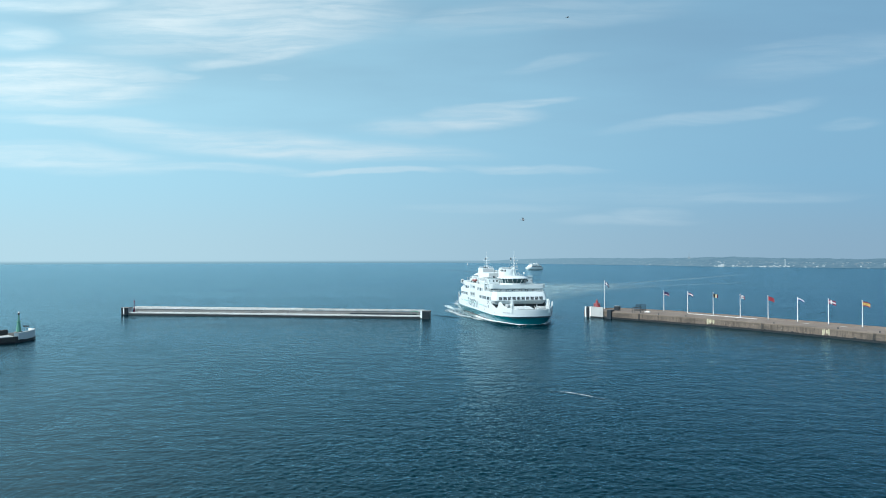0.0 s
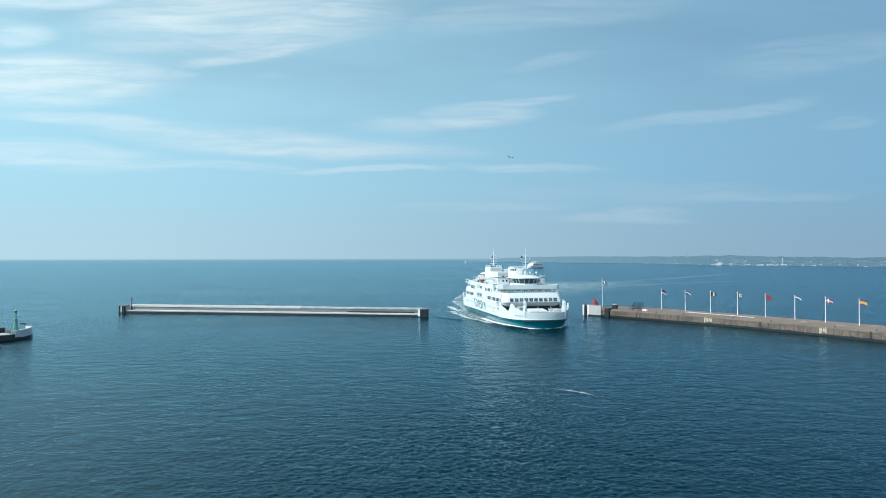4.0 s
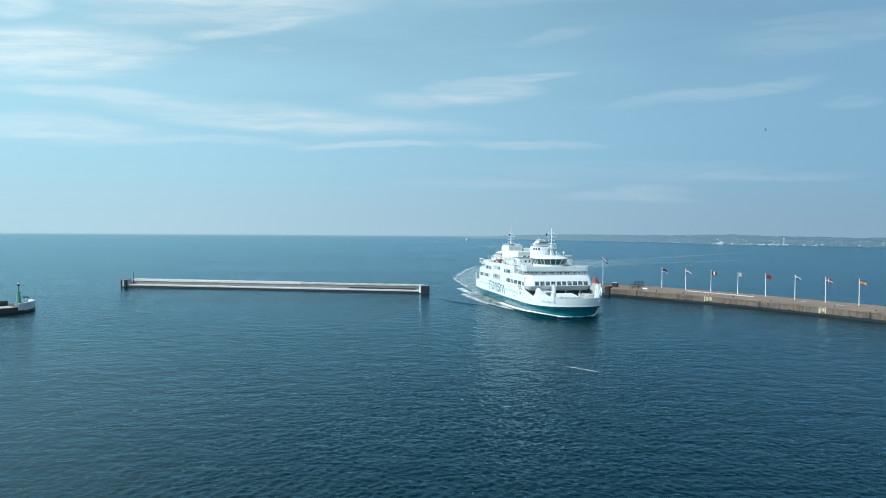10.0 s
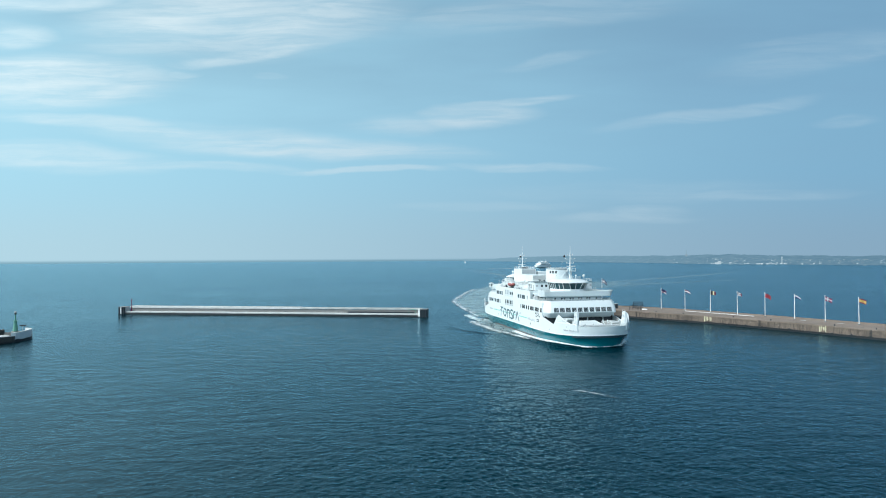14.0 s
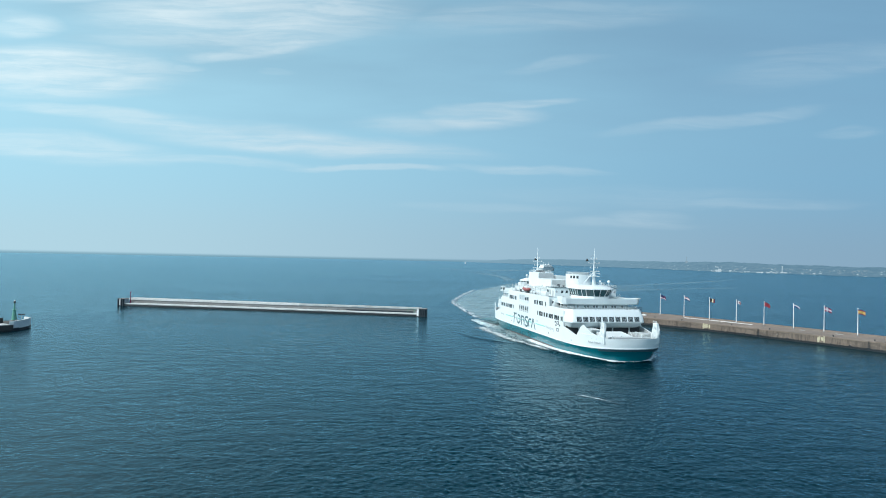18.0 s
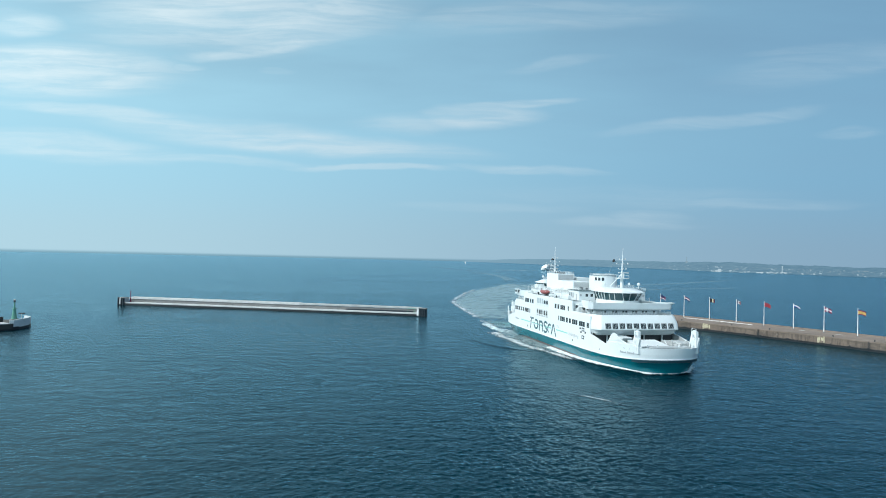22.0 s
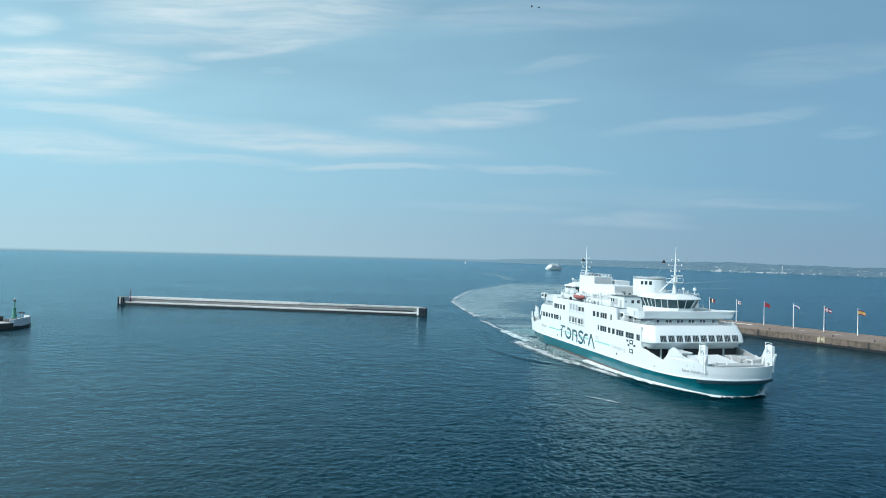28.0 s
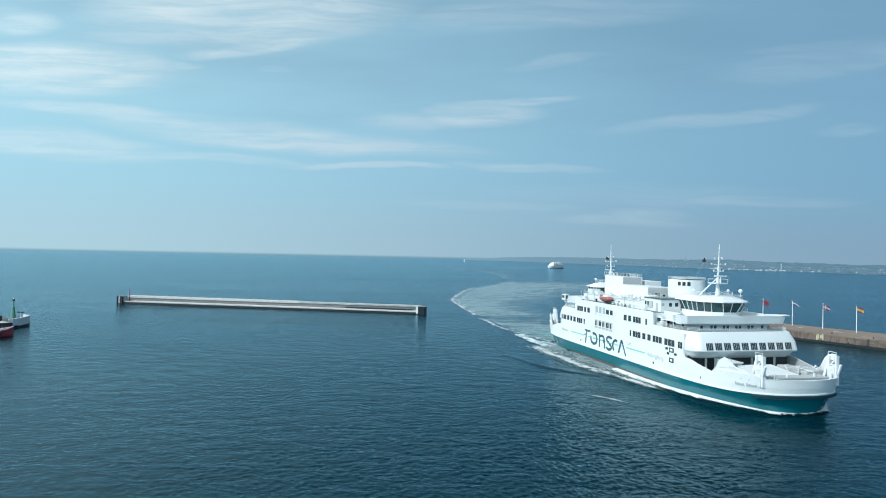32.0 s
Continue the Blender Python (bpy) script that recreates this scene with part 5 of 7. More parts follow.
# ---------------------------------------------------------------- the long low breakwater
def build_breakwater():
    a, b = Vector((-178.5, 343.0, 0)), Vector((-8.0, 316.8, 0))
    way = (b - a).normalized()
    length, turn = (b - a).length, math.degrees(math.atan2(b.y - a.y, b.x - a.x))
    wall = thing("breakwater", "low grey concrete breakwater with a pale parapet behind", "breakwater", kind="structure", at=tuple(a), turn=turn)
    # own space: x along, y away from the water in front
    part("base", boxes((3.5, length - 3.5, -0.25, 0.0, -3.0, 1.0), (3.5, length - 3.5, 0.0, 11.3, -3.0, 0.72)), "weed", wall, "dark wet foot of the breakwater")
    n = 22
    step = (length - 9) / n
    slab = mesh_of(boxes((0.03, step - 0.03, 0.05, 9.0, 0.72, 1.35), bevel=0.04), "deck_slab")
    slab.materials.append(M["palewall"])
    kerb = mesh_of(boxes((0.02, step - 0.02, 0.0, 0.55, 1.35, 1.62), bevel=0.05), "kerb")
    kerb.materials.append(M["whitecap"])
    # darker concrete puts the shade under the cap into the parapet's face
    para = mesh_of(boxes((0.05, step - 0.05, 9.0, 9.8, 0.75, 2.78), bevel=0.04), "parapet_block")
    para.materials.append(M["concrete"])
    cap = mesh_of(boxes((0.03, step - 0.03, 8.6, 13.2, 2.79, 3.85), bevel=0.05), "parapet_cap")
    cap.materials.append(M["whitecap"])
    # greyer copy of the cap for the far end
    grey_cap = mesh_of(boxes((0.03, step - 0.03, 8.6, 12.6, 2.95, 3.75), bevel=0.05), "grey_parapet_cap")
    grey_cap.materials.append(M["palewall"])
    strip = mesh_of(boxes((0.05, step - 0.05, 7.6, 8.95, 1.35, 1.95), bevel=0.05), "step_block")
    strip.materials.append(M["concrete"])
    for k in range(n):
        x = 4.5 + k * step
        for name, data in (("deck_slab", slab), ("kerb", kerb), ("parapet_block", para), ("parapet_cap", cap if k < 13 else grey_cap), ("step_block", strip)):
            o = part(name, data, "concrete", wall)
            o.location = (x, 0, 0.03 * math.sin(k * 2.3) if name in ("kerb", "parapet_cap") else 0)
    part("parapet_block", boxes((0.6, 4.45, 9.0, 9.8, 0.75, 2.78), bevel=0.04), "concrete", wall)
    part("parapet_cap", boxes((0.6, 4.45, 8.6, 13.2, 2.79, 3.85), bevel=0.05), "whitecap", wall)
    part("deck_slab", boxes((3.8, 4.45, 0.05, 9.0, 0.72, 1.35), bevel=0.04), "concrete", wall)
    for k in range(0, n, 2):
        part("joint_post", boxes((4.5 + k * step - 0.12, 4.5 + k * step + 0.12, 6.4, 6.7, 1.35, 2.0), bevel=0.04), "dark", wall)
    # long dark strip added on the deck for the gap towards the far end
    part("drain_slot", boxes((length - 44, length - 8, 6.0, 7.3, 1.36, 2.05)), "dark", wall)
    for e, x in ((0, 0.0), (1, length - 3.8)):
        bm = boxes((x, x + 3.8, -0.6, 4.0, -3.0, 3.9), bevel=0.25)
        dol = part("end_block", bm, "dark", wall, "dark timber-faced end block")
        xx = x + 0.4 if e else x + 4.0
        part("white_panel", boxes((x - 0.08 if e else x + 3.72, x + 0.05 if e else x + 3.88, 0.0, 3.6, 0.8, 3.8)), "palewall", dol, "pale end panel")
        wx = x - 0.8 if e else x + 1.5
        part("white_panel", boxes((wx, wx + (0.9 if e else 0.5), -0.98, -0.62, 0.4, 4.0), bevel=0.05), "pole", dol, "white front panel")
        for k in range(4):
            y = -0.75
            part("fender_pile", boxes((x + 0.2 + 0.92 * k, x + 0.75 + 0.92 * k, y - 0.15, y + 0.3, -3.0, 4.1), bevel=0.06), "dark", dol)
        part("cap", boxes((x - 0.1, x + 3.9, -0.7, 4.1, 3.9, 4.1), bevel=0.04), "concrete", dol)
    bm = bmesh.new()
    rod(bm, (4.6, 4.0, 1.3), (4.6, 4.0, 3.4), 0.55, 0.35, 8)
    rod(bm, (4.6, 4.0, 3.4), (4.6, 4.0, 8.2), 0.20, 0.12, 8)
    box(bm, 4.3, 4.9, 3.7, 4.3, 6.9, 7.5, bevel=0.1)
    part("light_mast", bm, "maroon", wall, "short dull red light mast")
    bm = bmesh.new()
    for x in (length - 10.5, length - 7.0):
        rod(bm, (x, 5.0, 1.35), (x, 5.0, 3.5), 0.1, seg=6)
    rod(bm, (length - 10.5, 5.0, 3.4), (length - 7.0, 5.0, 3.4), 0.1, seg=6)
    part("gate_frame", bm, "beacongreen", wall, "small green frame near the end")


build_breakwater()


# ---------------------------------------------------------------- the flagged pier
NEAR = [(73.2, 327.8), (83.9, 317.6), (103.8, 295.5), (124.2, 273.2), (142.5, 245.5), (157.3, 221.4), (183.3, 180.0), (220.4, 120.3)]
FAR = [(77.3, 334.0), (93.9, 336.4), (114.3, 318.9), (134.5, 293.3), (153.4, 264.5), (169.9, 238.7), (196.2, 196.6), (233.4, 136.9)]
TOP = 3.6


def between(line, t):
    i = min(int(t), len(line) - 2)
    (x0, y0), (x1, y1), k = line[i], line[i + 1], t - i
    return x0 + (x1 - x0) * k, y0 + (y1 - y0) * k


def build_pier():
    pier = thing("pier", "long brown-grey stone pier with a paved top and a dark weed line", "pier", kind="structure")
    bm = bmesh.new()
    o = NEAR + FAR[::-1]
    prism(bm, o, -3.0, TOP - 0.25)
    part("core", bm, "quay", pier)
    bm = bmesh.new()
    cx = lambda p, q, g: (p[0] - g * 0.8, p[1] - g * 0.6)
    prism(bm, [cx(p, 0, 0.14) for p in NEAR] + FAR[::-1], -3.0, 0.9)
    part("weed_line", bm, "weed", pier, "dark wet weed along the waterline")
    rnd = random.Random(7)
    # coping stones along the near edge, wall stones below
    n = 64
    for k in range(n):
        t0, t1 = (k + 0.3 * math.sin(k * 1.7)) * 7.0 / n + 0.0004, min(6.99, (k + 1 + 0.3 * math.sin((k + 1) * 1.7)) * 7.0 / n - 0.0004)
        (x0, y0), (x1, y1) = between(NEAR, t0), between(NEAR, t1)
        d = Vector((x1 - x0, y1 - y0, 0)).normalized()
        out = Vector((d.y, -d.x, 0))
        if out.dot(Vector((-1, -1, 0))) < 0:
            out = -out
        def stone(name, lo, hi, proud, deep, mat):
            bm = bmesh.new()
            a, b = Vector((x0, y0, 0)) + out * proud, Vector((x1, y1, 0)) + out * proud
            c, e = b - out * deep, a - out * deep
            prism(bm, [(p.x, p.y) for p in (a, b, c, e)], lo, hi)
            part(name, bm, mat, pier)
        stone("coping_stone", TOP - 0.40, TOP + 0.02 + rnd.uniform(0, 0.05), 0.16 + rnd.uniform(-0.03, 0.05), 1.4, "concretetop")
        stone("wall_stone", 1.95, TOP - 0.42, 0.05 + rnd.uniform(-0.02, 0.03), 0.6, "quay")
        stone("wall_stone", 0.74, 1.92, 0.09 + rnd.uniform(-0.02, 0.04), 0.6, "quay")
        stone("weedy_stone", -0.5, 0.62 + rnd.uniform(0.0, 0.12), 0.24 + rnd.uniform(0, 0.06), 0.5, "weed")
    # ragged fringe of weed above the waterline
    bm = bmesh.new()
    rings = []
    for k in range(561):
        t = k * 7.0 / 560 * 0.999
        (x0, y0), (x1, y1) = between(NEAR, t), between(FAR, t)
        d = Vector((x0 - x1, y0 - y1, 0)).normalized()
        h = 0.72 + 0.8 * max(-0.3, noise.noise(Vector((t * 9.0, 0, 0)))) + 0.7 * max(-0.35, noise.noise(Vector((t * 42.0, 4, 0))))
        x, y = x0 + d.x * 0.34, y0 + d.y * 0.34
        rings.append([(x, y, -0.6), (x, y, h), (x0 - d.x * 0.1, y0 - d.y * 0.1, h + 0.05), (x0 - d.x * 0.1, y0 - d.y * 0.1, -0.6)])
    loft(bm, rings, True, (True, True))
    part("weed_fringe", bm, "weed", pier, "ragged dark weed fringe")
    # paving bays
    for k in range(28):
        t0, t1 = k * 0.25 + 0.001, (k + 1) * 0.25 - 0.001
        for j, (f0, f1) in enumerate(((0.05, 0.34), (0.345, 0.64), (0.645, 0.99))):
            q = []
            for t, f in ((t0, f0), (t1, f0), (t1, f1), (t0, f1)):
                (ax, ay), (bx, by) = between(NEAR, t), between(FAR, t)
                q.append((ax + (bx - ax) * f, ay + (by - ay) * f))
            bm = bmesh.new()
            prism(bm, q, TOP - 0.25, TOP + rnd.uniform(-0.02, 0.02))
            part("paving_bay", bm, "concretetop", pier)
    # raised back edge
    for k in range(28):
        (x0, y0), (x1, y1) = between(FAR, k * 0.25 + 0.004), between(FAR, (k + 1) * 0.25 - 0.004)
        bm = bmesh.new()
        d = Vector((x1 - x0, y1 - y0, 0)).normalized()
        o = Vector((-d.y, d.x, 0))
        prism(bm, [(x0, y0), (x1, y1), (x1 - o.x * 0.8, y1 - o.y * 0.8), (x0 - o.x * 0.8, y0 - o.y * 0.8)], TOP - 0.3, TOP + 0.45)
        part("back_kerb", bm, "concretetop", pier)
    # faded paint on the wall
    for t0, widths in ((2.68, (0.8, 0.45, 1.0, 0.5, 0.9)), (4.20, (0.9, 0.5, 1.1, 0.7))):
        t = t0
        for w in widths:
            (x0, y0), (x1, y1) = between(NEAR, t), between(NEAR, t + w * 0.022)
            d = Vector((x1 - x0, y1 - y0, 0)).normalized()
            out = Vector((d.y, -d.x, 0))
            out = -out if out.dot(Vector((-1, -1, 0))) < 0 else out
            lo, hi = 0.9 + rnd.uniform(0, 0.8), 3.0 + rnd.uniform(0, 0.55)
            rings = []
            for z, pull in ((lo, 0.3), (lo + 0.35 * (hi - lo), 0.0), (lo + 0.8 * (hi - lo), 0.05), (hi, 0.25)):
                cut = d * (pull * w * rnd.uniform(0.3, 1.2) * 0.5)
                a, b = Vector((x0, y0, 0)) + out * 0.24 + cut, Vector((x1, y1, 0)) + out * 0.24 - cut
                rings.append([(p.x, p.y, z) for p in (a, b, b - out * 0.2, a - out * 0.2)])
            bm = bmesh.new()
            loft(bm, rings, True, (True, True))
            part("faded_paint_mark", bm, "oldpaint", pier, "faded cream painted mark")
            t += w * 0.022 + rnd.uniform(0.004, 0.012)
    # iron ladders on the face
    for t in (1.55, 3.45, 4.83):
        (x0, y0), (x1, y1) = between(NEAR, t), between(NEAR, t + 0.05)
        d = Vector((x1 - x0, y1 - y0, 0)).normalized()
        out = Vector((d.y, -d.x, 0))
        out = -out if out.dot(Vector((-1, -1, 0))) < 0 else out
        p = Vector((x0, y0, 0)) + out * 0.34
        bm = bmesh.new()
        for off in (0.0, 0.55):
            q = p + d * off
            rod(bm, (q.x, q.y, -0.5), (q.x, q.y, TOP - 0.05), 0.06, seg=5)
        for k in range(11):
            a, b = p + Vector((0, 0, 0.2 + 0.3 * k)), p + d * 0.55 + Vector((0, 0, 0.2 + 0.3 * k))
            rod(bm, a, b, 0.035, seg=5)
        part("ladder", bm, "dark", pier, "dark iron ladder")
    # mooring bollards along the edge
    for t in (1.9, 2.35, 3.1, 3.6, 4.4, 4.9, 5.6):
        (x0, y0), (x1, y1) = between(NEAR, t), between(FAR, t)
        x, y = x0 + (x1 - x0) * 0.06, y0 + (y1 - y0) * 0.06
        bm = bmesh.new()
        rod(bm, (x, y, TOP), (x, y, TOP + 0.55), 0.22, 0.18, 10)
        rod(bm, (x, y, TOP + 0.5), (x, y, TOP + 0.68), 0.30, 0.26, 10)
        part("bollard", bm, "dark", pier, "dark iron bollard")
    return pier


build_pier()


POLES = [(111.0, 316.3), (118.8, 305.3), (127.0, 295.4), (134.2, 283.6), (141.4, 273.1), (147.9, 261.7), (154.5, 251.5), (160.6, 240.2)]


def bench_kerbs():
    """White kerbs between the flagpoles."""
    for i, j in ((1.08, 2.43), (2.47, 3.65), (5.25, 5.42), (6.4, 6.62)):
        (x0, y0), (x1, y1) = between(POLES, i), between(POLES, j)
        d = Vector((x1 - x0, y1 - y0, 0)).normalized()
        o = Vector((-0.84, -0.54, 0)) * 1.3
        bm = bmesh.new()
        prism(bm, [(x0 + o.x, y0 + o.y), (x1 + o.x, y1 + o.y), (x1 + o.x * 0.7, y1 + o.y * 0.7), (x0 + o.x * 0.7, y0 + o.y * 0.7)], TOP, TOP + (0.18 if i < 4 else 0.12))
        solid("low_kerb", bm, "pole" if i < 4 else "palewall", "low white kerb on the pier beside the flagpoles", "kerb", "kerbs on the pier")


bench_kerbs()


def cloth(x0, x1, z0, z1, wide, high, wave, sag, seed=0.0):
    """A wavy piece of flag between fractions of its width and height; it hangs from its hoist and sags to the fly."""
    bm = bmesh.new()
    n = 8
    rings = []
    for i in range(n + 1):
        f = x0 + (x1 - x0) * i / n
        y = wave * math.sin(f * 6.0 + seed) * (0.3 + f)
        drop = sag * f * f
        ring = []
        for z, off in ((z0, -0.015), (z1, -0.015), (z1, 0.015), (z0, 0.015)):
            ring.append((f * wide, y + off + 0.1 * wave * math.sin(z * 5), (z - 1.0) * high - drop))
        rings.append(ring)
    loft(bm, rings, True, (True, True))
    return bm


FLAGS = {
    "cross": [("navy", 0, 0.3, 0, 0.4), ("navy", 0, 0.3, 0.6, 1), ("navy", 0.45, 1, 0, 0.4), ("navy", 0.45, 1, 0.6, 1), ("flagwhite", 0.3, 0.45, 0, 1), ("flagwhite", 0, 0.3, 0.4, 0.6), ("flagwhite", 0.45, 1, 0.4, 0.6)],
    "stripes": [("navy", 0, 0.7, 0.36, 1)] + [("maroon" if k % 2 == 0 else "flagwhite" if k < 3 else "navy", 0 if k < 2.5 else 0.7, 1, k / 7 if k != 2 else 2 / 7, (k + 1) / 7 if k != 2 else 0.36) for k in range(7)],
    "bands": [("maroon", 0, 1, 0.74, 1), ("flagwhite", 0, 1, 0.38, 0.74), ("navy", 0, 1, 0, 0.38)],
    "upright": [("black", 0, 0.42, 0, 1), ("flagcream", 0.42, 0.70, 0, 1), ("maroon", 0.70, 1, 0, 1)],
    "patch": [("navy", 0, 0.24, 0, 1), ("flagwhite", 0.24, 0.45, 0, 1), ("flagwhite", 0.75, 0.88, 0, 1), ("maroon", 0.88, 1, 0, 1), ("flagwhite", 0.45, 0.75, 0, 0.3), ("flagwhite", 0.45, 0.75, 0.7, 1), ("flagred", 0.45, 0.75, 0.3, 0.7)],
    "plain": [("flagred", 0, 1, 0, 1)],
    "pale": [("navy", 0, 1, 0, 0.34), ("flagblue", 0, 1, 0.34, 0.5), ("flagwhite", 0, 1, 0.5, 1)],
    "double": [(c, a, b, d, e) for c, a, b in (("maroon", 0, 0.28), ("navy", 0.48, 0.6), ("maroon", 0.6, 1)) for d, e in ((0, 0.38), (0.62, 1))] + [("flagwhite", 0.28, 0.48, 0, 1), ("flagwhite", 0, 0.28, 0.38, 0.62), ("flagwhite", 0.48, 1, 0.38, 0.62)],
    "three": [("maroon", 0, 1, 0, 0.2), ("flagyellow", 0, 1, 0.2, 0.78), ("maroon", 0, 1, 0.78, 1)],
}
FLAG_WORDS = {"cross": "navy with a white cross", "stripes": "striped red and white with a navy corner", "bands": "red, white and blue bands", "upright": "black, pale yellow and red upright bands",
              "patch": "white with a navy hoist and red patch", "plain": "plain red", "pale": "white over blue and navy", "double": "dark red and navy with a white cross", "three": "red and yellow bands"}
flags = []


def build_pole(x, y, z, top, pattern, wide, high, sag, seed, group="flagpoles on the pier"):
    ob = thing("flagpole", "white flagpole, flag "+FLAG_WORDS[pattern], "flagpole", group, at=(x, y, z))
    h = top - z
    bm = bmesh.new()
    rod(bm, (0, 0, 0), (0, 0, h), 0.14, 0.085, 10)
    part("pole", bm, "pole", ob)
    part("pole_base", boxes((-0.35, 0.35, -0.35, 0.35, 0, 0.35), bevel=0.05), "concrete", ob)
    part("finial", ball(bmesh.new(), (0, 0, h + 0.1), 0.13), "pole", ob)
    flag = new("flag")
    flag.parent = ob
    flag.location = (0.09, 0, h - 0.35)
    bm = bmesh.new()
    rod(bm, (-0.03, 0, -high), (-0.03, 0, 0.0), 0.02, seg=5)
    hoist = part("hoist_rope", bm, "flagwhite", flag)
    for mat, a, b, c, d in FLAGS[pattern]:
        part("band", cloth(a, b, c, d, wide, high, 0.20, sag, seed), mat, flag)
    flags.append((flag, flag.location.copy(), seed))


for (x, y), p, s in zip(POLES, ("stripes", "bands", "upright", "patch", "plain", "pale", "double", "three"), (1.1, 1.1, 0.4, 0.6, 1.0, 1.2, 0.9, 0.7)):
    build_pole(x, y, TOP, 14.2, p, {"upright": 2.3, "patch": 1.9, "pale": 2.3, "plain": 2.4}.get(p, 2.5), {"bands": 1.4, "pale": 1.0, "patch": 1.5}.get(p, 1.75), s, x)
build_pole(84.1, 328.6, TOP, 18.9, "cross", 2.4, 1.9, 1.9, 2.0)


def build_pier_head():
    """Striped dolphin, red lantern and boxes at the pier's seaward end."""
    ob = thing("pier_head_dolphin", "dark and white striped timber dolphin at the pier's end", "dolphin", at=(73.3, 327.1, 0), turn=-40)
    part("core", boxes((0, 4.0, 0, 6.0, -3.0, 5.0), bevel=0.15), "dark", ob)
    for k in range(3):
        part("fender_pile", boxes((0.15 + 1.35 * k, 0.95 + 1.35 * k, -0.35, 0.1, -2.0, 5.6), bevel=0.06), "pole" if k != 1 else "dark", ob)
    part("cap", boxes((-0.1, 4.1, -0.1, 6.1, 5.0, 5.3), bevel=0.05), "concrete", ob)
    ob = thing("screen_wall", "pale low concrete screen wall at the pier's end", "wall", at=(75.7, 324.3, TOP - 2.0), turn=-42)
    part("panel", boxes((0.3, 7.2, -0.3, 0.25, -1.0, 3.9), bevel=0.08), "palewall", ob)
    part("foot", boxes((0.0, 7.5, -0.5, 0.6, -3.4, -0.9), bevel=0.08), "weed", ob)
    ob = thing("red_lantern", "squat red pier-head lantern with a dark cap", "beacon", at=(80.5, 330.4, TOP))
    bm = bmesh.new()
    rod(bm, (0, 0, 0), (0, 0, 3.0), 2.2, 1.6, 16)
    part("tower", bm, "red", ob)
    bm = bmesh.new()
    rod(bm, (0, 0, 3.0), (0, 0, 3.2), 1.8, 1.8, 14)
    part("gallery", bm, "red", ob)
    bm = bmesh.new()
    rod(bm, (0, 0, 3.2), (0, 0, 4.5), 0.8, 0.6, 10)
    ball(bm, (0, 0, 4.7), 0.5, 0.6, 10)
    rod(bm, (0, 0, 5.0), (0, 0, 5.9), 0.12, 0.06, 6)
    part("lamp_house", bm, "red", ob)
    ob = thing("dark_shed", "small dark steel box on the pier", "box", at=(89.5, 324.2, TOP), turn=-42)
    part("body", boxes((-1.3, 1.3, -1.0, 1.0, 0, 2.2), bevel=0.06), "dark", ob)
    part("lid", boxes((-1.4, 1.4, -1.1, 1.1, 2.2, 2.35), bevel=0.04), "greypaint", ob)
    ob = thing("corner_block", "dark stained corner block of the pier", "block", at=(83.0, 317.6, 0), turn=-42)
    part("body", boxes((-0.4, 2.0, -0.7, 3.0, -3.0, 4.4), bevel=0.12), "dark", ob)
    ob = thing("stair_frame", "dark steel ladder frame on the pier's edge", "frame", at=(93.4, 311.2, TOP), turn=-45)
    for dx in (0, 4.5):
        for dy in (0, 2.5):
            bm = bmesh.new()
            rod(bm, (dx, dy, 0), (dx, dy, 2.6), 0.13, seg=6)
            part("post", bm, "dark", ob)
    for dy in (0, 2.5):
        for z in (1.2, 2.5):
            bm = bmesh.new()
            rod(bm, (0, dy, z), (4.5, dy, z), 0.1, seg=6)
            part("rail", bm, "dark", ob)
    ob = thing("fence_frame", "dark open steel fence frame on the pier", "frame", at=(98.4, 321.3, TOP), turn=-45)
    for dx in (0, 2.6, 5.2):
        bm = bmesh.new()
        rod(bm, (dx, 0, 0), (dx, 0, 3.6), 0.13, seg=6)
        part("post", bm, "dark", ob)
    for k in range(12):
        bm = bmesh.new()
        rod(bm, (0.4 * k + 0.3, 0, 0.2), (0.4 * k + 0.3, 0, 3.4), 0.05, seg=5)
        part("bar", bm, "dark", ob)
    for z in (0.9, 1.8, 2.7, 3.5):
        bm = bmesh.new()
        rod(bm, (0, 0, z), (5.2, 0, z), 0.09, seg=6)
        part("rail", bm, "dark", ob)
    ob = thing("white_crate", "small white crate on the pier", "crate", at=(101.3, 312.3, TOP), turn=-50)
    part("body", boxes((-1.2, 1.2, -0.6, 0.6, 0, 0.6), bevel=0.05), "pole", ob)


build_pier_head()


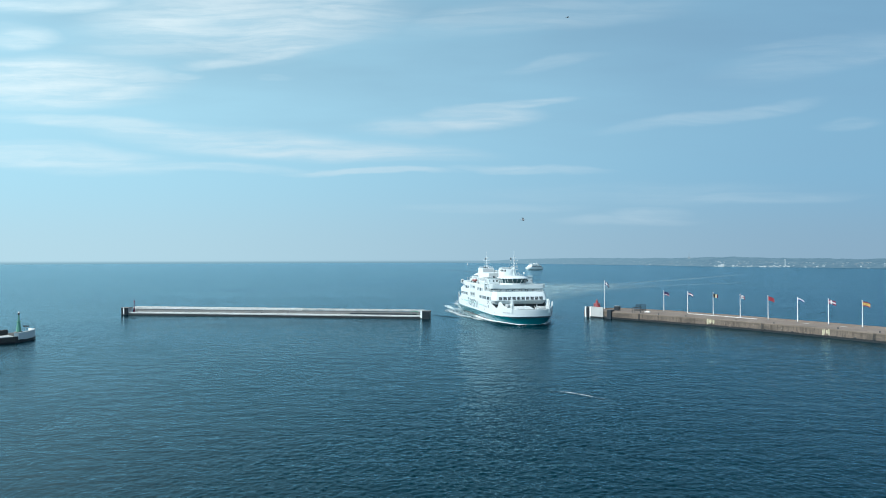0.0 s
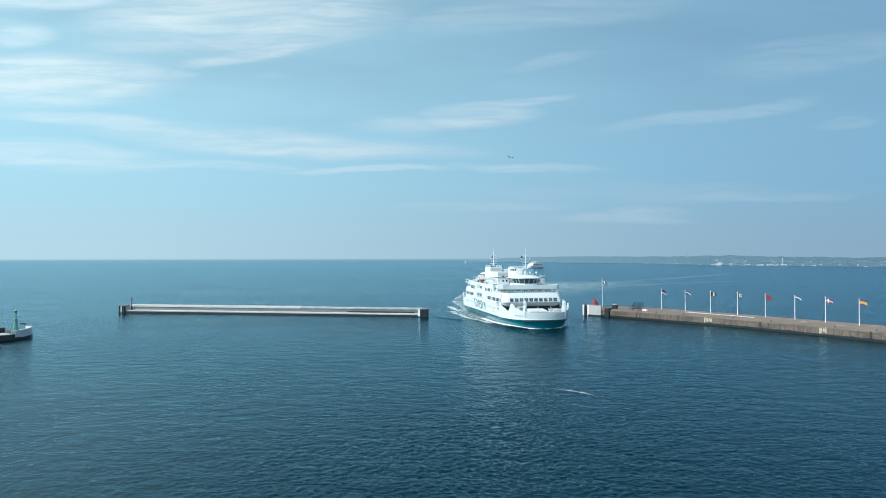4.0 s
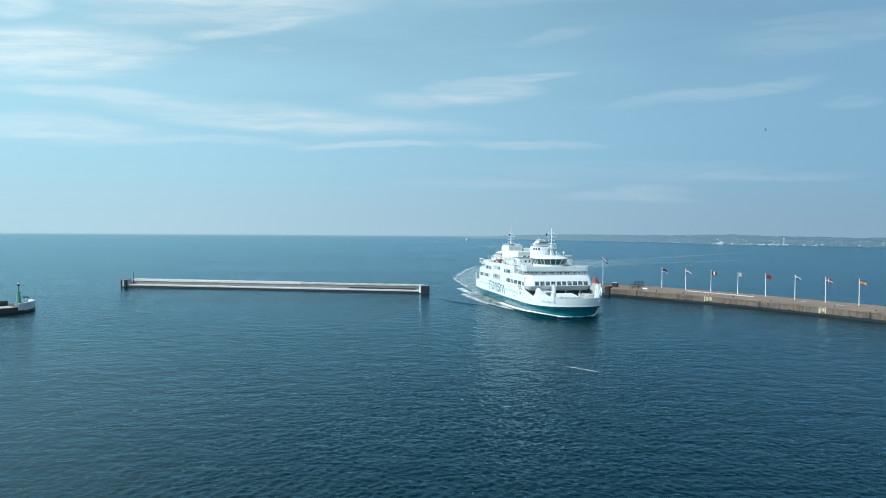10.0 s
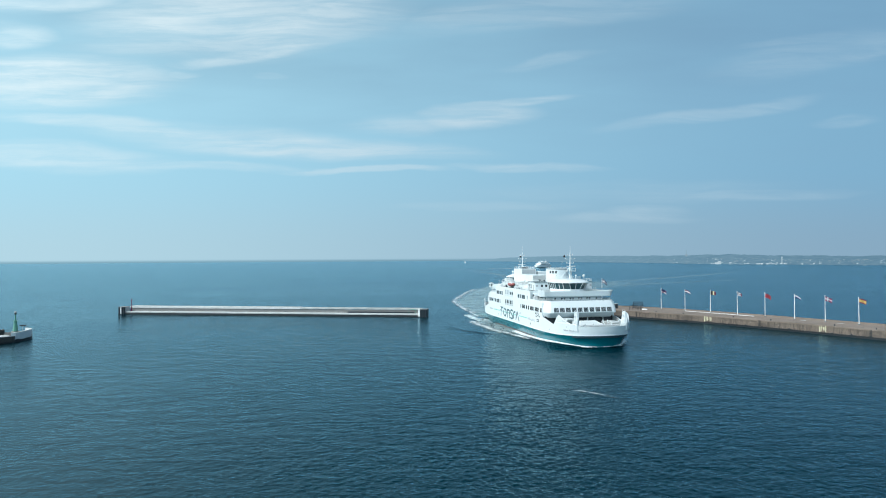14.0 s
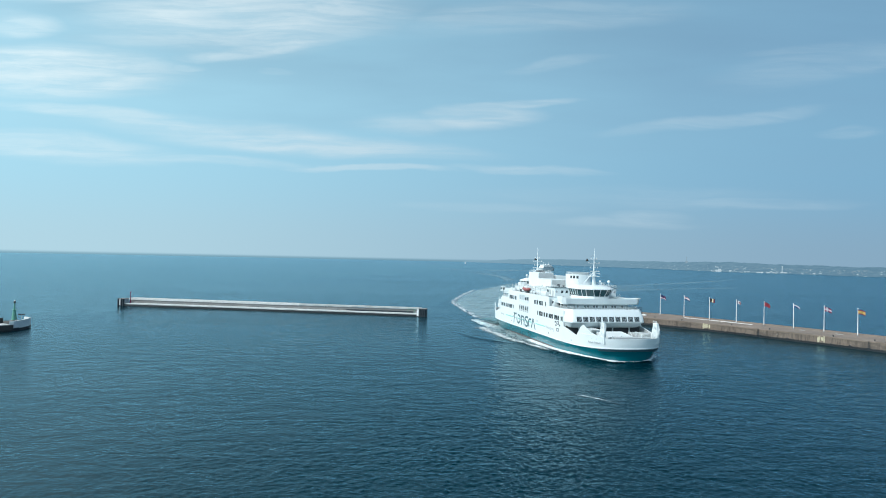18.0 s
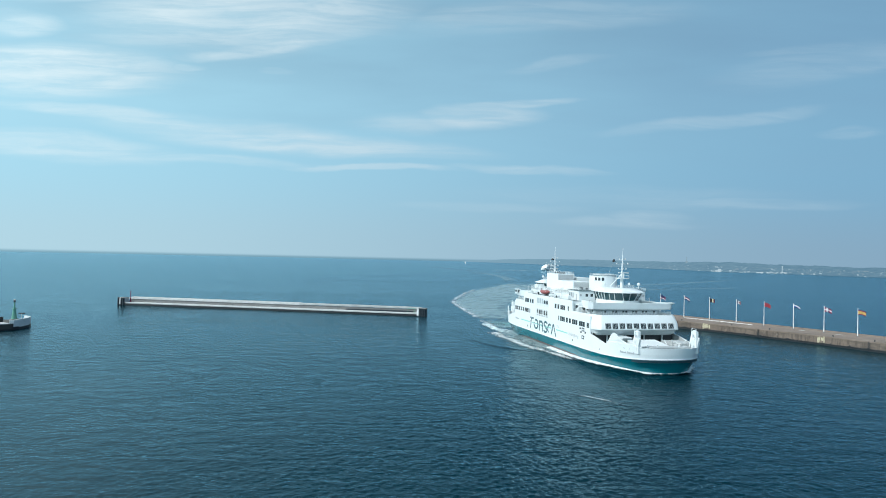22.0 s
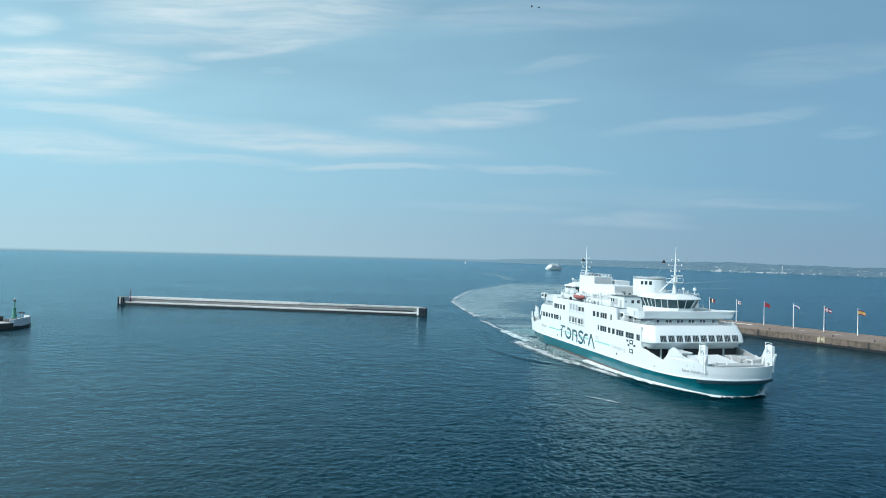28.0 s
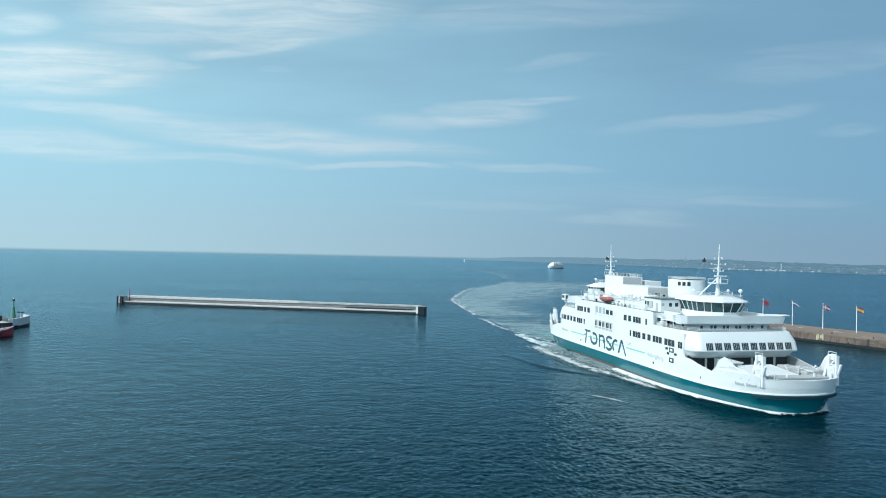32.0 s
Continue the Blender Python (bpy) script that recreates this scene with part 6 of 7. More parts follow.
# ---------------------------------------------------------------- the mole with the green beacon
def build_mole():
    mole = thing("mole", "stone mole with a rounded white end wall", "mole", kind="structure")
    near = [(-157.0, 236.6), (-157.4, 227.4), (-162.5, 218.5), (-185.0, 186.0), (-215.0, 142.0)]
    rear = [(-161.0, 242.0), (-170.0, 241.0), (-205.0, 205.0), (-245.0, 155.0)]
    bm = bmesh.new()
    prism(bm, near + rear[::-1], -3.0, 2.3)
    part("core", bm, "darkquay", mole)
    bm = bmesh.new()
    prism(bm, [(x + 0.25, y - 0.2) for x, y in near] + rear[::-1], -3.0, 0.6)
    part("weed_line", bm, "weed", mole)
    # end wall, a curved white screen
    pts = [(-158.4, 228.2), (-157.2, 229.0), (-156.8, 231.0), (-156.7, 233.5), (-157.0, 236.8), (-158.6, 240.4), (-162.0, 242.6)]
    n = len(pts)
    for k in range(n - 1):
        (x0, y0), (x1, y1) = pts[k], pts[k + 1]
        d = Vector((x1 - x0, y1 - y0, 0)).normalized()
        o = Vector((-d.y, d.x, 0)) * 0.7
        bm = bmesh.new()
        z = 3.55 + 0.06 * k
        loft(bm, [[(x0, y0, 0.25), (x0, y0, z), (x0 + o.x, y0 + o.y, z), (x0 + o.x, y0 + o.y, 0.25)], [(x1, y1, 0.25), (x1, y1, z + 0.06), (x1 + o.x, y1 + o.y, z + 0.06), (x1 + o.x, y1 + o.y, 0.25)]], True, (True, True))
        part("end_wall_panel", bm, "offwhite", mole, "pale painted concrete end wall")
        low = 1.0 + 0.12 * math.sin(k * 2.1)
        out = o * -0.12
        bm = bmesh.new()
        loft(bm, [[(x + out.x, y + out.y, -1.5), (x + out.x, y + out.y, low), (x + o.x, y + o.y, low), (x + o.x, y + o.y, -1.5)] for x, y in ((x0, y0), (x1, y1))], True, (True, True))
        part("wet_foot", bm, "weed", mole, "dark wet foot of the end wall")
    # deck blocks and back parapet
    rnd = random.Random(3)
    for k in range(10):
        (x0, y0), (x1, y1) = between(near[1:], k * 0.3), between(near[1:], k * 0.3 + 0.29)
        bm = bmesh.new()
        prism(bm, [(x0, y0), (x1, y1), (x1 - 5.5, y1 + 4.0), (x0 - 5.5, y0 + 4.0)], 2.3, 2.5 + rnd.uniform(0, 0.06))
        part("deck_slab", bm, "palewall", mole)
        bm = bmesh.new()
        prism(bm, [(x0 - 6.2, y0 + 5.0), (x1 - 6.2, y1 + 5.0), (x1 - 7.4, y1 + 5.9), (x0 - 7.4, y0 + 5.9)], 2.3, 4.3)
        part("parapet_block", bm, "darkquay", mole)
    ob = thing("green_beacon", "slim green beacon tower with a dark lantern on the mole", "beacon", at=(-162.6, 236.8, 2.3))
    bm = bmesh.new()
    rod(bm, (0, 0, 0), (0, 0, 0.9), 1.5, 1.4, 12)
    part("plinth", bm, "concrete", ob)
    bm = bmesh.new()
    rod(bm, (0, 0, 0.9), (0, 0, 4.6), 0.95, 0.50, 10)
    part("tower", bm, "beacongreen", ob)
    bm = bmesh.new()
    rod(bm, (0, 0, 4.6), (0, 0, 4.85), 0.95, seg=10)
    part("gallery", bm, "beacongreen", ob)
    bm = bmesh.new()
    rod(bm, (0, 0, 4.85), (0, 0, 7.2), 0.28, 0.22, 8)
    part("stem", bm, "beacongreen", ob)
    bm = bmesh.new()
    ball(bm, (0, 0, 7.6), 0.46, 1.1, 10)
    lamp = part("lantern", bm, "dark", ob, "dark lantern at the top")
    part("lantern_cap", ball(bmesh.new(), (0, 0, 8.1), 0.34, 0.7, 10), "pole", lamp, "white cap")
    ob = thing("sign_board", "small dark board on a post on the mole", "sign", at=(-158.6, 235.0, 2.3))
    bm = bmesh.new()
    rod(bm, (0, 0, 0), (0, 0, 3.2), 0.08, seg=6)
    part("post", bm, "greypaint", ob)
    part("board", boxes((-1.2, 1.2, -0.06, 0.06, 2.9, 3.4)), "dark", ob)
    for x, y, hgt in ((-164.5, 223.0, 1.3), (-168.0, 220.5, 0.9)):
        ob = thing("deck_locker", "grey locker on the mole", "locker", "lockers on the mole", at=(x, y, 2.5), turn=-55)
        part("body", boxes((-0.9, 0.9, -0.6, 0.6, 0, hgt), bevel=0.05), "greypaint", ob)
        part("lid", boxes((-0.95, 0.95, -0.65, 0.65, hgt, hgt + 0.1)), "offwhite", ob)


build_mole()


# ---------------------------------------------------------------- other craft
def hull_rings(length, beam, depth, sheer, n=15, transom=0.6):
    rings = []
    for i in range(n):
        t = i / (n - 1)
        w = beam / 2 * min(1.0, (transom + (1 - transom) * min(1, t * 3))) * (1 - max(0, (t - 0.55) / 0.45) ** 2.2)
        w = max(w, 0.03)
        x = -length / 2 + length * t
        top = depth + sheer * max(0, (t - 0.4) / 0.6) ** 2 + 0.3 * sheer * max(0, 0.25 - t)
        rings.append([(x, w, top), (x, w * 0.92, 0.3 * depth), (x, w * 0.45, -0.6), (x, -w * 0.45, -0.6), (x, -w * 0.92, 0.3 * depth), (x, -w, top)])
    return rings


def build_red_boat():
    ob = thing("red_workboat", "dark red workboat with a white deckhouse, moving slowly", "boat")
    bm = bmesh.new()
    loft(bm, hull_rings(17, 5.0, 1.9, 1.3), True, (True, True))
    part("hull", bm, "redhull", ob)
    bm = bmesh.new()
    for s in (-1, 1):
        loft(bm, [[(x, s * y + dy, z + dz) for dy, dz in ((-0.1, 0), (0.1, 0), (0.1, 0.18), (-0.1, 0.18))] for x, y, z in [r[0] for r in hull_rings(17, 5.0, 1.9, 1.3)]], True, (True, True))
    part("gunwale", bm, "white", ob)
    part("deckhouse", boxes((-5.0, 0.6, -1.6, 1.6, 1.6, 4.3), bevel=0.15), "white", ob)
    part("wheelhouse", boxes((-2.6, 0.4, -1.3, 1.3, 4.3, 6.2), bevel=0.15), "white", ob)
    part("window_band", boxes((-2.4, 0.46, -1.34, 1.34, 5.1, 5.8)), "glass", ob)
    bm = bmesh.new()
    rod(bm, (-1.2, 0, 6.2), (-1.2, 0, 9.5), 0.1, 0.05, 7)
    rod(bm, (-1.2, -0.9, 8.2), (-1.2, 0.9, 8.2), 0.04, seg=5)
    part("mast", bm, "offwhite", ob)
    bm = bmesh.new()
    for k in range(6):
        x = 1.6 + k * 1.0
        w = 2.3 * (1 - max(0, ((x + 8.5) / 17 - 0.55) / 0.45) ** 2.2)
        for s in (-1, 1):
            rod(bm, (x, s * w, 2.2), (x, s * w, 3.6), 0.05, seg=5)
    part("rail_post", bm, "offwhite", ob)
    bm = boxes((1.4, 3.2, -0.7, 0.7, 1.8, 2.9), (4.4, 5.4, -0.5, 0.5, 2.0, 2.8), bevel=0.1)
    part("winch", bm, "offwhite", ob)
    for x in (-5, -2, 1, 4):
        bm = bmesh.new()
        bmesh.ops.create_uvsphere(bm, u_segments=8, v_segments=6, radius=0.35, matrix=Matrix.Translation((x, -2.45, 1.2)))
        part("fender", bm, "dark", ob)
    return ob


red_boat = build_red_boat()


def build_far_ferry():
    """A sister ferry far out."""
    ob = thing("distant_ferry", "small white car ferry far out under way", "ferry")
    bm = bmesh.new()
    rings = []
    for z, xe, be, p in ((-1, 30, 8, 5), (1.6, 31, 9, 6)):
        rings.append([(xe * math.copysign(abs(math.cos(a)) ** (2 / p), math.cos(a)), be * math.sin(a), z) for a in [2 * math.pi * (k + 0.5) / 48 for k in range(48)]])
    loft(bm, rings, True, (True, True))
    part("lower_hull", bm, "green", ob)
    bm = bmesh.new()
    rings = []
    for z, xe, be, p in ((1.6, 31, 9, 6), (7.0, 31.5, 9.2, 8)):
        rings.append([(xe * math.copysign(abs(math.cos(a)) ** (2 / p), math.cos(a)), be * math.sin(a), z) for a in [2 * math.pi * (k + 0.5) / 48 for k in range(48)]])
    loft(bm, rings, True, (True, True))
    part("upper_hull", bm, "white", ob)
    part("superstructure", boxes((-21, 21, -9, 9, 7.0, 11.5), bevel=0.5), "white", ob)
    part("boat_deck_house", boxes((-17, 17, -8, 8, 11.5, 14.0), bevel=0.4), "white", ob)
    part("window_band", boxes((-20, 21.1, -9.05, 9.05, 9.2, 10.3)), "glass", ob)
    for e in (-1, 1):
        br = part("bridge", boxes((*sorted((e * 8, e * 15)), -5, 5, 14.0, 17.0), bevel=0.5), "white", ob)
        part("bridge_window", boxes((*sorted((e * 7.9, e * 15.1)), -5.1, 5.1, 15.2, 16.2)), "glass", br)
        bm = bmesh.new()
        rod(bm, (e * 11, 0, 17), (e * 11, 0, 23), 0.4, 0.2, 6)
        part("mast", bm, "white", ob)
    part("funnel", boxes((-4, 4, -3, 3, 14.0, 18.5), bevel=0.6), "white", ob)
    return ob


far_ferry = build_far_ferry()


def build_sailboat():
    ob = thing("sailing_boat", "tiny white sailing boat near the horizon", "sailing boat", at=(118, 3300, 0), turn=8)
    ob.scale = (0.62, 0.62, 0.62)
    bm = bmesh.new()
    loft(bm, [[(x * 1.4, y * 1.4, z) for x, y, z in r] for r in hull_rings(11, 3.4, 1.2, 0.5, 9)], True, (True, True))
    part("hull", bm, "white", ob)
    bm = bmesh.new()
    rod(bm, (0.6, 0, 1.0), (0.6, 0, 19.0), 0.14, 0.08, 6)
    part("mast", bm, "steel", ob)
    bm = bmesh.new()
    loft(bm, [[(0.4, -0.1, 2.4), (-5.8, 0.3, 2.4), (0.4, -0.1, 18.4)], [(0.4, 0.0, 2.4), (-5.8, 0.4, 2.4), (0.4, 0.0, 18.4)]], True, (True, True))
    part("mainsail", bm, "pole", ob)
    bm = bmesh.new()
    loft(bm, [[(0.9, 0.1, 17.0), (7.0, 0.0, 1.6), (1.2, 0.9, 2.0)], [(0.9, 0.2, 17.0), (7.0, 0.1, 1.6), (1.2, 1.0, 2.0)]], True, (True, True))
    part("jib", bm, "pole", ob)


build_sailboat()


# ---------------------------------------------------------------- gulls
def build_gull(dip):
    ob = thing("gull", "dark-winged gull in gliding flight", "bird", "gulls")
    bm = bmesh.new()
    rings = []
    for x, r in ((-0.34, 0.01), (-0.2, 0.05), (-0.05, 0.085), (0.1, 0.085), (0.2, 0.05), (0.26, 0.045), (0.31, 0.02), (0.36, 0.004)):
        rings.append([(x, r * math.cos(a), r * math.sin(a)) for a in [math.pi * k / 4 for k in range(8)]])
    loft(bm, rings, True, (True, True))
    part("body", bm, "gullbelly", ob)
    bm = bmesh.new()
    prism(bm, [(-0.28, -0.03), (-0.28, 0.03), (-0.48, 0.09), (-0.48, -0.09)], -0.01, 0.01)
    part("tail", bm, "gullbelly", ob)
    wings = []
    for s in (-1, 1):
        bm = bmesh.new()
        loft(bm, [[(0.11, 0, 0.0), (-0.13, 0, 0.0), (-0.13, 0, 0.025), (0.11, 0, 0.03)], [(0.16, s * 0.34, 0.09), (-0.08, s * 0.34, 0.07), (-0.08, s * 0.34, 0.09), (0.16, s * 0.34, 0.11)],
                  [(0.0, s * 0.72, 0.03 - dip), (-0.10, s * 0.72, 0.02 - dip), (-0.10, s * 0.72, 0.03 - dip), (0.0, s * 0.72, 0.045 - dip)]], True, (True, True))
        w = part("wing", bm, "gull", ob)
        wings.append((w, s))
    return ob, wings


gulls = [build_gull(d) for d in (0.03, 0.05, 0.02, 0.06)]


# ---------------------------------------------------------------- foam and wake
def smooth_line(pts, n):
    out = []
    for i in range(len(pts) - 1):
        p0, p1, p2, p3 = pts[max(i - 1, 0)], pts[i], pts[i + 1], pts[min(i + 2, len(pts) - 1)]
        for k in range(n):
            t = k / n
            out.append(tuple(0.5 * (2 * b + (c - a) * t + (2 * a - 5 * b + 4 * c - d) * t * t + (3 * b - a - 3 * c + d) * t ** 3) for a, b, c, d in zip(p0, p1, p2, p3)))
    out.append(pts[-1])
    return out


def offset(line, d):
    out = []
    for i, (x, y) in enumerate(line):
        a, b = line[max(i - 1, 0)], line[min(i + 1, len(line) - 1)]
        v = Vector((b[0] - a[0], b[1] - a[1])).normalized()
        w = d(i) if callable(d) else d
        out.append((x - v.y * w, y + v.x * w))
    return out


def waterline(x, z=0.0):
    """Half breadth of the hull at a height above the water."""
    return (12.9 + 0.34 * z) * max(0.0, 1 - (abs(x) / (53.2 + 0.57 * z)) ** (5.2 + 0.87 * z)) ** 0.5


def swell_height(x):
    """How far the water climbs up the moving hull."""
    if x > 46:
        return 1.10 * max(0.0, 1 - ((x - 46) / 9.5) ** 2)
    return 0.25 + 0.85 * math.exp(-((46 - x) / 17.0) ** 2)


def build_wash():
    """Water and foam that run along with the ferry."""
    bm = bmesh.new()
    for s in (-1, 1):
        xs = [54.4 - 0.4 * k for k in range(8)] + [51.0 - 1.5 * k for k in range(62)]
        rows = []
        for x in xs:
            h = swell_height(x) * min(1.0, (x + 42) / 12 if x < -30 else 1.0)
            w = waterline(x, max(0.0, h))
            rows.append([(x, s * max(0.0, w - 1.4), h), (x, s * (w + 0.2), h), (x + 0.2, s * (w + 1.4), 0.66 * h), (x + 0.3, s * (w + 2.8), 0.24 * h), (x + 0.4, s * (w + 5.0), -0.25)])
        loft(bm, rows if s < 0 else [r[::-1] for r in rows], close=False)
    swell = solid("bow_swell", bm, "sea", "smooth water heaped up along the ferry's side", "wave", kind="stuff")
    bm = bmesh.new()
    for s in (-1, 1):
        xs = [53.6, 53.2, 52.6, 51.8] + [50.6 - 1.3 * k for k in range(40)]
        inner = [(x, s * (waterline(x, swell_height(x) + 0.1) + 0.06), swell_height(x) + 0.10) for x in xs]
        outer = [(x + 0.7, s * (waterline(x, swell_height(x)) + 3.0 + 0.05 * k), 0.42 * swell_height(x) + 0.14) for k, x in enumerate(xs)]
        apron(bm, inner, outer)
    tip = [-8, -5, -2, 2, 5, 8]
    apron(bm, [(53.0 - 0.02 * y * y, y, 0.7) for y in tip], [(55.6 - 0.03 * y * y, y, 0.16) for y in tip])
    bow = solid("bow_wave", bm, "bowfoam", "white foam thrown up along the ferry's bow", "foam", kind="stuff")
    bm = bmesh.new()
    for s in (-1, 1):
        xs = [36 - 2.0 * k for k in range(43)]
        def lane(x, a, b):
            return s * (a + (b - a) * min(1.0, max(0.0, (30 - x) / 34.0)))
        crest = [(x, lane(x, 15.4, 21.6) + 0.35 * math.sin(x * 0.7), 0.22) for x in xs]
        apron(bm, crest, [(x + 0.4, lane(x, 17.4, 25.4), 0.16) for x in xs])
        apron(bm, [(x, y + s * 0.3, 0.24) for x, y, z in crest], [(x, lane(x, 13.9, 16.2), 0.34 if x > 0 else 0.26) for x in xs])
    side = solid("side_wash", bm, "wash", "broken pale wash trailing along the hull", "foam", kind="stuff")
    bm = bmesh.new()
    for s in (-1, 1):
        xs = [-36 - 2.2 * k for k in range(19)]
        edge = [(x, s * (18.2 - 0.02 * (-36 - x) + 0.4 * math.sin(x * 0.45)), 0.20) for x in xs]
        apron(bm, edge, [(x, s * (7.0 + 0.02 * (-36 - x)), 0.18) for x in xs])
        apron(bm, [(x, y - s * 0.4, 0.21) for x, y, z in edge], [(x, y + s * 1.6, 0.17) for x, y, z in edge])
    stern = solid("stern_churn", bm, "sternfoam", "churned white foam at the ferry's quarter", "foam", kind="stuff")
    bm = bmesh.new()
    xs = [-44 - 2.5 * k for k in range(20)]
    for s in (-1, 1):
        apron(bm, [(x, s * 0.05, 0.15) for x in xs], [(x, s * (16.0 + 1.2 * math.sin(x * 0.3)), 0.15) for x in xs])
    trail = solid("stern_wash", bm, "sternwash", "turquoise churned water close astern of the ferry", "wake", kind="stuff")
    # pale band on the water along the hull
    bm = bmesh.new()
    xs = [30 - 2.5 * k for k in range(36)]
    for s in (-1, 1):
        wide = [min(1.0, max(0.0, (32 - x) / 40.0)) for x in xs]
        apron(bm, [(x, s * (waterline(x) + 0.1), 0.30 if x > -30 else 0.20) for x in xs], [(x, s * (waterline(x) + 2.0 + 7.5 * w), 0.12) for x, w in zip(xs, wide)])
    pale = solid("hull_slick", bm, "hullslick", "pale water beside the ferry's hull", "wake", kind="stuff")
    # one long diverging wave off the shoulder
    bm = bmesh.new()
    line = smooth_line([(12, -21.0), (7, -25.5), (1.5, -29.6), (-5, -32.4), (-16, -34.4), (-26, -36.4)], 6)
    rows = []
    n = len(line)
    inside, outside = offset(line, 3.2), offset(line, -2.0)
    for i in range(n):
        h = 0.42 * math.sin(math.pi * min(1.0, (i + 0.5) / n * 1.02)) ** 0.6
        (a, b), (c, d), (e, f) = inside[i], line[i], outside[i]
        rows.append([(a, b, -0.25), ((a + c) / 2, (b + d) / 2, h * 0.55), (c, d, h), ((c + e) / 2, (d + f) / 2, h * 0.25), (e, f, -0.25)])
    if (Vector((inside[0][0], inside[0][1], 0)) - Vector((line[0][0], line[0][1], 0))).cross(Vector((line[1][0] - line[0][0], line[1][1] - line[0][1], 0))).z > 0:
        rows = [r[::-1] for r in rows]
    loft(bm, rows, close=False)
    ridge = solid("side_wave", bm, "sea", "long low wave running off the ferry's shoulder", "wave", kind="stuff")
    for ob in (swell, ridge):
        ob.data.polygons.foreach_set("use_smooth", [True] * len(ob.data.polygons))
    return bow, side, stern, swell, ridge, trail, pale


bow_wave, side_wash, stern_churn, bow_swell, side_wave, stern_wash, hull_slick = build_wash()


def wake_line():
    """Outer edge of the curved wake, from far out to the berth side."""
    return [(46, 1334), (75, 1220), (92, 1040), (85, 869), (53, 696), (26, 589), (10, 483), (5, 430), (6, 406), (9, 375), (13, 340), (17, 310), (23.5, 270), (29.5, 250), (35, 235), (39, 224)]


wake_pieces = []


def build_wake():
    line = [(x + 0.9 * math.sin(k * 1.9) * math.sin(k * 0.53 + 1), y) for k, (x, y) in enumerate(smooth_line(wake_line(), 8))]
    old = [p for p in line if 300 < p[1] < 640]
    bm = bmesh.new()
    ribbon(bm, old, offset(old, lambda i: 15.0 - 4.0 * min(1.0, i / 60)), 0.14)
    solid("wake_edge", bm, "edge", "curved thin edge of foam left by the turning ferry", "foam", kind="stuff")
    arc = [p for p in line if 280 < p[1] < 900]
    bm = bmesh.new()
    right = [(x + 58 + 0.50 * max(0.0, y - 380), y) for x, y in arc]
    ribbon(bm, offset(arc, 1.2), right, 0.12)
    solid("wake_slick", bm, "slick", "pale churned water inside the ferry's curved wake", "wake", kind="stuff")
    fars = [p for p in line if p[1] > 800]
    bm = bmesh.new()
    ribbon(bm, fars, offset(fars, 26), 0.12)
    solid("far_wake_slick", bm, "churn", "faint pale wake far out", "wake", kind="stuff")
    new_part = [p for p in line if p[1] <= 306]
    size = 6
    for k in range(0, len(new_part) - 2, size):
        piece = new_part[k:k + size + 1]
        if len(piece) < 3:
            continue
        mid = piece[len(piece) // 2]
        bm = bmesh.new()
        ribbon(bm, piece, offset(piece, 8.0), 0.14)
        wake_pieces.append((solid("wake_foam", bm, "newedge", "fresh broken foam astern of the ferry", "foam", kind="stuff"), mid[1]))
        bm = bmesh.new()
        ribbon(bm, offset(piece, 1.2), [(x + 50, y) for x, y in piece], 0.12)
        wake_pieces.append((solid("wake_water", bm, "newslick", "pale churned water astern of the ferry", "wake", kind="stuff"), mid[1]))


build_wake()


def build_streaks():
    bm = bmesh.new()
    a = smooth_line([(107, 640), (223, 760), (300, 850), (384, 948), (620, 1250)], 8)
    ribbon(bm, a, offset(a, 22), 0.03)
    b = smooth_line([(121, 589), (240, 690), (400, 800)], 8)
    ribbon(bm, b, offset(b, 14), 0.03)
    c = smooth_line([(-60, 1900), (60, 1500), (130, 1300)], 8)
    ribbon(bm, c, offset(c, 25), 0.03)
    d = smooth_line([(84.4, 224.2), (97.4, 212.7), (110.3, 201.1), (120.8, 191.8)], 8)
    solid("old_wakes", bm, "churn", "faint pale streaks of old wakes on the sea", "wake", kind="stuff")
    bm = bmesh.new()
    ribbon(bm, d, offset(d, 3.0), 0.12)
    solid("faint_streak", bm, "faint", "faint broken slick on the harbour water", "wake", kind="stuff")
    bm = bmesh.new()
    s = smooth_line([(-4.2, 2.2), (0, 0), (3.0, -1.9), (7.0, -6.0), (12.0, -13.2)], 8)
    ribbon(bm, offset(s, -0.1), offset(s, lambda i: 1.3 - 0.4 * (i / 32)), 0.16)
    ribbon(bm, offset(s, 0.1), offset(s, lambda i: -0.8 + 0.3 * (i / 32)), 0.17)
    return solid("foam_streak", bm, "streak", "short white streak of foam on the harbour water", "foam", kind="stuff")


foam_streak = build_streaks()
bm = bmesh.new()
ribbon(bm, [(-30, -9), (-60, -14), (-120, -24), (-280, -40)], [(-30, 9), (-60, 14), (-120, 24), (-280, 40)], 0.06)
ribbon(bm, [(31, -6), (10, -11), (-30, -15)], [(31, -3), (10, -9), (-30, -9)], 0.06)
far_wake = solid("distant_wake", bm, "edge", "white wake behind the distant ferry", "foam", kind="stuff")


# ---------------------------------------------------------------- what moves
def ferry_pose(t):
    x = 29.52 + 0.8616 * t + 0.00415 * t * t
    y = 337.99 - 5.9517 * t + 0.029155 * t * t
    return pose(x, y, 0, 0, 0, -79.4 + 0.1059 * t - 0.00148 * t * t)


def passing(y):
    """When the ferry's stern has gone by that line."""
    for k in range(321):
        if ferry_pose(k / 10).translation.y + 47 < y:
            return k / 10
    return 32.0


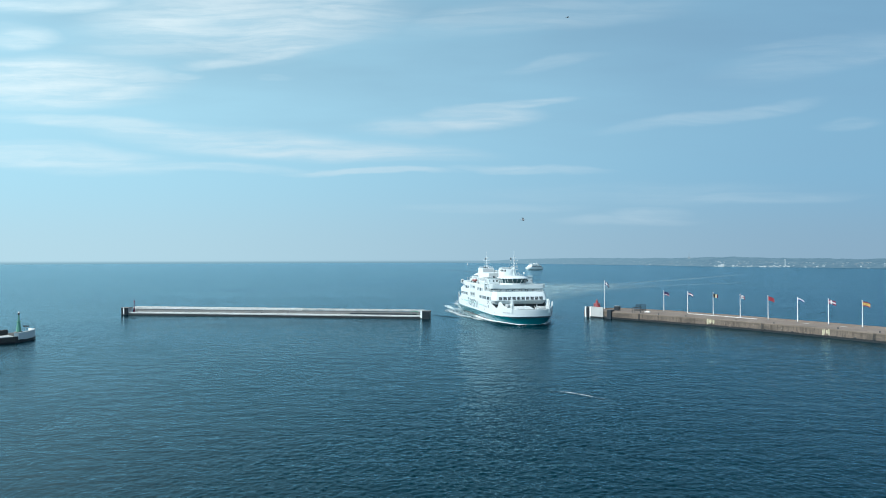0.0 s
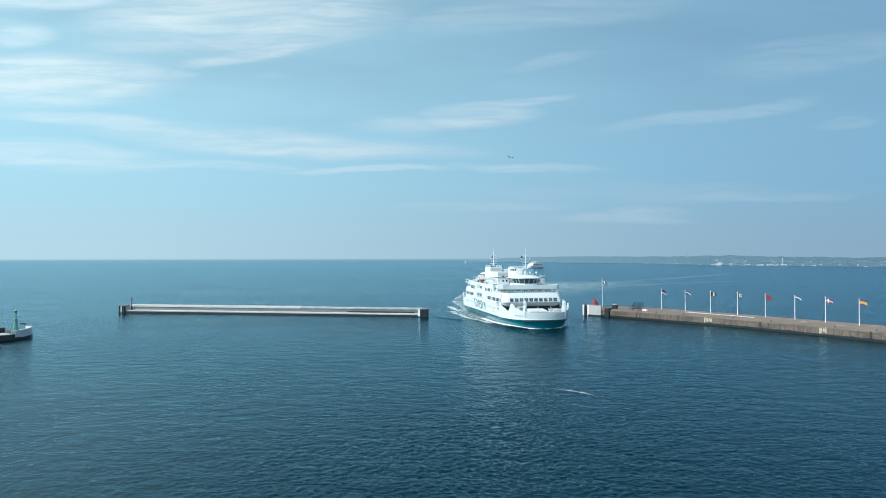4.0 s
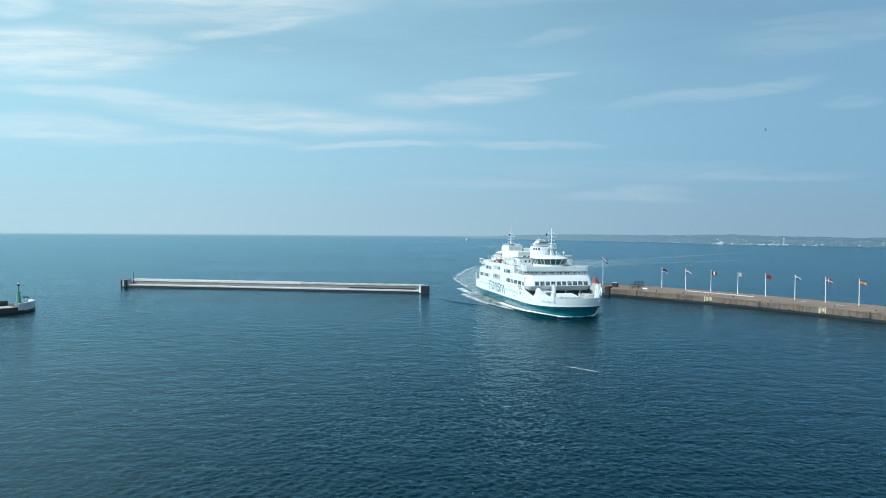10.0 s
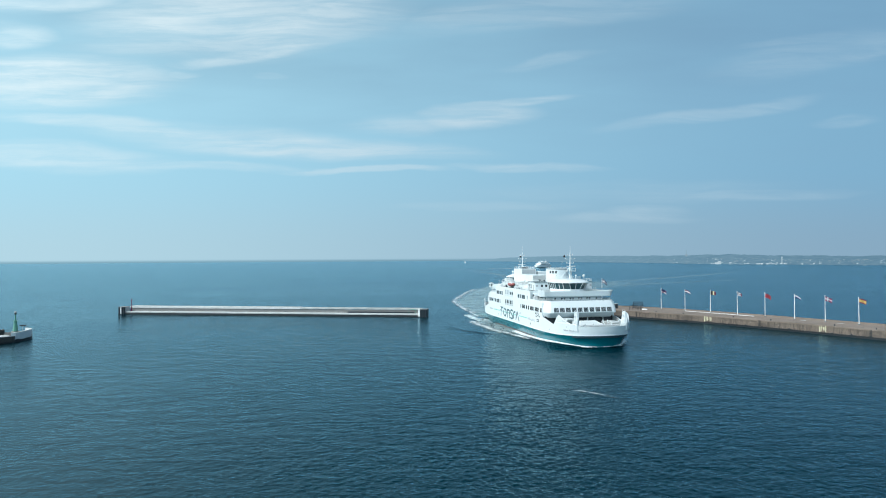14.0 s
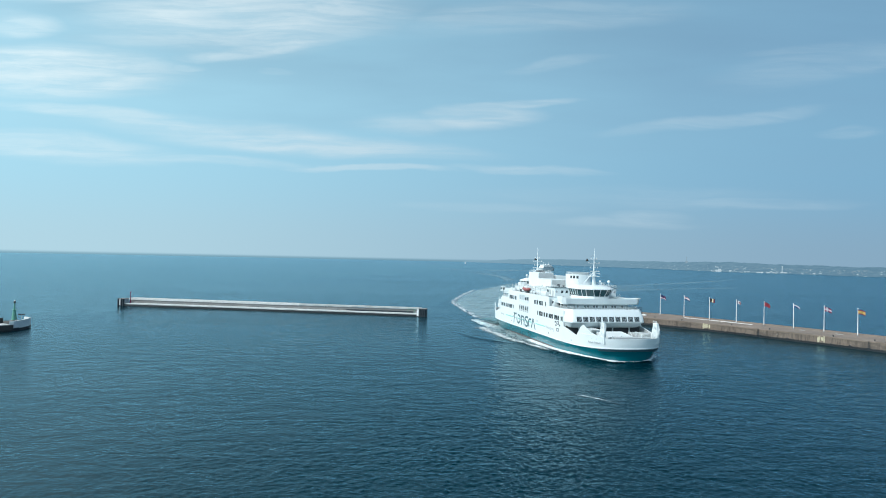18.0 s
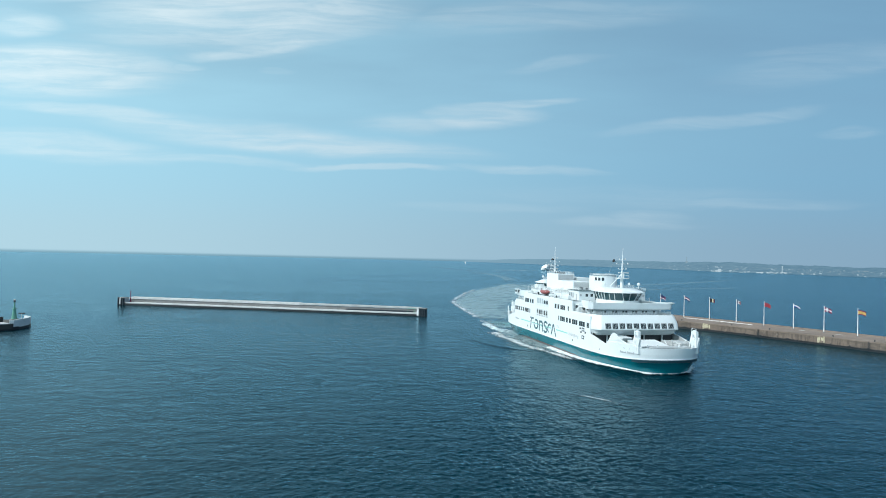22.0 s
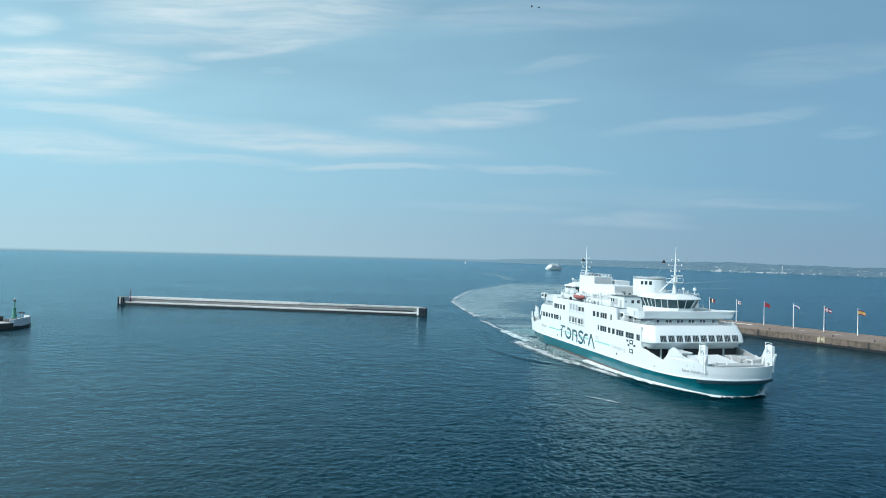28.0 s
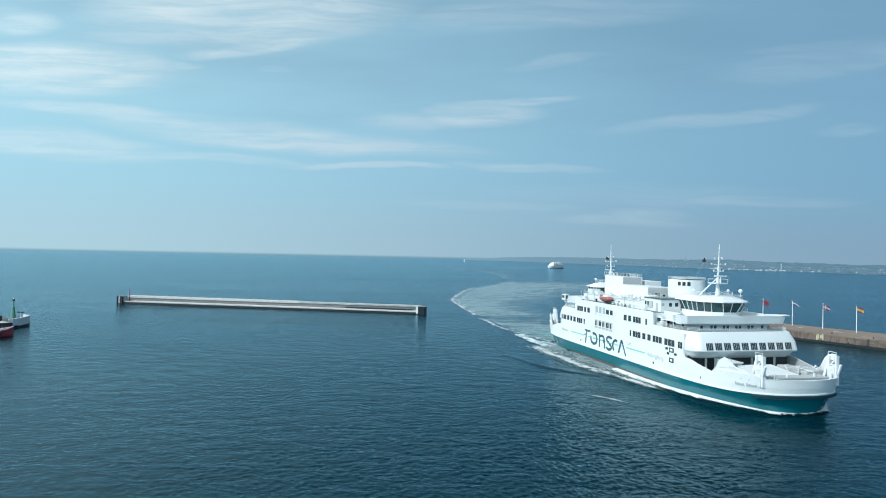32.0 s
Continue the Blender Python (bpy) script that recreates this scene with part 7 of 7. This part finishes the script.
def glide(ob, pts):
    """Key a bird along points, its beak to the way it goes."""
    rows = []
    for i, (t, x, y, z) in enumerate(pts):
        a, b = pts[max(i - 1, 0)], pts[min(i + 1, len(pts) - 1)]
        head = math.degrees(math.atan2(b[2] - a[2], b[1] - a[1]))
        if rows:
            while head - last > 180:
                head -= 360
            while head - last < -180:
                head += 360
            head = max(last - 80, min(last + 80, head))
        last = head
        rows.append((t, pose(x, y, z, 24 + 14 * math.sin(t * 1.3), 0, head)))
    walk(ob, rows)


def motions():
    steps = list(range(33))
    rows = [(t, ferry_pose(t)) for t in steps]
    for ob in (ferry, bow_wave, side_wash, stern_churn, bow_swell, side_wave, stern_wash, hull_slick):
        walk(ob, rows)
    walk(water, [(0, pose(0, 0, 0)), (16, pose(5, -6, 0)), (32, pose(10, -12, 0))])
    for ob, y in wake_pieces:
        t = passing(y)
        keys = [(0, -0.8)] + ([(t - 1.5, -0.8)] if t > 1.6 else []) + ([(t, -0.12)] if t > 0.2 else []) + ([(t + 1.5, 0.0)] if t + 1.5 < 31.9 else []) + [(32, 0.0 if t + 1.5 < 31.9 else -0.05)]
        walk(ob, [(s, pose(0, 0, z)) for s, z in keys])
    path = [(t, pose(248 + 2.55 * t, 1730 + 2.2 * t, 0, 0, 0, 40)) for t in (0, 8, 16, 24, 32)]
    walk(far_ferry, path)
    walk(far_wake, path)
    walk(red_boat, [(t, pose(-148.6 - 0.15 + 0.6 * (t - 32), 203.0 + 0.95 * (t - 32), 0.05 * math.sin(t), 1.5 * math.sin(t * 0.9), 0, 56)) for t in range(0, 33, 4)])
    walk(foam_streak, [(0, pose(25.7, 142.9, 0, 0, 0, 0)), (6, pose(26.4, 143.3, 0, 0, 0, 0)), (13, pose(28.6, 142.3, 0, 0, 0, -2)), (23, pose(31.0, 140.2, 0, 0, 0, -3)), (32, pose(33.0, 138.6, 0, 0, 0, -4))])
    for flag, place, seed in flags:
        walk(flag, [(t, pose(place.x, place.y, place.z, 0, 2.5 * math.sin(t * 2.1 + seed), -22 + 14 * math.sin(t * 1.7 + seed) + 6 * math.sin(t * 3.9 + 2 * seed))) for t in [k * 0.5 for k in range(65)]])
    def near(pts):
        """The same way through the air, close at first and farther off later."""
        out = []
        for t, x, y, z in pts:
            k = 0.72 + 0.38 * min(1.0, max(0.0, (t - 3.0) / 4.0))
            out.append((t, k * x, k * y, 30.47 + k * (z - 30.47)))
        return out
    glide(gulls[0][0], near([(0, 16, 127.5, 38.5), (0.5, 20.5, 127.4, 40.8), (1, 23.7, 127.2, 42.8), (1.5, 25.4, 126.7, 44.6), (2, 25.2, 126.5, 46.4), (2.5, 23.7, 126.6, 48.2), (3, 20.7, 126.9, 49.5), (3.5, 17.5, 127.2, 50.6), (4.5, 9.8, 128, 51.0),
                        (5.2, 5.5, 129.5, 50.2), (5.5, 4.8, 131, 49.7), (6, 5.2, 135, 48.7), (6.5, 8.4, 140, 48.2), (7, 14.2, 146, 48.0), (8, 30, 160, 51), (10, 77, 150, 56), (11, 97, 140, 57.5), (13, 140, 130, 62), (20, 330, 240, 90), (32, 640, 260, 120)]))
    glide(gulls[1][0], [(0, 23.7, 119.1, 77.0), (1, 29, 117, 83), (3, 40, 110, 96), (8, 70, 80, 120), (20, 150, -20, 140), (32, 240, -140, 150)])
    glide(gulls[2][0], [(0, -210, 90, 120), (14, -90, 110, 110), (24, -14, 118, 92), (26.5, 6, 119.5, 84), (28, 15.9, 119.5, 79.2), (29.5, 25, 119, 84), (32, 42, 116, 97)])
    glide(gulls[3][0], [(0, -215, 86, 124), (14, -94, 108, 114), (24, -12, 118, 95), (26.5, 8, 119.5, 86), (28, 17.3, 119.4, 79.0), (29.5, 27, 118, 85), (32, 46, 114, 99)])
    for ob, wings in gulls:
        for w, s in wings:
            walk(w, [(k * 0.4, pose(0, 0, 0, s * (6 + 22 * math.sin(k * 1.57)), 0, 0)) for k in range(81)])


motions()
